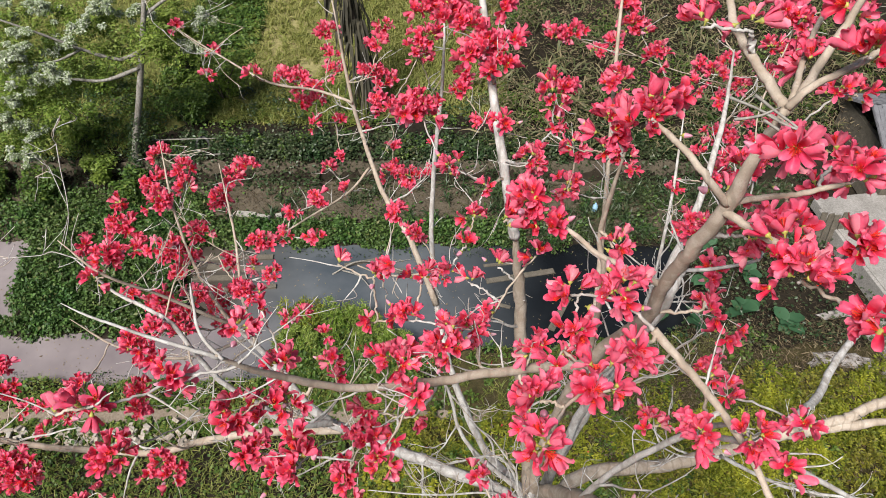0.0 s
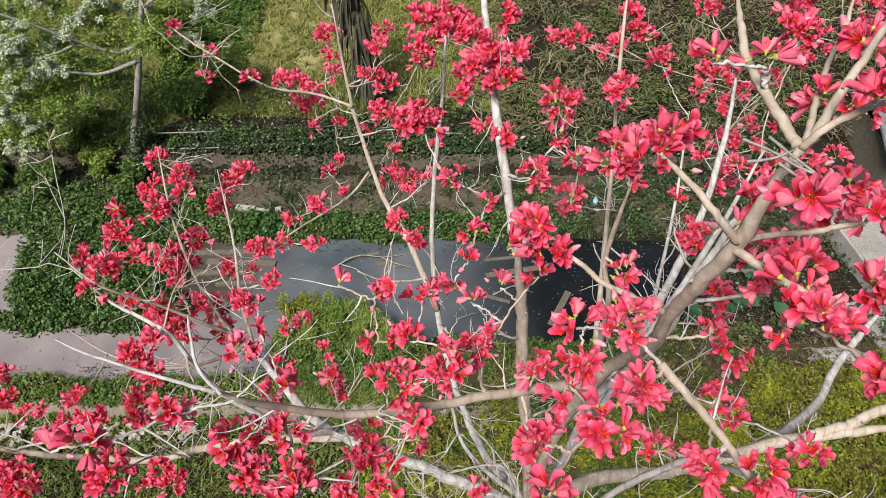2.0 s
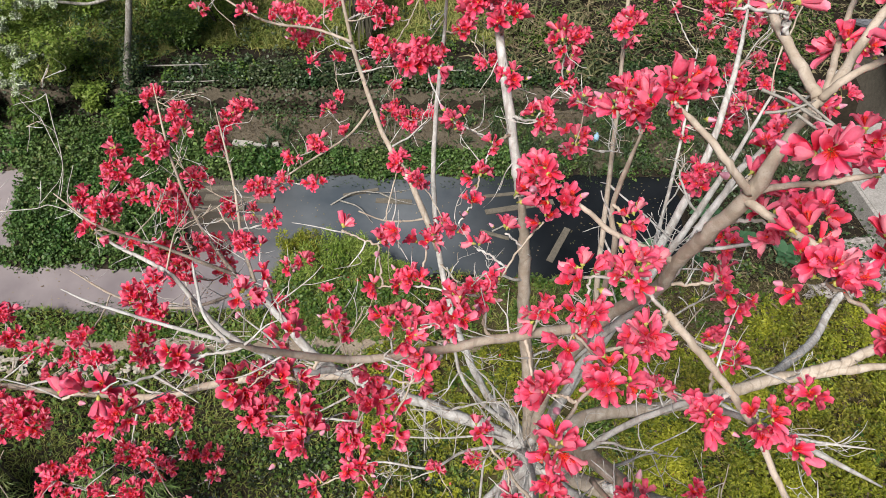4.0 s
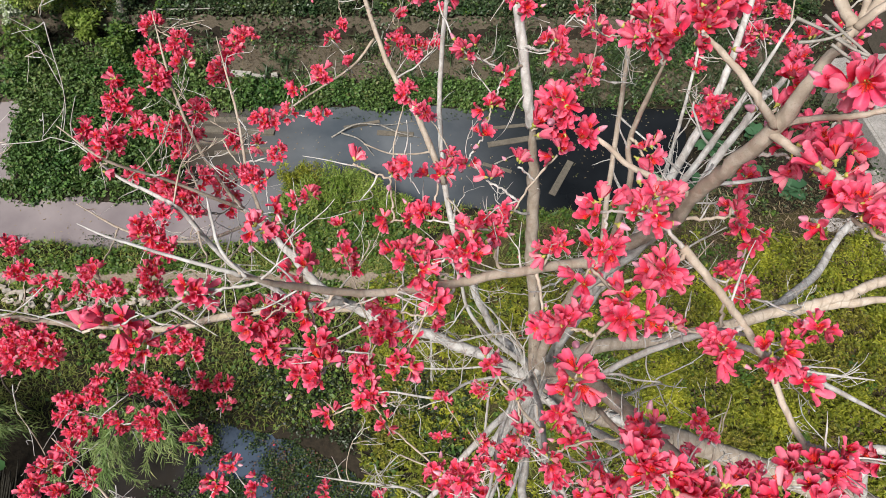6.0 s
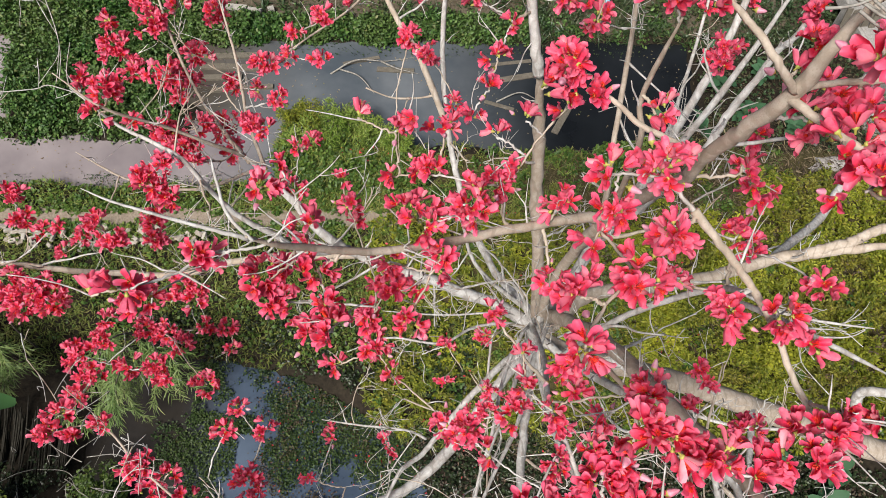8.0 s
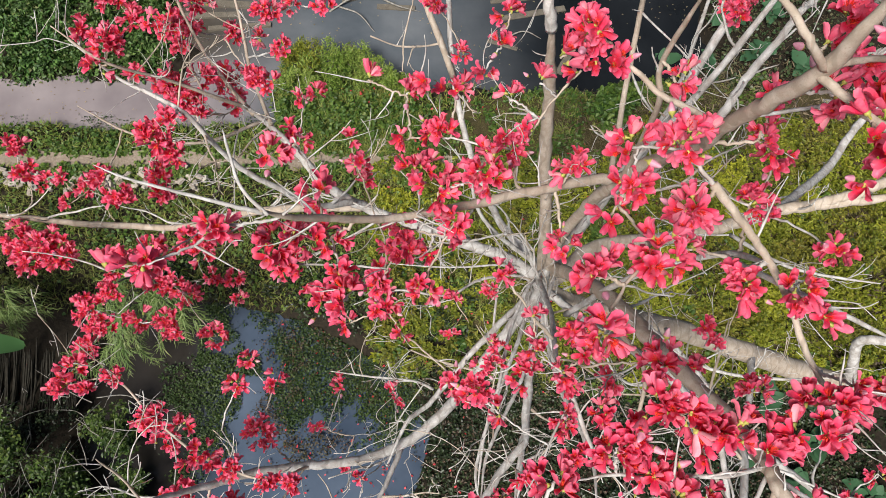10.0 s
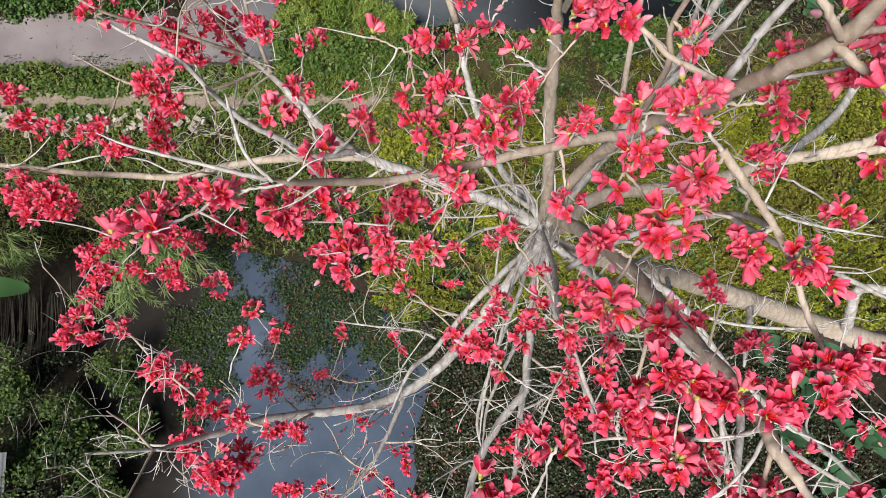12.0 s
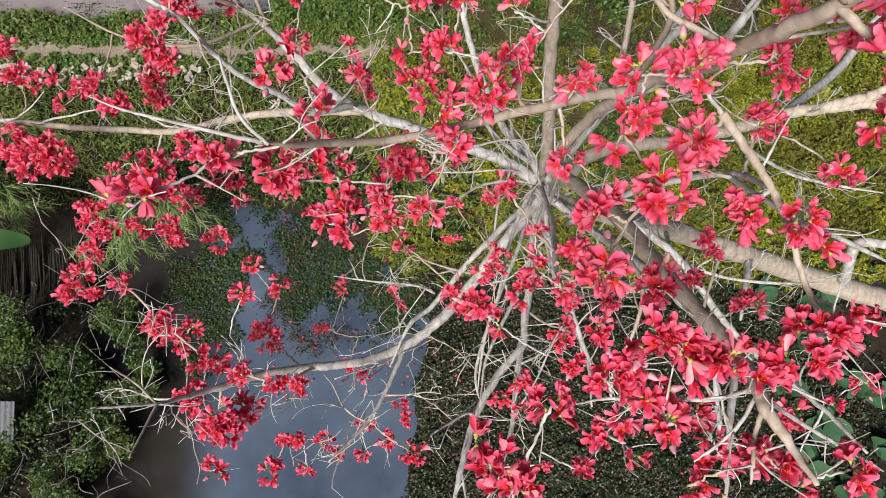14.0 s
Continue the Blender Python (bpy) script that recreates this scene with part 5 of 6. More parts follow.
limb([(1.21, 0.82, 18.50), (1.46, 0.68, 18.41), (1.65, 0.59, 18.34), (1.86, 0.49, 18.25)], 0.012, 0.009, BARK_PALE, 7)
limb([(1.20, 0.84, 18.49), (1.09, 0.70, 18.52), (0.99, 0.61, 18.50), (0.89, 0.54, 18.48)], 0.011, 0.007, BARK_PALE, 7)
limb([(1.20, 0.79, 18.55), (1.16, 0.66, 18.51), (1.11, 0.55, 18.58), (1.10, 0.45, 18.55)], 0.013, 0.010, BARK, 7)
limb([(1.19, 0.86, 18.47), (0.93, 0.80, 18.66), (0.75, 0.80, 18.71), (0.64, 0.78, 18.72), (0.48, 0.80, 18.73), (0.30, 0.77, 18.80)], 0.012, 0.007, BARK_PALE, 7)
limb([(1.15, 1.5, 17.65), (1.50, 1.38, 17.16), (1.64, 1.08, 16.86), (1.66, 0.82, 16.79), (1.67, 0.53, 16.81), (1.65, 0.35, 16.86)], 0.024, 0.016, BARK_PALE, 8)
limb([(1.75, 3.28, 13.5), (2.10, 3.13, 13.50), (2.52, 2.84, 13.42), (2.73, 2.58, 13.45), (2.96, 2.12, 13.53), (3.14, 1.78, 13.63), (3.33, 1.46, 13.85), (3.49, 1.21, 14.09), (3.64, 0.85, 14.51), (3.73, 0.49, 14.92)], 0.055, 0.030, BARK_PALE, 9)
limb([(0.92, 3.3, 14.3), (0.79, 3.1, 14.9), (0.71, 2.38, 15.99), (0.62, 1.79, 16.65), (0.67, 1.50, 16.88), (0.75, 1.22, 16.90), (0.79, 1.06, 16.96)], 0.030, 0.014, BARK_PALE, 8)
limb([(0.9, 3.33, 14.2), (0.71, 3.1, 14.79), (0.47, 2.56, 15.00), (0.30, 1.89, 15.22), (0.19, 1.57, 15.23), (0.13, 1.26, 15.25), (0.10, 1.01, 15.28)], 0.024, 0.010, BARK_PALE, 8)
limb([(0.93, 3.33, 14.08), (1.3, 2.9, 14.3), (1.54, 1.99, 15.88), (1.76, 1.68, 16.01), (1.96, 1.43, 16.15), (2.01, 1.19, 16.3), (1.81, 0.69, 16.58), (1.69, 0.2, 16.7)], 0.05, 0.025, BARK_PALE, 8)
limb([(0.93, 3.33, 14.08), (1.0, 3.45, 14.3), (1.28, 3.64, 15.3), (1.6, 3.9, 15.9), (2.0, 4.4, 16.5), (2.4, 5.0, 17.1), (2.75, 5.8, 17.5), (3.0, 6.6, 17.8)], 0.07, 0.022, BARK_PALE)
limb([(0.93, 3.33, 14.08), (1.05, 3.45, 14.5), (1.28, 3.62, 15.6), (1.49, 3.72, 16.3), (1.75, 3.82, 16.9), (2.1, 4.1, 17.6), (2.4, 4.4, 18.3)], 0.06, 0.02, BARK_PALE)
limb([(1.4, 3.75, 15.6), (1.5, 4.6, 16.4), (1.54, 5.17, 17.3), (1.6, 5.9, 18.2), (1.7, 6.5, 18.8)], 0.032, 0.014, BARK, 8)
limb([(1.9, 4.3, 16.3), (2.2, 5.0, 16.2), (2.35, 5.5, 16.7), (2.5, 6.2, 17.4)], 0.026, 0.012, BARK_PALE, 8)
limb([(0.93, 3.33, 14.08), (0.85, 3.5, 14.3), (0.45, 4.2, 14.1), (0.15, 4.9, 14.3), (-0.05, 5.5, 14.8), (-0.14, 6.1, 15.5), (-0.1, 6.5, 16.4), (0.0, 6.8, 17.4), (0.02, 7.2, 18.2)], 0.06, 0.018, BARK_PALE)
limb([(-0.08, 5.6, 14.95), (-0.38, 5.95, 15.7), (-0.72, 6.5, 15.95), (-0.95, 6.95, 16.4), (-1.07, 7.05, 17.0), (-1.2, 7.3, 18.0)], 0.042, 0.018, BARK, 8)
limb([(-1.05, 7.0, 16.9), (-1.45, 7.1, 17.0), (-1.95, 6.95, 17.2), (-2.6, 7.5, 17.2), (-3.1, 8.05, 17.13), (-3.45, 8.42, 17.12)], 0.02, 0.006, BARK, 7)
limb([(-0.9, 6.8, 16.1), (-1.15, 6.5, 15.95), (-1.6, 6.1, 15.9), (-2.1, 5.7, 15.8)], 0.018, 0.009, BARK, 7)
limb([(-2.1, 4.5, 15.9), (-2.3, 4.4, 16.2), (-2.6, 4.3, 16.6), (-2.9, 4.1, 17.1), (-3.2, 4.2, 17.4)], 0.024, 0.009, BARK, 7)
limb([(-2.05, 4.45, 15.85), (-2.35, 4.8, 15.9), (-2.6, 5.1, 16.2), (-2.75, 5.4, 16.7), (-2.95, 6.0, 17.1)], 0.026, 0.010, BARK, 7)
limb([(-1.9, 4.4, 15.75), (-2.15, 5.0, 15.8), (-2.25, 5.5, 16.2), (-2.4, 6.0, 16.8)], 0.024, 0.010, BARK, 7)
limb([(-2.0, 4.4, 15.8), (-2.5, 4.1, 15.9), (-3.0, 4.0, 16.2), (-3.4, 4.1, 16.5)], 0.020, 0.008, BARK, 7)
limb([(1.4, 2.11, 17.9), (1.38, 1.6, 18.67), (1.67, 1.58, 18.46), (2.1, 1.5, 18.2)], 0.018, 0.012, BARK_PALE, 7)
limb([(0.85, 2.4, 15.9), (1.1, 2.3, 17.0), (1.4, 2.11, 17.9), (1.35, 1.75, 18.6)], 0.03, 0.016, BARK_PALE, 7)
limb([(0.93, 1.95, 17.1), (1.0, 1.5, 17.5), (0.84, 1.02, 17.4)], 0.02, 0.010, BARK, 7)
limb([(0.95, 2.75, 17.6), (0.86, 2.56, 18.7), (0.8, 2.6, 19.0), (0.8, 2.5, 19.6)], 0.02, 0.012, BARK, 7)
limb([(0.89, 3.3, 14.1), (0.56, 2.99, 14.13), (0.2, 2.62, 14.18), (-0.11, 2.25, 14.19), (-0.34, 1.96, 14.22), (-0.56, 1.75, 14.37), (-0.75, 1.3, 14.46)], 0.045, 0.02, BARK_PALE, 8)
limb([(0.89, 3.25, 14.09), (0.71, 2.9, 14.15), (0.62, 2.64, 14.24), (0.42, 2.15, 14.37), (0.26, 1.74, 14.47), (0.12, 1.25, 14.55), (0.16, 0.94, 14.57)], 0.03, 0.014, BARK_PALE, 8)
limb([(0.92, 3.36, 14.17), (0.96, 3.19, 14.85), (0.81, 2.76, 15.05), (0.84, 2.42, 15.06), (0.97, 1.95, 15.05), (1.04, 1.7, 15.08), (1.11, 1.26, 15.07)], 0.026, 0.014, BARK_PALE, 8)
limb([(0.89, 3.37, 14.12), (0.58, 3.39, 14.28), (0.2, 3.3, 14.36), (-0.16, 3.1, 14.41), (-0.72, 3.12, 14.52), (-1.14, 2.94, 14.57)], 0.022, 0.01, BARK_PALE, 7)
limb([(0.89, 3.44, 14.14), (0.52, 3.5, 14.31), (-0.12, 3.44, 14.39), (-0.79, 3.44, 14.5)], 0.016, 0.008, BARK_PALE, 7)
limb([(0.91, 3.44, 14.19), (0.66, 3.61, 14.75), (0.44, 3.63, 14.86), (0.0, 3.5, 14.93), (-0.36, 3.47, 15.02)], 0.018, 0.008, BARK_PALE, 7)
limb([(1.15, 3.24, 14.24), (1.3, 3.23, 14.45), (1.64, 3.27, 14.56), (1.89, 3.17, 14.64)], 0.016, 0.008, BARK_PALE, 7)
limb([(-0.3, 2.12, 14.21), (-0.5, 2.17, 14.37), (-0.94, 2.19, 14.48), (-1.34, 2.22, 14.59)], 0.016, 0.008, BARK_PALE, 7)
limb([(0.78, 3.61, 14.24), (0.37, 3.73, 14.68), (0.17, 3.9, 14.93), (0.07, 4.15, 15.2), (-0.08, 4.32, 15.45)], 0.03, 0.014, BARK_PALE, 7)
limb([(0.92, 1.93, 19.07), (1.1, 1.8, 18.91), (1.25, 1.69, 18.76), (1.39, 1.55, 18.59), (1.48, 1.37, 18.47), (1.59, 1.18, 18.39), (1.67, 1.01, 18.32)], 0.021, 0.014, BARK, 8)
limb([(4.25, 3.15, 11.75), (4.02, 2.71, 12.11), (3.75, 2.12, 12.41)], 0.060, 0.035, BARK_PALE, 8)
limb([(6.27, 2.97, 10.49), (5.94, 3.11, 11.31), (5.74, 3.31, 11.93), (5.95, 3.24, 12.22), (6.36, 3.26, 12.45)], 0.09, 0.06, BARK_PALE, 8)
limb([(2.64, 3.15, 13.04), (2.65, 2.75, 13.31), (3.15, 2.46, 13.51), (3.73, 2.33, 13.79), (4.07, 2.3, 13.99)], 0.03, 0.014, BARK_PALE, 7)
limb([(2.05, 2.11, 14.99), (1.61, 1.96, 15.14), (1.35, 2.02, 15.38), (1.23, 2.18, 15.55)], 0.018, 0.01, BARK_PALE, 7)
limb([(2.85, 3.63, 14.86), (3.12, 3.17, 15.21), (3.41, 2.99, 15.35), (3.82, 2.8, 15.6)], 0.022, 0.012, BARK_PALE, 7)


def branchlet(start, way, length, r0, deep=0):
    """A kinked bare side branch with straight runs between the knots, forking once or twice."""
    pts, d = [np.array(start)], np.array(way, float)
    runs = int(RNG.integers(3, 6))
    for k in range(runs):
        d = d / np.linalg.norm(d)
        pts.append(pts[-1] + d * length / runs * RNG.uniform(0.7, 1.3))
        d = d + RNG.normal(0, 0.22, 3) + (0, 0, 0.08)
    g = glide(pts, 3)
    rr = np.linspace(r0, max(0.0042, r0 * 0.45), len(g))
    part("branchlet", tube_mesh("branchlet", g - BASE, rr, BARK_PALE if RNG.random() < 0.6 else BARK, 6, 0.08), kapok)
    NODES.extend(g)
    NODE_R.extend(rr)
    if deep < 2:
        for k in range(int(RNG.integers(1, 4)) if deep == 0 else 1):
            i = int(RNG.integers(len(g) // 3, len(g)))
            fork = g[min(i, len(g) - 1)] - g[max(i - 2, 0)]
            fork = fork / (np.linalg.norm(fork) + 1e-6) + RNG.normal(0, 0.6, 3)
            branchlet(g[i], fork, length * RNG.uniform(0.35, 0.65), rr[i] * 0.7, deep + 1)


BOUGH_NODES, BOUGH_R = np.array(NODES), np.array(NODE_R)
TAKEN = {}


def room_for(q, most, cell=0.45):
    """Whether a stretch of the crown has room for one more side branch."""
    key = tuple(np.floor(np.asarray(q) / cell).astype(int))
    TAKEN[key] = TAKEN.get(key, 0) + 1
    return TAKEN[key] <= most


for k in range(420):
    i = int(RNG.integers(len(BOUGH_NODES)))
    q = BOUGH_NODES[i]
    if q[2] > 17.6 or q[0] > 4.5 or not room_for(q, 1):
        continue
    way = RNG.standard_normal(3) * (1, 1, 0.6) + (0, 0, 0.25)
    branchlet(q, way, RNG.uniform(0.35, 0.9), min(0.016, BOUGH_R[i] * 0.5))

# where the flowers cluster, bough by bough: x, y, z and how many
SPRAYS = []
# left crown
SPRAYS += [(-5.03, 4.65, 14.11, 1), (-4.83, 4.69, 14.14, 1), (-4.76, 4.43, 13.98, 1), (-4.60, 4.31, 15.42, 2), (-4.51, 4.58, 14.07, 2), (-4.48, 4.11, 15.30, 2), (-4.26, 3.71, 13.56, 2), (-4.05, 3.84, 13.64, 1), (-3.65, 8.92, 16.85, 1), (-3.46, 5.68, 16.53, 1), (-3.39, 5.46, 16.39, 4), (-3.22, 5.25, 16.26, 2), (-3.22, 8.45, 16.37, 1), (-3.19, 6.39, 16.61, 3), (-3.14, 8.69, 16.61, 1), (-3.13, 3.74, 13.28, 2), (-3.11, 4.34, 17.20, 1), (-3.11, 4.67, 16.19, 1), (-3.01, 5.74, 16.76, 3), (-2.98, 4.09, 17.04, 1), (-2.92, 3.82, 15.78, 2), (-2.90, 3.65, 15.68, 2)]
# left crown
SPRAYS += [(-2.88, 5.31, 15.83, 2), (-2.88, 4.23, 17.13, 3), (-2.84, 5.14, 16.32, 5), (-2.82, 3.73, 13.28, 2), (-2.79, 5.44, 15.91, 2), (-2.78, 4.60, 16.15, 4), (-2.77, 5.24, 16.92, 4), (-2.76, 5.93, 16.78, 2), (-2.73, 5.75, 16.66, 2), (-2.64, 6.42, 15.92, 4), (-2.64, 5.49, 16.25, 3), (-2.63, 4.43, 16.09, 4), (-2.59, 3.64, 16.65, 4), (-2.54, 4.32, 16.02, 2), (-2.49, 4.62, 16.21, 2), (-2.47, 3.78, 16.74, 1), (-2.46, 6.37, 16.29, 3), (-2.40, 5.51, 15.77, 2), (-2.38, 4.94, 15.76, 4), (-2.31, 4.76, 15.65, 2), (-2.29, 6.49, 16.37, 2), (-2.12, 5.47, 15.74, 1)]
# left crown
SPRAYS += [(-2.08, 6.78, 17.41, 1), (-1.99, 5.56, 16.05, 3)]
# far crown
SPRAYS += [(-1.86, 7.19, 17.10, 2), (-1.84, 5.26, 15.87, 1), (-1.77, 7.42, 16.60, 2), (-1.73, 5.62, 16.09, 1), (-1.68, 5.81, 16.25, 1), (-1.68, 7.93, 16.53, 2), (-1.67, 7.20, 17.10, 3), (-1.62, 4.75, 15.68, 1), (-1.60, 7.26, 16.44, 1), (-1.56, 7.45, 16.62, 2), (-1.49, 4.81, 15.72, 1), (-1.41, 8.08, 16.68, 2), (-1.41, 5.57, 16.10, 1), (-1.41, 7.77, 17.35, 3), (-1.38, 5.93, 16.33, 2), (-1.34, 6.52, 16.34, 1), (-1.34, 7.60, 17.19, 1), (-1.34, 7.59, 16.24, 1), (-1.30, 7.22, 15.97, 1), (-1.12, 6.27, 16.19, 1), (-1.01, 7.51, 16.16, 1), (-0.85, 7.28, 17.12, 3)]
# far crown
SPRAYS += [(-0.76, 7.59, 17.31, 3), (-0.69, 7.76, 17.47, 1), (-0.69, 7.21, 17.05, 3), (-0.66, 7.17, 15.74, 4), (-0.65, 7.39, 15.96, 1), (-0.52, 5.53, 17.82, 3), (-0.47, 6.97, 15.65, 1), (-0.44, 7.08, 15.73, 3), (-0.42, 5.04, 16.97, 2), (-0.30, 5.54, 16.21, 2), (-0.25, 6.43, 17.86, 3), (-0.20, 7.11, 15.75, 1), (-0.17, 6.55, 17.98, 3), (-0.14, 4.81, 19.13, 2), (-0.13, 7.46, 15.97, 1), (0.00, 5.12, 15.95, 1), (0.04, 4.77, 19.09, 4), (0.19, 4.68, 19.05, 3), (0.22, 6.72, 17.24, 2), (0.25, 6.85, 17.38, 2), (0.31, 4.61, 18.98, 4), (0.43, 4.78, 19.16, 1)]
# far crown
SPRAYS += [(0.46, 6.48, 17.00, 2), (0.49, 4.61, 18.99, 1), (1.15, 6.75, 17.87, 2), (1.33, 6.77, 17.89, 3), (1.52, 5.33, 18.18, 3), (1.73, 6.30, 18.40, 2), (1.78, 6.17, 18.27, 2), (1.89, 6.14, 18.23, 1), (2.00, 8.37, 16.76, 2), (2.23, 8.47, 16.86, 2), (2.27, 4.68, 17.02, 2), (2.27, 6.73, 17.66, 3), (2.30, 4.78, 17.09, 2), (2.38, 5.61, 16.75, 1), (2.40, 5.00, 16.89, 1), (2.54, 5.01, 19.04, 2), (2.65, 4.93, 18.97, 3), (2.81, 6.86, 17.23, 1), (2.84, 7.02, 17.38, 1), (2.95, 5.71, 17.06, 2), (3.02, 6.95, 17.32, 3), (3.16, 5.69, 17.04, 1)]
# far crown
SPRAYS += [(3.18, 7.04, 17.41, 2), (3.25, 7.04, 16.45, 1), (3.45, 7.02, 16.42, 3), (3.52, 7.28, 16.93, 2), (3.54, 6.87, 17.67, 3), (3.63, 7.14, 16.54, 2), (3.73, 6.83, 17.63, 3)]
# middle crown
SPRAYS += [(-1.74, 4.10, 16.90, 4), (-1.62, 4.08, 16.88, 2), (-1.61, 1.59, 18.95, 1), (-1.46, 1.61, 18.97, 2), (-1.20, 1.81, 18.89, 2), (-1.19, 2.20, 17.54, 5), (-1.13, 2.47, 18.43, 3), (-1.05, 1.96, 18.34, 4), (-1.02, 2.56, 18.48, 1), (-1.02, 2.15, 18.05, 3), (-0.92, 2.08, 16.65, 1), (-0.88, 2.27, 18.31, 3), (-0.87, 3.20, 17.40, 1), (-0.82, 1.72, 18.18, 3), (-0.82, 3.05, 17.31, 2), (-0.79, 1.97, 18.43, 3), (-0.72, 2.99, 17.21, 2), (-0.71, 1.77, 18.43, 1), (-0.69, 1.67, 18.36, 3), (-0.66, 2.20, 16.72, 4), (-0.63, 2.93, 18.46, 1), (-0.62, 2.20, 17.20, 4)]
# middle crown
SPRAYS += [(-0.51, 2.02, 16.61, 1), (-0.48, 2.26, 17.62, 4), (-0.46, 2.31, 17.86, 2), (-0.46, 2.75, 18.13, 1), (-0.42, 2.86, 18.42, 1), (-0.36, 2.76, 17.73, 4), (-0.33, 1.82, 18.10, 2), (-0.31, 2.91, 18.45, 1), (-0.30, 2.26, 17.62, 1), (-0.27, 4.53, 18.46, 3), (-0.24, 2.77, 18.14, 3), (-0.23, 2.30, 18.33, 3), (-0.18, 2.27, 17.83, 1), (-0.17, 4.54, 18.47, 3), (-0.15, 2.15, 18.24, 2), (-0.13, 2.97, 18.27, 2), (-0.12, 1.56, 16.90, 3), (-0.09, 0.63, 18.79, 1), (-0.02, 0.51, 18.75, 4), (0.01, 1.46, 17.25, 3), (0.03, 1.47, 17.03, 3), (0.03, 2.37, 18.39, 6)]
# middle crown
SPRAYS += [(0.05, 3.34, 17.98, 1), (0.05, 4.08, 18.28, 3), (0.06, 0.44, 18.73, 2), (0.16, 3.48, 18.07, 1), (0.17, 1.36, 17.00, 1), (0.17, 2.92, 18.30, 1), (0.18, 2.68, 18.14, 4), (0.21, 0.76, 18.86, 2), (0.21, 3.64, 18.17, 2), (0.23, 4.53, 18.91, 2), (0.25, 2.42, 16.78, 2), (0.29, 2.46, 19.24, 1), (0.30, 3.83, 18.29, 1)]
# low left boughs
SPRAYS += [(-4.57, 3.52, 14.97, 5), (-4.38, 3.22, 15.06, 5), (-4.32, 3.49, 13.42, 3), (-4.21, 3.37, 15.15, 6), (-4.05, 2.58, 14.17, 2), (-3.99, 3.24, 15.16, 4), (-3.90, 2.76, 14.29, 3), (-3.66, 2.72, 15.07, 4), (-3.59, 1.88, 15.35, 2), (-3.50, 2.03, 15.45, 2), (-3.41, 1.85, 15.34, 1), (-3.31, 3.23, 14.47, 3), (-3.28, 2.67, 14.82, 2), (-3.18, 3.32, 13.77, 3), (-3.15, 1.98, 15.37, 1), (-3.10, 3.20, 14.46, 2), (-3.07, 3.42, 16.43, 2), (-2.99, 3.40, 14.82, 1), (-2.97, 3.28, 16.34, 2), (-2.84, 3.55, 14.91, 2), (-2.84, 2.55, 15.16, 2), (-2.80, 3.49, 13.13, 1)]
# low left boughs
SPRAYS += [(-2.79, 1.63, 15.27, 3), (-2.78, 1.47, 14.90, 2), (-2.75, 2.48, 15.11, 1), (-2.72, 3.43, 14.83, 3), (-2.70, 2.72, 14.15, 3), (-2.64, 1.63, 14.94, 1), (-2.46, 3.57, 16.60, 2), (-2.40, 0.92, 15.44, 3), (-2.25, 1.27, 15.50, 3), (-2.18, 2.36, 17.24, 3), (-2.17, 2.32, 14.66, 1), (-2.16, 0.34, 15.39, 1), (-2.14, 0.78, 15.52, 4), (-2.07, 0.66, 15.48, 2), (-1.99, 0.83, 15.18, 4), (-1.95, 1.59, 14.84, 3), (-1.95, 0.28, 14.12, 2)]
# inner crown
SPRAYS += [(-1.88, 1.80, 15.92, 2), (-1.84, 1.12, 15.93, 3), (-1.83, 0.56, 14.20, 2), (-1.82, 1.49, 14.81, 2), (-1.81, 2.03, 14.94, 3), (-1.69, 0.59, 14.21, 2), (-1.68, 4.41, 15.46, 2), (-1.66, 1.04, 15.49, 2), (-1.60, 0.31, 14.13, 1), (-1.56, 1.80, 13.86, 1), (-1.49, 1.06, 15.50, 3), (-1.43, 0.56, 14.20, 2), (-1.30, 2.22, 13.98, 2), (-1.29, 0.45, 14.17, 1), (-1.23, 1.34, 14.06, 1), (-1.04, 1.23, 14.02, 1), (-1.00, 0.46, 14.38, 1), (-0.98, 0.75, 14.26, 2), (-0.78, 0.59, 14.42, 2), (-0.75, 2.18, 13.96, 1), (-0.70, 2.04, 13.93, 1), (-0.59, 0.92, 14.52, 1)]
# inner crown
SPRAYS += [(-0.56, 0.78, 14.48, 1), (-0.48, 0.47, 14.91, 3), (-0.12, 2.61, 14.57, 1), (-0.09, 2.94, 14.77, 2), (0.17, 2.11, 15.17, 2), (0.24, 2.34, 15.31, 1), (0.27, 0.95, 15.69, 1), (0.27, 2.16, 15.20, 2), (0.27, 2.93, 15.00, 2), (0.31, 2.29, 15.22, 2), (0.45, 0.84, 15.66, 2), (0.47, 1.06, 15.72, 3), (0.65, 0.40, 15.38, 1), (1.85, 2.18, 16.33, 1), (1.94, 2.07, 16.26, 1), (2.73, 0.87, 16.30, 1), (2.95, 1.03, 16.35, 2)]
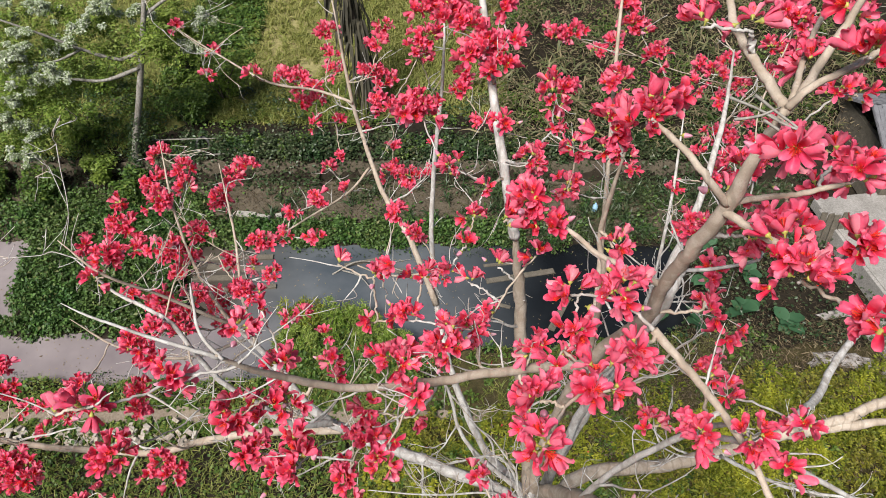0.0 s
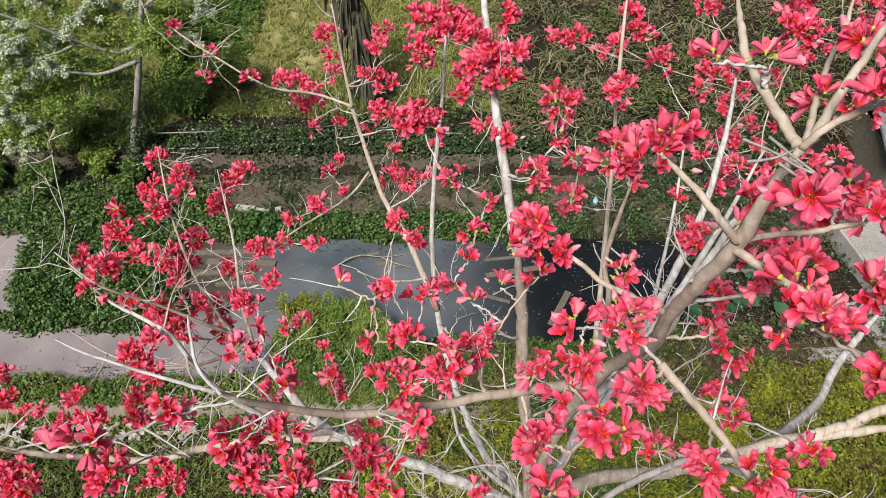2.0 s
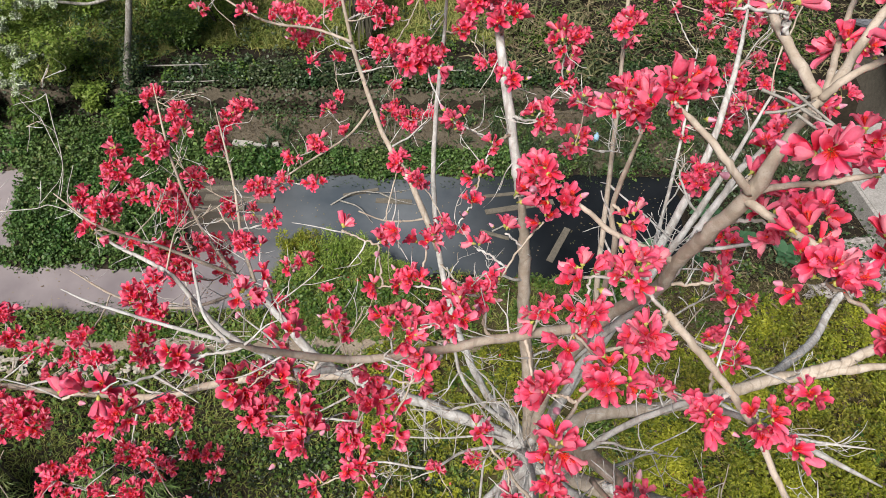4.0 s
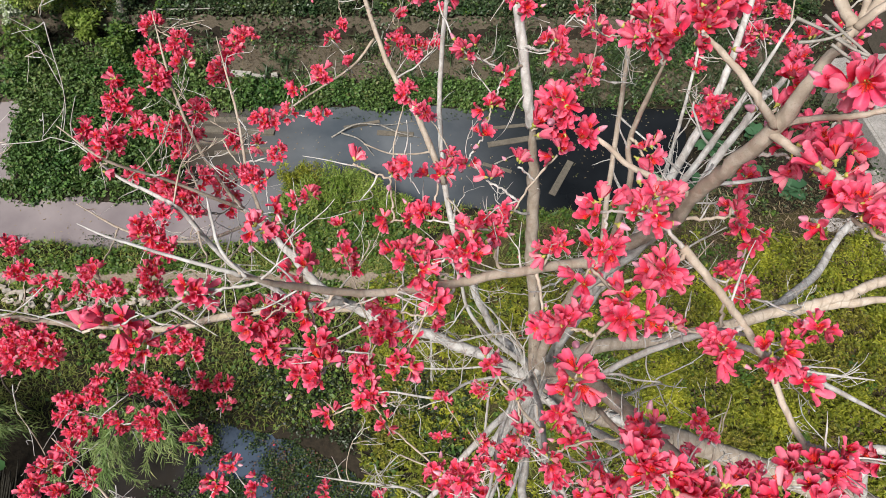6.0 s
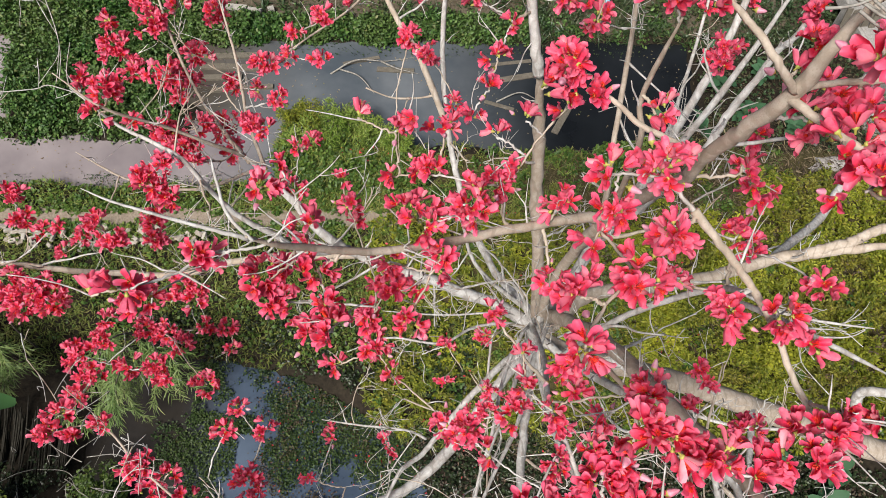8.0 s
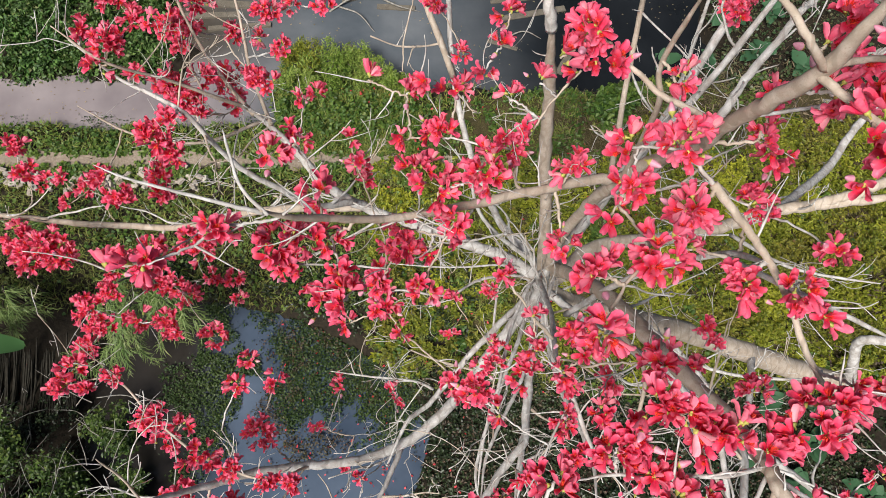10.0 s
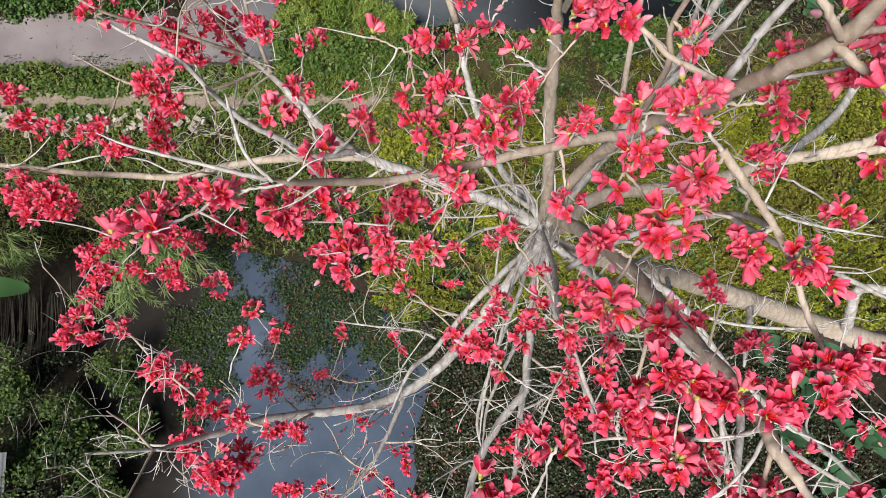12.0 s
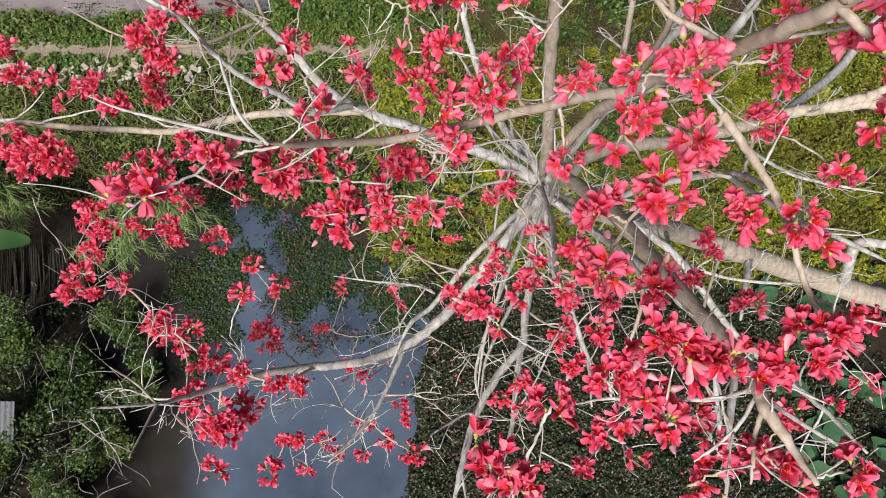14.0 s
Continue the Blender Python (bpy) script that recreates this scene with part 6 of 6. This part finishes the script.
# right crown
SPRAYS += [(0.31, 1.54, 17.35, 3), (0.31, 2.77, 18.20, 1), (0.33, 2.93, 18.43, 1), (0.35, 1.84, 17.56, 1), (0.36, 1.66, 17.43, 2), (0.39, 4.48, 18.85, 2), (0.41, 4.02, 18.69, 2), (0.49, 1.82, 19.01, 1), (0.50, 2.48, 19.20, 3), (0.51, 2.24, 17.77, 2), (0.53, 1.54, 17.35, 1), (0.55, 2.59, 18.07, 3), (0.56, 2.99, 18.47, 1), (0.56, 2.05, 19.18, 2), (0.57, 1.77, 17.52, 3), (0.58, 1.93, 19.08, 2), (0.62, 1.56, 16.98, 2), (0.63, 1.33, 16.83, 3), (0.63, 3.83, 18.50, 4), (0.66, 1.62, 17.43, 2), (0.79, 2.09, 19.11, 6), (0.79, 4.16, 18.57, 1)]
# right crown
SPRAYS += [(0.83, 1.48, 17.34, 2), (0.84, 1.82, 19.05, 4), (0.84, 2.47, 19.06, 2), (0.85, 4.55, 18.60, 4), (0.85, 1.36, 18.29, 4), (0.89, 4.05, 18.50, 1), (0.98, 4.28, 17.91, 2), (1.05, 4.47, 18.10, 1), (1.12, 1.61, 18.78, 3), (1.16, 2.10, 18.03, 2), (1.17, 4.12, 18.39, 1), (1.28, 4.11, 18.38, 3), (1.31, 1.56, 18.83, 3), (1.37, 4.02, 18.29, 1), (1.42, 2.44, 18.61, 3), (1.46, 1.44, 18.73, 1), (1.47, 2.61, 18.71, 2), (1.47, 2.27, 18.23, 3), (1.49, 1.67, 17.00, 2), (1.62, 2.51, 18.29, 2), (1.70, 1.43, 17.35, 3), (1.74, 2.43, 17.82, 2)]
# right crown
SPRAYS += [(1.91, 3.32, 18.83, 3), (1.97, 3.46, 18.91, 1), (1.99, 2.06, 18.08, 2), (2.15, 3.48, 18.93, 2), (2.40, 3.72, 19.12, 2), (2.54, 3.72, 19.12, 2)]
# behind the right limbs
SPRAYS += [(3.15, 6.88, 17.01, 2), (3.54, 6.59, 16.64, 2), (2.99, 5.97, 16.67, 2), (2.66, 5.5, 16.96, 1), (4.2, 6.15, 16.85, 2), (2.95, 6.52, 16.57, 1), (2.75, 7.12, 18.06, 2), (3.56, 5.78, 18.73, 2), (3.04, 5.84, 18.79, 2), (3.5, 6.21, 18.09, 2), (3.57, 6.89, 17.31, 2), (3.98, 7.1, 16.59, 1)]
# top crown
SPRAYS += [(0.36, 1.43, 19.30, 3), (0.41, 2.55, 19.29, 4), (0.58, 1.53, 19.26, 4), (0.75, 2.60, 19.67, 4), (0.81, 2.33, 19.90, 5), (0.91, 2.31, 20.31, 1), (0.97, 2.40, 19.91, 1), (1.08, 2.31, 20.30, 1), (1.09, 1.78, 20.15, 2), (1.13, 2.16, 19.67, 1), (1.17, 1.57, 19.79, 5), (1.21, 2.24, 19.72, 2), (1.21, 1.78, 19.72, 2), (1.25, 2.11, 19.48, 2), (1.30, 2.02, 19.43, 2), (1.33, 1.98, 19.66, 2), (1.34, 2.32, 20.13, 1), (1.35, 2.00, 20.37, 2), (1.39, 1.68, 19.85, 2), (1.48, 2.43, 20.29, 2), (1.49, 1.97, 19.91, 3), (1.53, 2.42, 19.24, 2)]
# top crown
SPRAYS += [(1.63, 2.32, 19.72, 2), (1.72, 2.48, 19.40, 2)]
# near crown
SPRAYS += [(1.28, 1.27, 19.90, 2), (0.33, 1.20, 19.38, 2), (0.48, 0.88, 18.75, 3), (0.54, 0.96, 18.78, 2), (0.62, 0.81, 18.70, 3), (0.63, 1.03, 18.93, 3), (0.64, 1.19, 17.85, 2), (0.69, 0.42, 16.96, 1), (0.70, 1.13, 16.78, 2), (0.71, 0.65, 17.56, 2), (0.71, 0.70, 18.73, 2), (0.73, 0.99, 18.92, 2), (0.80, 0.75, 17.59, 2), (0.84, 0.93, 18.80, 3), (0.87, 0.55, 17.53, 1), (0.92, 0.95, 18.90, 2), (0.95, 0.40, 18.13, 1), (1.06, 0.45, 18.14, 2), (1.06, 0.88, 18.85, 2), (1.12, 0.77, 17.83, 2), (1.17, 0.94, 18.86, 1), (1.18, 0.55, 18.42, 3), (1.22, 0.53, 18.55, 2)]
# near crown
SPRAYS += [(1.23, 0.66, 17.79, 1), (1.32, 0.44, 18.53, 1), (1.38, 0.48, 17.60, 2), (1.38, 1.10, 18.62, 2), (1.38, 0.96, 18.71, 2), (1.44, 1.08, 18.73, 2), (1.53, 0.51, 18.58, 1), (1.56, 1.18, 18.67, 2), (1.66, 0.51, 18.37, 2), (1.71, 1.11, 18.65, 1), (1.90, 0.76, 17.33, 2)]


# flowers
def petal_shape(open_by, twist, across=(-1, -0.5, 0, 0.5, 1)):
    """One waxy petal that rises along z and leans out along x: points, faces, side of each face, how far along each point."""
    s = np.array([0, 0.22, 0.48, 0.74, 0.92, 1.0])
    r = (1 - open_by) * np.array([0.009, 0.023, 0.033, 0.036, 0.041, 0.049]) + open_by * np.array([0.010, 0.026, 0.046, 0.064, 0.075, 0.080])
    h = (1 - open_by) * np.array([0, 0.014, 0.039, 0.064, 0.079, 0.086]) + open_by * np.array([0, 0.014, 0.031, 0.040, 0.036, 0.028])
    w = np.array([0.0095, 0.0160, 0.0218, 0.0226, 0.0165, 0.0052])
    dr, dh = np.gradient(r), np.gradient(h)
    ln = np.hypot(dr, dh)
    nr, nh = -dh / ln, dr / ln
    verts, faces, side = [], [], []
    for back in (0.0, -0.0016):
        for i in range(6):
            for c in across:
                up = 0.0135 * c * c * (w[i] / 0.02) - 0.005 * s[i] * c * twist + 0.0032 * s[i] * math.sin(7.0 * s[i] + 4.0 * c + 9.0 * twist) + back
                verts.append((r[i] + nr[i] * up, c * w[i] + twist * s[i] * 0.018, h[i] + nh[i] * up))
    n = len(across)
    for layer in (0, 1):
        for i in range(5):
            for j in range(n - 1):
                q = layer * 6 * n + i * n + j
                faces.append((q, q + n, q + n + 1, q + 1) if layer == 0 else (q, q + 1, q + n + 1, q + n))
                side.append(layer)
    return np.array(verts), faces, side, np.tile(np.repeat(s, n), 2)


def turned(v, deg):
    c, s = math.cos(radians(deg)), math.sin(radians(deg))
    return np.stack([v[:, 0] * c - v[:, 1] * s, v[:, 0] * s + v[:, 1] * c, v[:, 2]], 1)


def stamen_shape(spread, count=26):
    pieces = []
    for k in range(count):
        a, q = k * 2.4, spread * (0.35 + 0.65 * (k % 5) / 4)
        tip = np.array([math.cos(a) * 0.028 * q, math.sin(a) * 0.028 * q, 0.052 - 0.01 * q])
        side = np.array([-math.sin(a), math.cos(a), 0]) * 0.0017 * (26 / count) ** 0.5
        foot = np.array([math.cos(a), math.sin(a), 0]) * 0.004 + (0, 0, 0.008)
        pieces.append(([foot - side, foot + side, tip + side, tip - side], [(0, 1, 2, 3)]))
        if k % 2 == 0:
            d = 0.0032
            pieces.append(([tip + (d, 0, 0), tip + (-d, d, 0), tip + (-d, -d, 0), tip + (0, 0, d * 1.6)], [(0, 1, 2), (0, 1, 3), (1, 2, 3), (2, 0, 3)]))
    return joined(pieces)


CALYX_SHAPE = tube([(0, 0, -0.030), (0, 0, -0.014), (0, 0, -0.010), (0, 0, -0.003), (0, 0, 0.003)], [0.004, 0.005, 0.011, 0.0140, 0.0125], 8, 0.0)
KINDS = [(0.85, 0.3, 1.0), (0.62, -0.5, 0.9), (0.40, 0.5, 0.6), (0.05, 0.2, 0.3), (0.72, 0.8, 0.9), (0.22, -0.7, 0.4)]
PETALS = [petal_shape(o, tw) for o, tw, sp in KINDS]
STAMENS = [stamen_shape(sp) for o, tw, sp in KINDS]
FAR_PETALS = [petal_shape(o, tw, (-1, 0, 1)) for o, tw, sp in KINDS]
FAR_STAMENS = [stamen_shape(sp, 14) for o, tw, sp in KINDS]
FAR_CALYX = tube([(0, 0, -0.026), (0, 0, -0.008), (0, 0, 0.003)], [0.004, 0.012, 0.0130], 6, 0.0)


def with_along(me, values):
    me.attributes.new("along", "FLOAT", "POINT").data.foreach_set("value", np.asarray(values, np.float32))
    return me


PETAL_MESH = [with_along(mesh_of("petal", v, f, [PETAL, PETAL_BACK], side), al) for v, f, side, al in PETALS]
STAMEN_MESH = [mesh_of("stamen_tuft", *joined([s]), STAMEN, None, False) for s in STAMENS]
CALYX_MESH = mesh_of("calyx", *CALYX_SHAPE, CALYX)
bud_v, bud_f = tube([(0, 0, -0.02), (0, 0, -0.006), (0, 0, 0.0), (0, 0, 0.015), (0, 0, 0.018), (0, 0, 0.035), (0, 0, 0.055), (0, 0, 0.066)], [0.004, 0.006, 0.0155, 0.0205, 0.0195, 0.0165, 0.010, 0.003], 9, 0.0)
BUD_MESH = mesh_of("bud", bud_v, bud_f, [CALYX, BUD], [0] * 9 * 3 + [1] * (len(bud_f) - 27))

FLOWERS, BUDS = [], []


def facing(way, spin):
    return Vector(way).to_track_quat("Z", "Y").to_matrix().to_4x4() @ pose(0, 0, 0, 0, 0, spin)


def twig(line, r0, r1, mat=BARK):
    g = glide(line, 5)
    g[1:-1] += RNG.normal(0, 0.004, (len(g) - 2, 3))
    part("twig", tube_mesh("twig", g - BASE, np.linspace(r0, r1, len(g)), mat, 6, 0.10), kapok)
    return g


pending = sorted(SPRAYS, key=lambda q: min(np.linalg.norm(np.array(NODES) - q[:3], axis=1)))
for x, y, z, count in pending:
    goal = np.array((x, y, z))
    nodes = np.array(NODES)
    gap = goal - nodes
    dist = np.linalg.norm(gap, axis=1)
    cost = dist * (1 + 0.5 * np.clip(-gap[:, 2] / (dist + 0.01), 0, 1)) + np.where(dist < 0.06, 0.1, 0)
    i = int(np.argmin(cost))
    start, reach = nodes[i], dist[i]
    if reach > 0.05:
        bend = RNG.normal(0, 0.035, 3) * reach
        low = np.array((0, 0, -0.03 * reach))
        g = twig([start, start + gap[i] * 0.33 + bend + low * 0.8, start + gap[i] * 0.7 + bend * 0.7 + low, goal + (0, 0, -0.02)], min(max(NODE_R[i] * 0.7, 0.007), 0.011 + 0.008 * reach), 0.0062, BARK_PALE if RNG.random() < 0.5 else BARK)
        NODES.extend(g)
        NODE_R.extend(np.linspace(0.011, 0.006, len(g)))
    # the outer crown has the fullest and largest blooms
    outer = y > 4.2 or x < -1.9
    big = 1.12 if outer else 0.95 if z < 17 else 1.0
    many = int(round(count * (5.5 if outer else 3.2 if z < 17 else 2.7) + 0.3))
    for k in range(many):
        off = RNG.standard_normal(3)
        off /= np.linalg.norm(off)
        off[2] = abs(off[2]) * 0.8 if RNG.random() < 0.75 else off[2]
        spot = goal + off * (0.029 if outer else 0.0315) * big * many ** 0.5 * RNG.uniform(0.3, 1.05)
        way = off * 0.95 + (0, 0, 0.32) + RNG.normal(0, 0.35, 3)
        kind = int(RNG.choice(6, p=(0.08, 0.24, 0.27, 0.09, 0.10, 0.22)))
        FLOWERS.append((spot, way / np.linalg.norm(way), RNG.uniform(0, 72), kind, big * RNG.uniform(0.64, 0.92)))
    for k in range(int(count * 0.30 + RNG.random() * 1.1)):
        off = RNG.standard_normal(3)
        off /= np.linalg.norm(off)
        off[2] *= 0.6
        BUDS.append((goal + off * (0.03 + 0.035 * (count * 2.4) ** 0.5), off + (0, 0, 0.5), RNG.uniform(0.55, 0.9)))

# bare side shoots
NODES_A = np.array(NODES)
SHOOTS = []
for k in range(1700):
    i = int(RNG.integers(len(NODES_A)))
    if NODES_A[i][2] > 19 or not room_for(NODES_A[i], 3, 0.36):
        continue
    d = RNG.standard_normal(3) + (0, 0, 0.2)
    d /= np.linalg.norm(d)
    turn = RNG.normal(0, 0.14, 3)
    ln = RNG.uniform(0.10, 0.34)
    pts = [NODES_A[i]]
    for step in range(4):
        pts.append(pts[-1] + d * ln / 4)
        d = d + turn * 0.45 + RNG.normal(0, 0.12, 3) + (0, 0, 0.04)
        d /= np.linalg.norm(d)
    g = glide(pts, 3)
    SHOOTS.append(tube(g - BASE, np.linspace(min(0.0072, NODE_R[i] * 0.7), 0.0022, len(g)), 5, 0.12))
    if k % 2:
        h = g[len(g) // 2]
        d2 = d + RNG.normal(0, 0.8, 3)
        g = glide([h, h + d2 * ln * 0.2 + RNG.normal(0, 0.03, 3), h + d2 * ln * 0.38 + RNG.normal(0, 0.04, 3) + (0, 0, 0.05)], 4)
        SHOOTS.append(tube(g - BASE, np.linspace(0.0035, 0.0018, len(g)), 4, 0.1))

tagged(part("fine_shoot", mesh_of("fine_shoot", *joined(SHOOTS), BARK_PALE), kapok, "fine bare grey side shoots"), kind="stuff")

# the blooms round the top of the crown are single flowers; the rest are joined
TOP = np.array((0.9, 1.6, 20.6))
FLOWERS.sort(key=lambda q: np.linalg.norm(q[0] - TOP))
for spot, way, spin, kind, size in FLOWERS[:300]:
    fl = part("flower", CALYX_MESH, kapok)
    fl.matrix_local = Matrix.Translation(Vector(spot - BASE)) @ facing(way, spin) @ Matrix.Scale(size, 4)
    for k in range(5):
        p1 = part("petal", PETAL_MESH[kind], fl)
        p1.matrix_local = pose(0, 0, 0, RNG.normal(0, 12), RNG.normal(0, 17), 72 * k + RNG.normal(0, 12)) @ Matrix.Diagonal((RNG.uniform(0.88, 1.14), RNG.uniform(0.78, 1.08), RNG.uniform(0.88, 1.14), 1))
    part("stamen_tuft", STAMEN_MESH[kind], fl)


def joined_blooms(name, shapes, mat, label):
    verts, tris, n = [], [], 0
    for spot, way, spin, kind, size in FLOWERS[300:]:
        m = np.array(Matrix.Translation(Vector(spot - BASE)) @ facing(way, spin) @ Matrix.Scale(size, 4))
        for v, f in shapes(kind):
            v = np.asarray(v)
            verts.append(v @ m[:3, :3].T + m[:3, 3])
            for q in f:
                tris += [(q[0] + n, q[i] + n, q[i + 1] + n) for i in range(1, len(q) - 1)]
            n += len(v)
    me = fast_mesh(name, np.vstack(verts), np.array(tris), mat)
    me.polygons.foreach_set("use_smooth", np.full(len(me.polygons), True))
    tagged(part(name, me, kapok, label), kind="stuff")


pv, pt, ps, pa, n = [], [], [], [], 0
for spot, way, spin, kind, size in FLOWERS[300:]:
    m = np.array(Matrix.Translation(Vector(spot - BASE)) @ facing(way, spin) @ Matrix.Scale(size, 4))
    v, f, side, al = FAR_PETALS[kind]
    tri = np.array([(q[0], q[1], q[2]) for q in f] + [(q[0], q[2], q[3]) for q in f])
    for k in range(5):
        lean = np.array(pose(0, 0, 0, RNG.normal(0, 11), RNG.normal(0, 15), 0))[:3, :3]
        w = turned(v * (RNG.uniform(0.88, 1.14), RNG.uniform(0.78, 1.08), RNG.uniform(0.88, 1.14)) @ lean.T, 72 * k + RNG.normal(0, 9))
        pv.append(w @ m[:3, :3].T + m[:3, 3])
        pt.append(tri + n)
        ps.extend(side * 2)
        pa.append(al)
        n += len(v)
me = with_along(fast_mesh("far_bloom", np.vstack(pv), np.vstack(pt), [PETAL, PETAL_BACK], ps), np.concatenate(pa))
me.polygons.foreach_set("use_smooth", np.full(len(me.polygons), True))
tagged(part("far_bloom", me, kapok, "red petals of the farther blooms"), kind="stuff")
joined_blooms("far_stamen_tuft", lambda k: [FAR_STAMENS[k]], STAMEN, "orange stamens of the farther blooms")
joined_blooms("far_calyx", lambda k: [FAR_CALYX], CALYX, "green cups of the farther blooms")
for spot, way, size in BUDS:
    part("bud", BUD_MESH, kapok).matrix_local = Matrix.Translation(Vector(spot - BASE)) @ facing(way, 0) @ Matrix.Scale(size, 4)
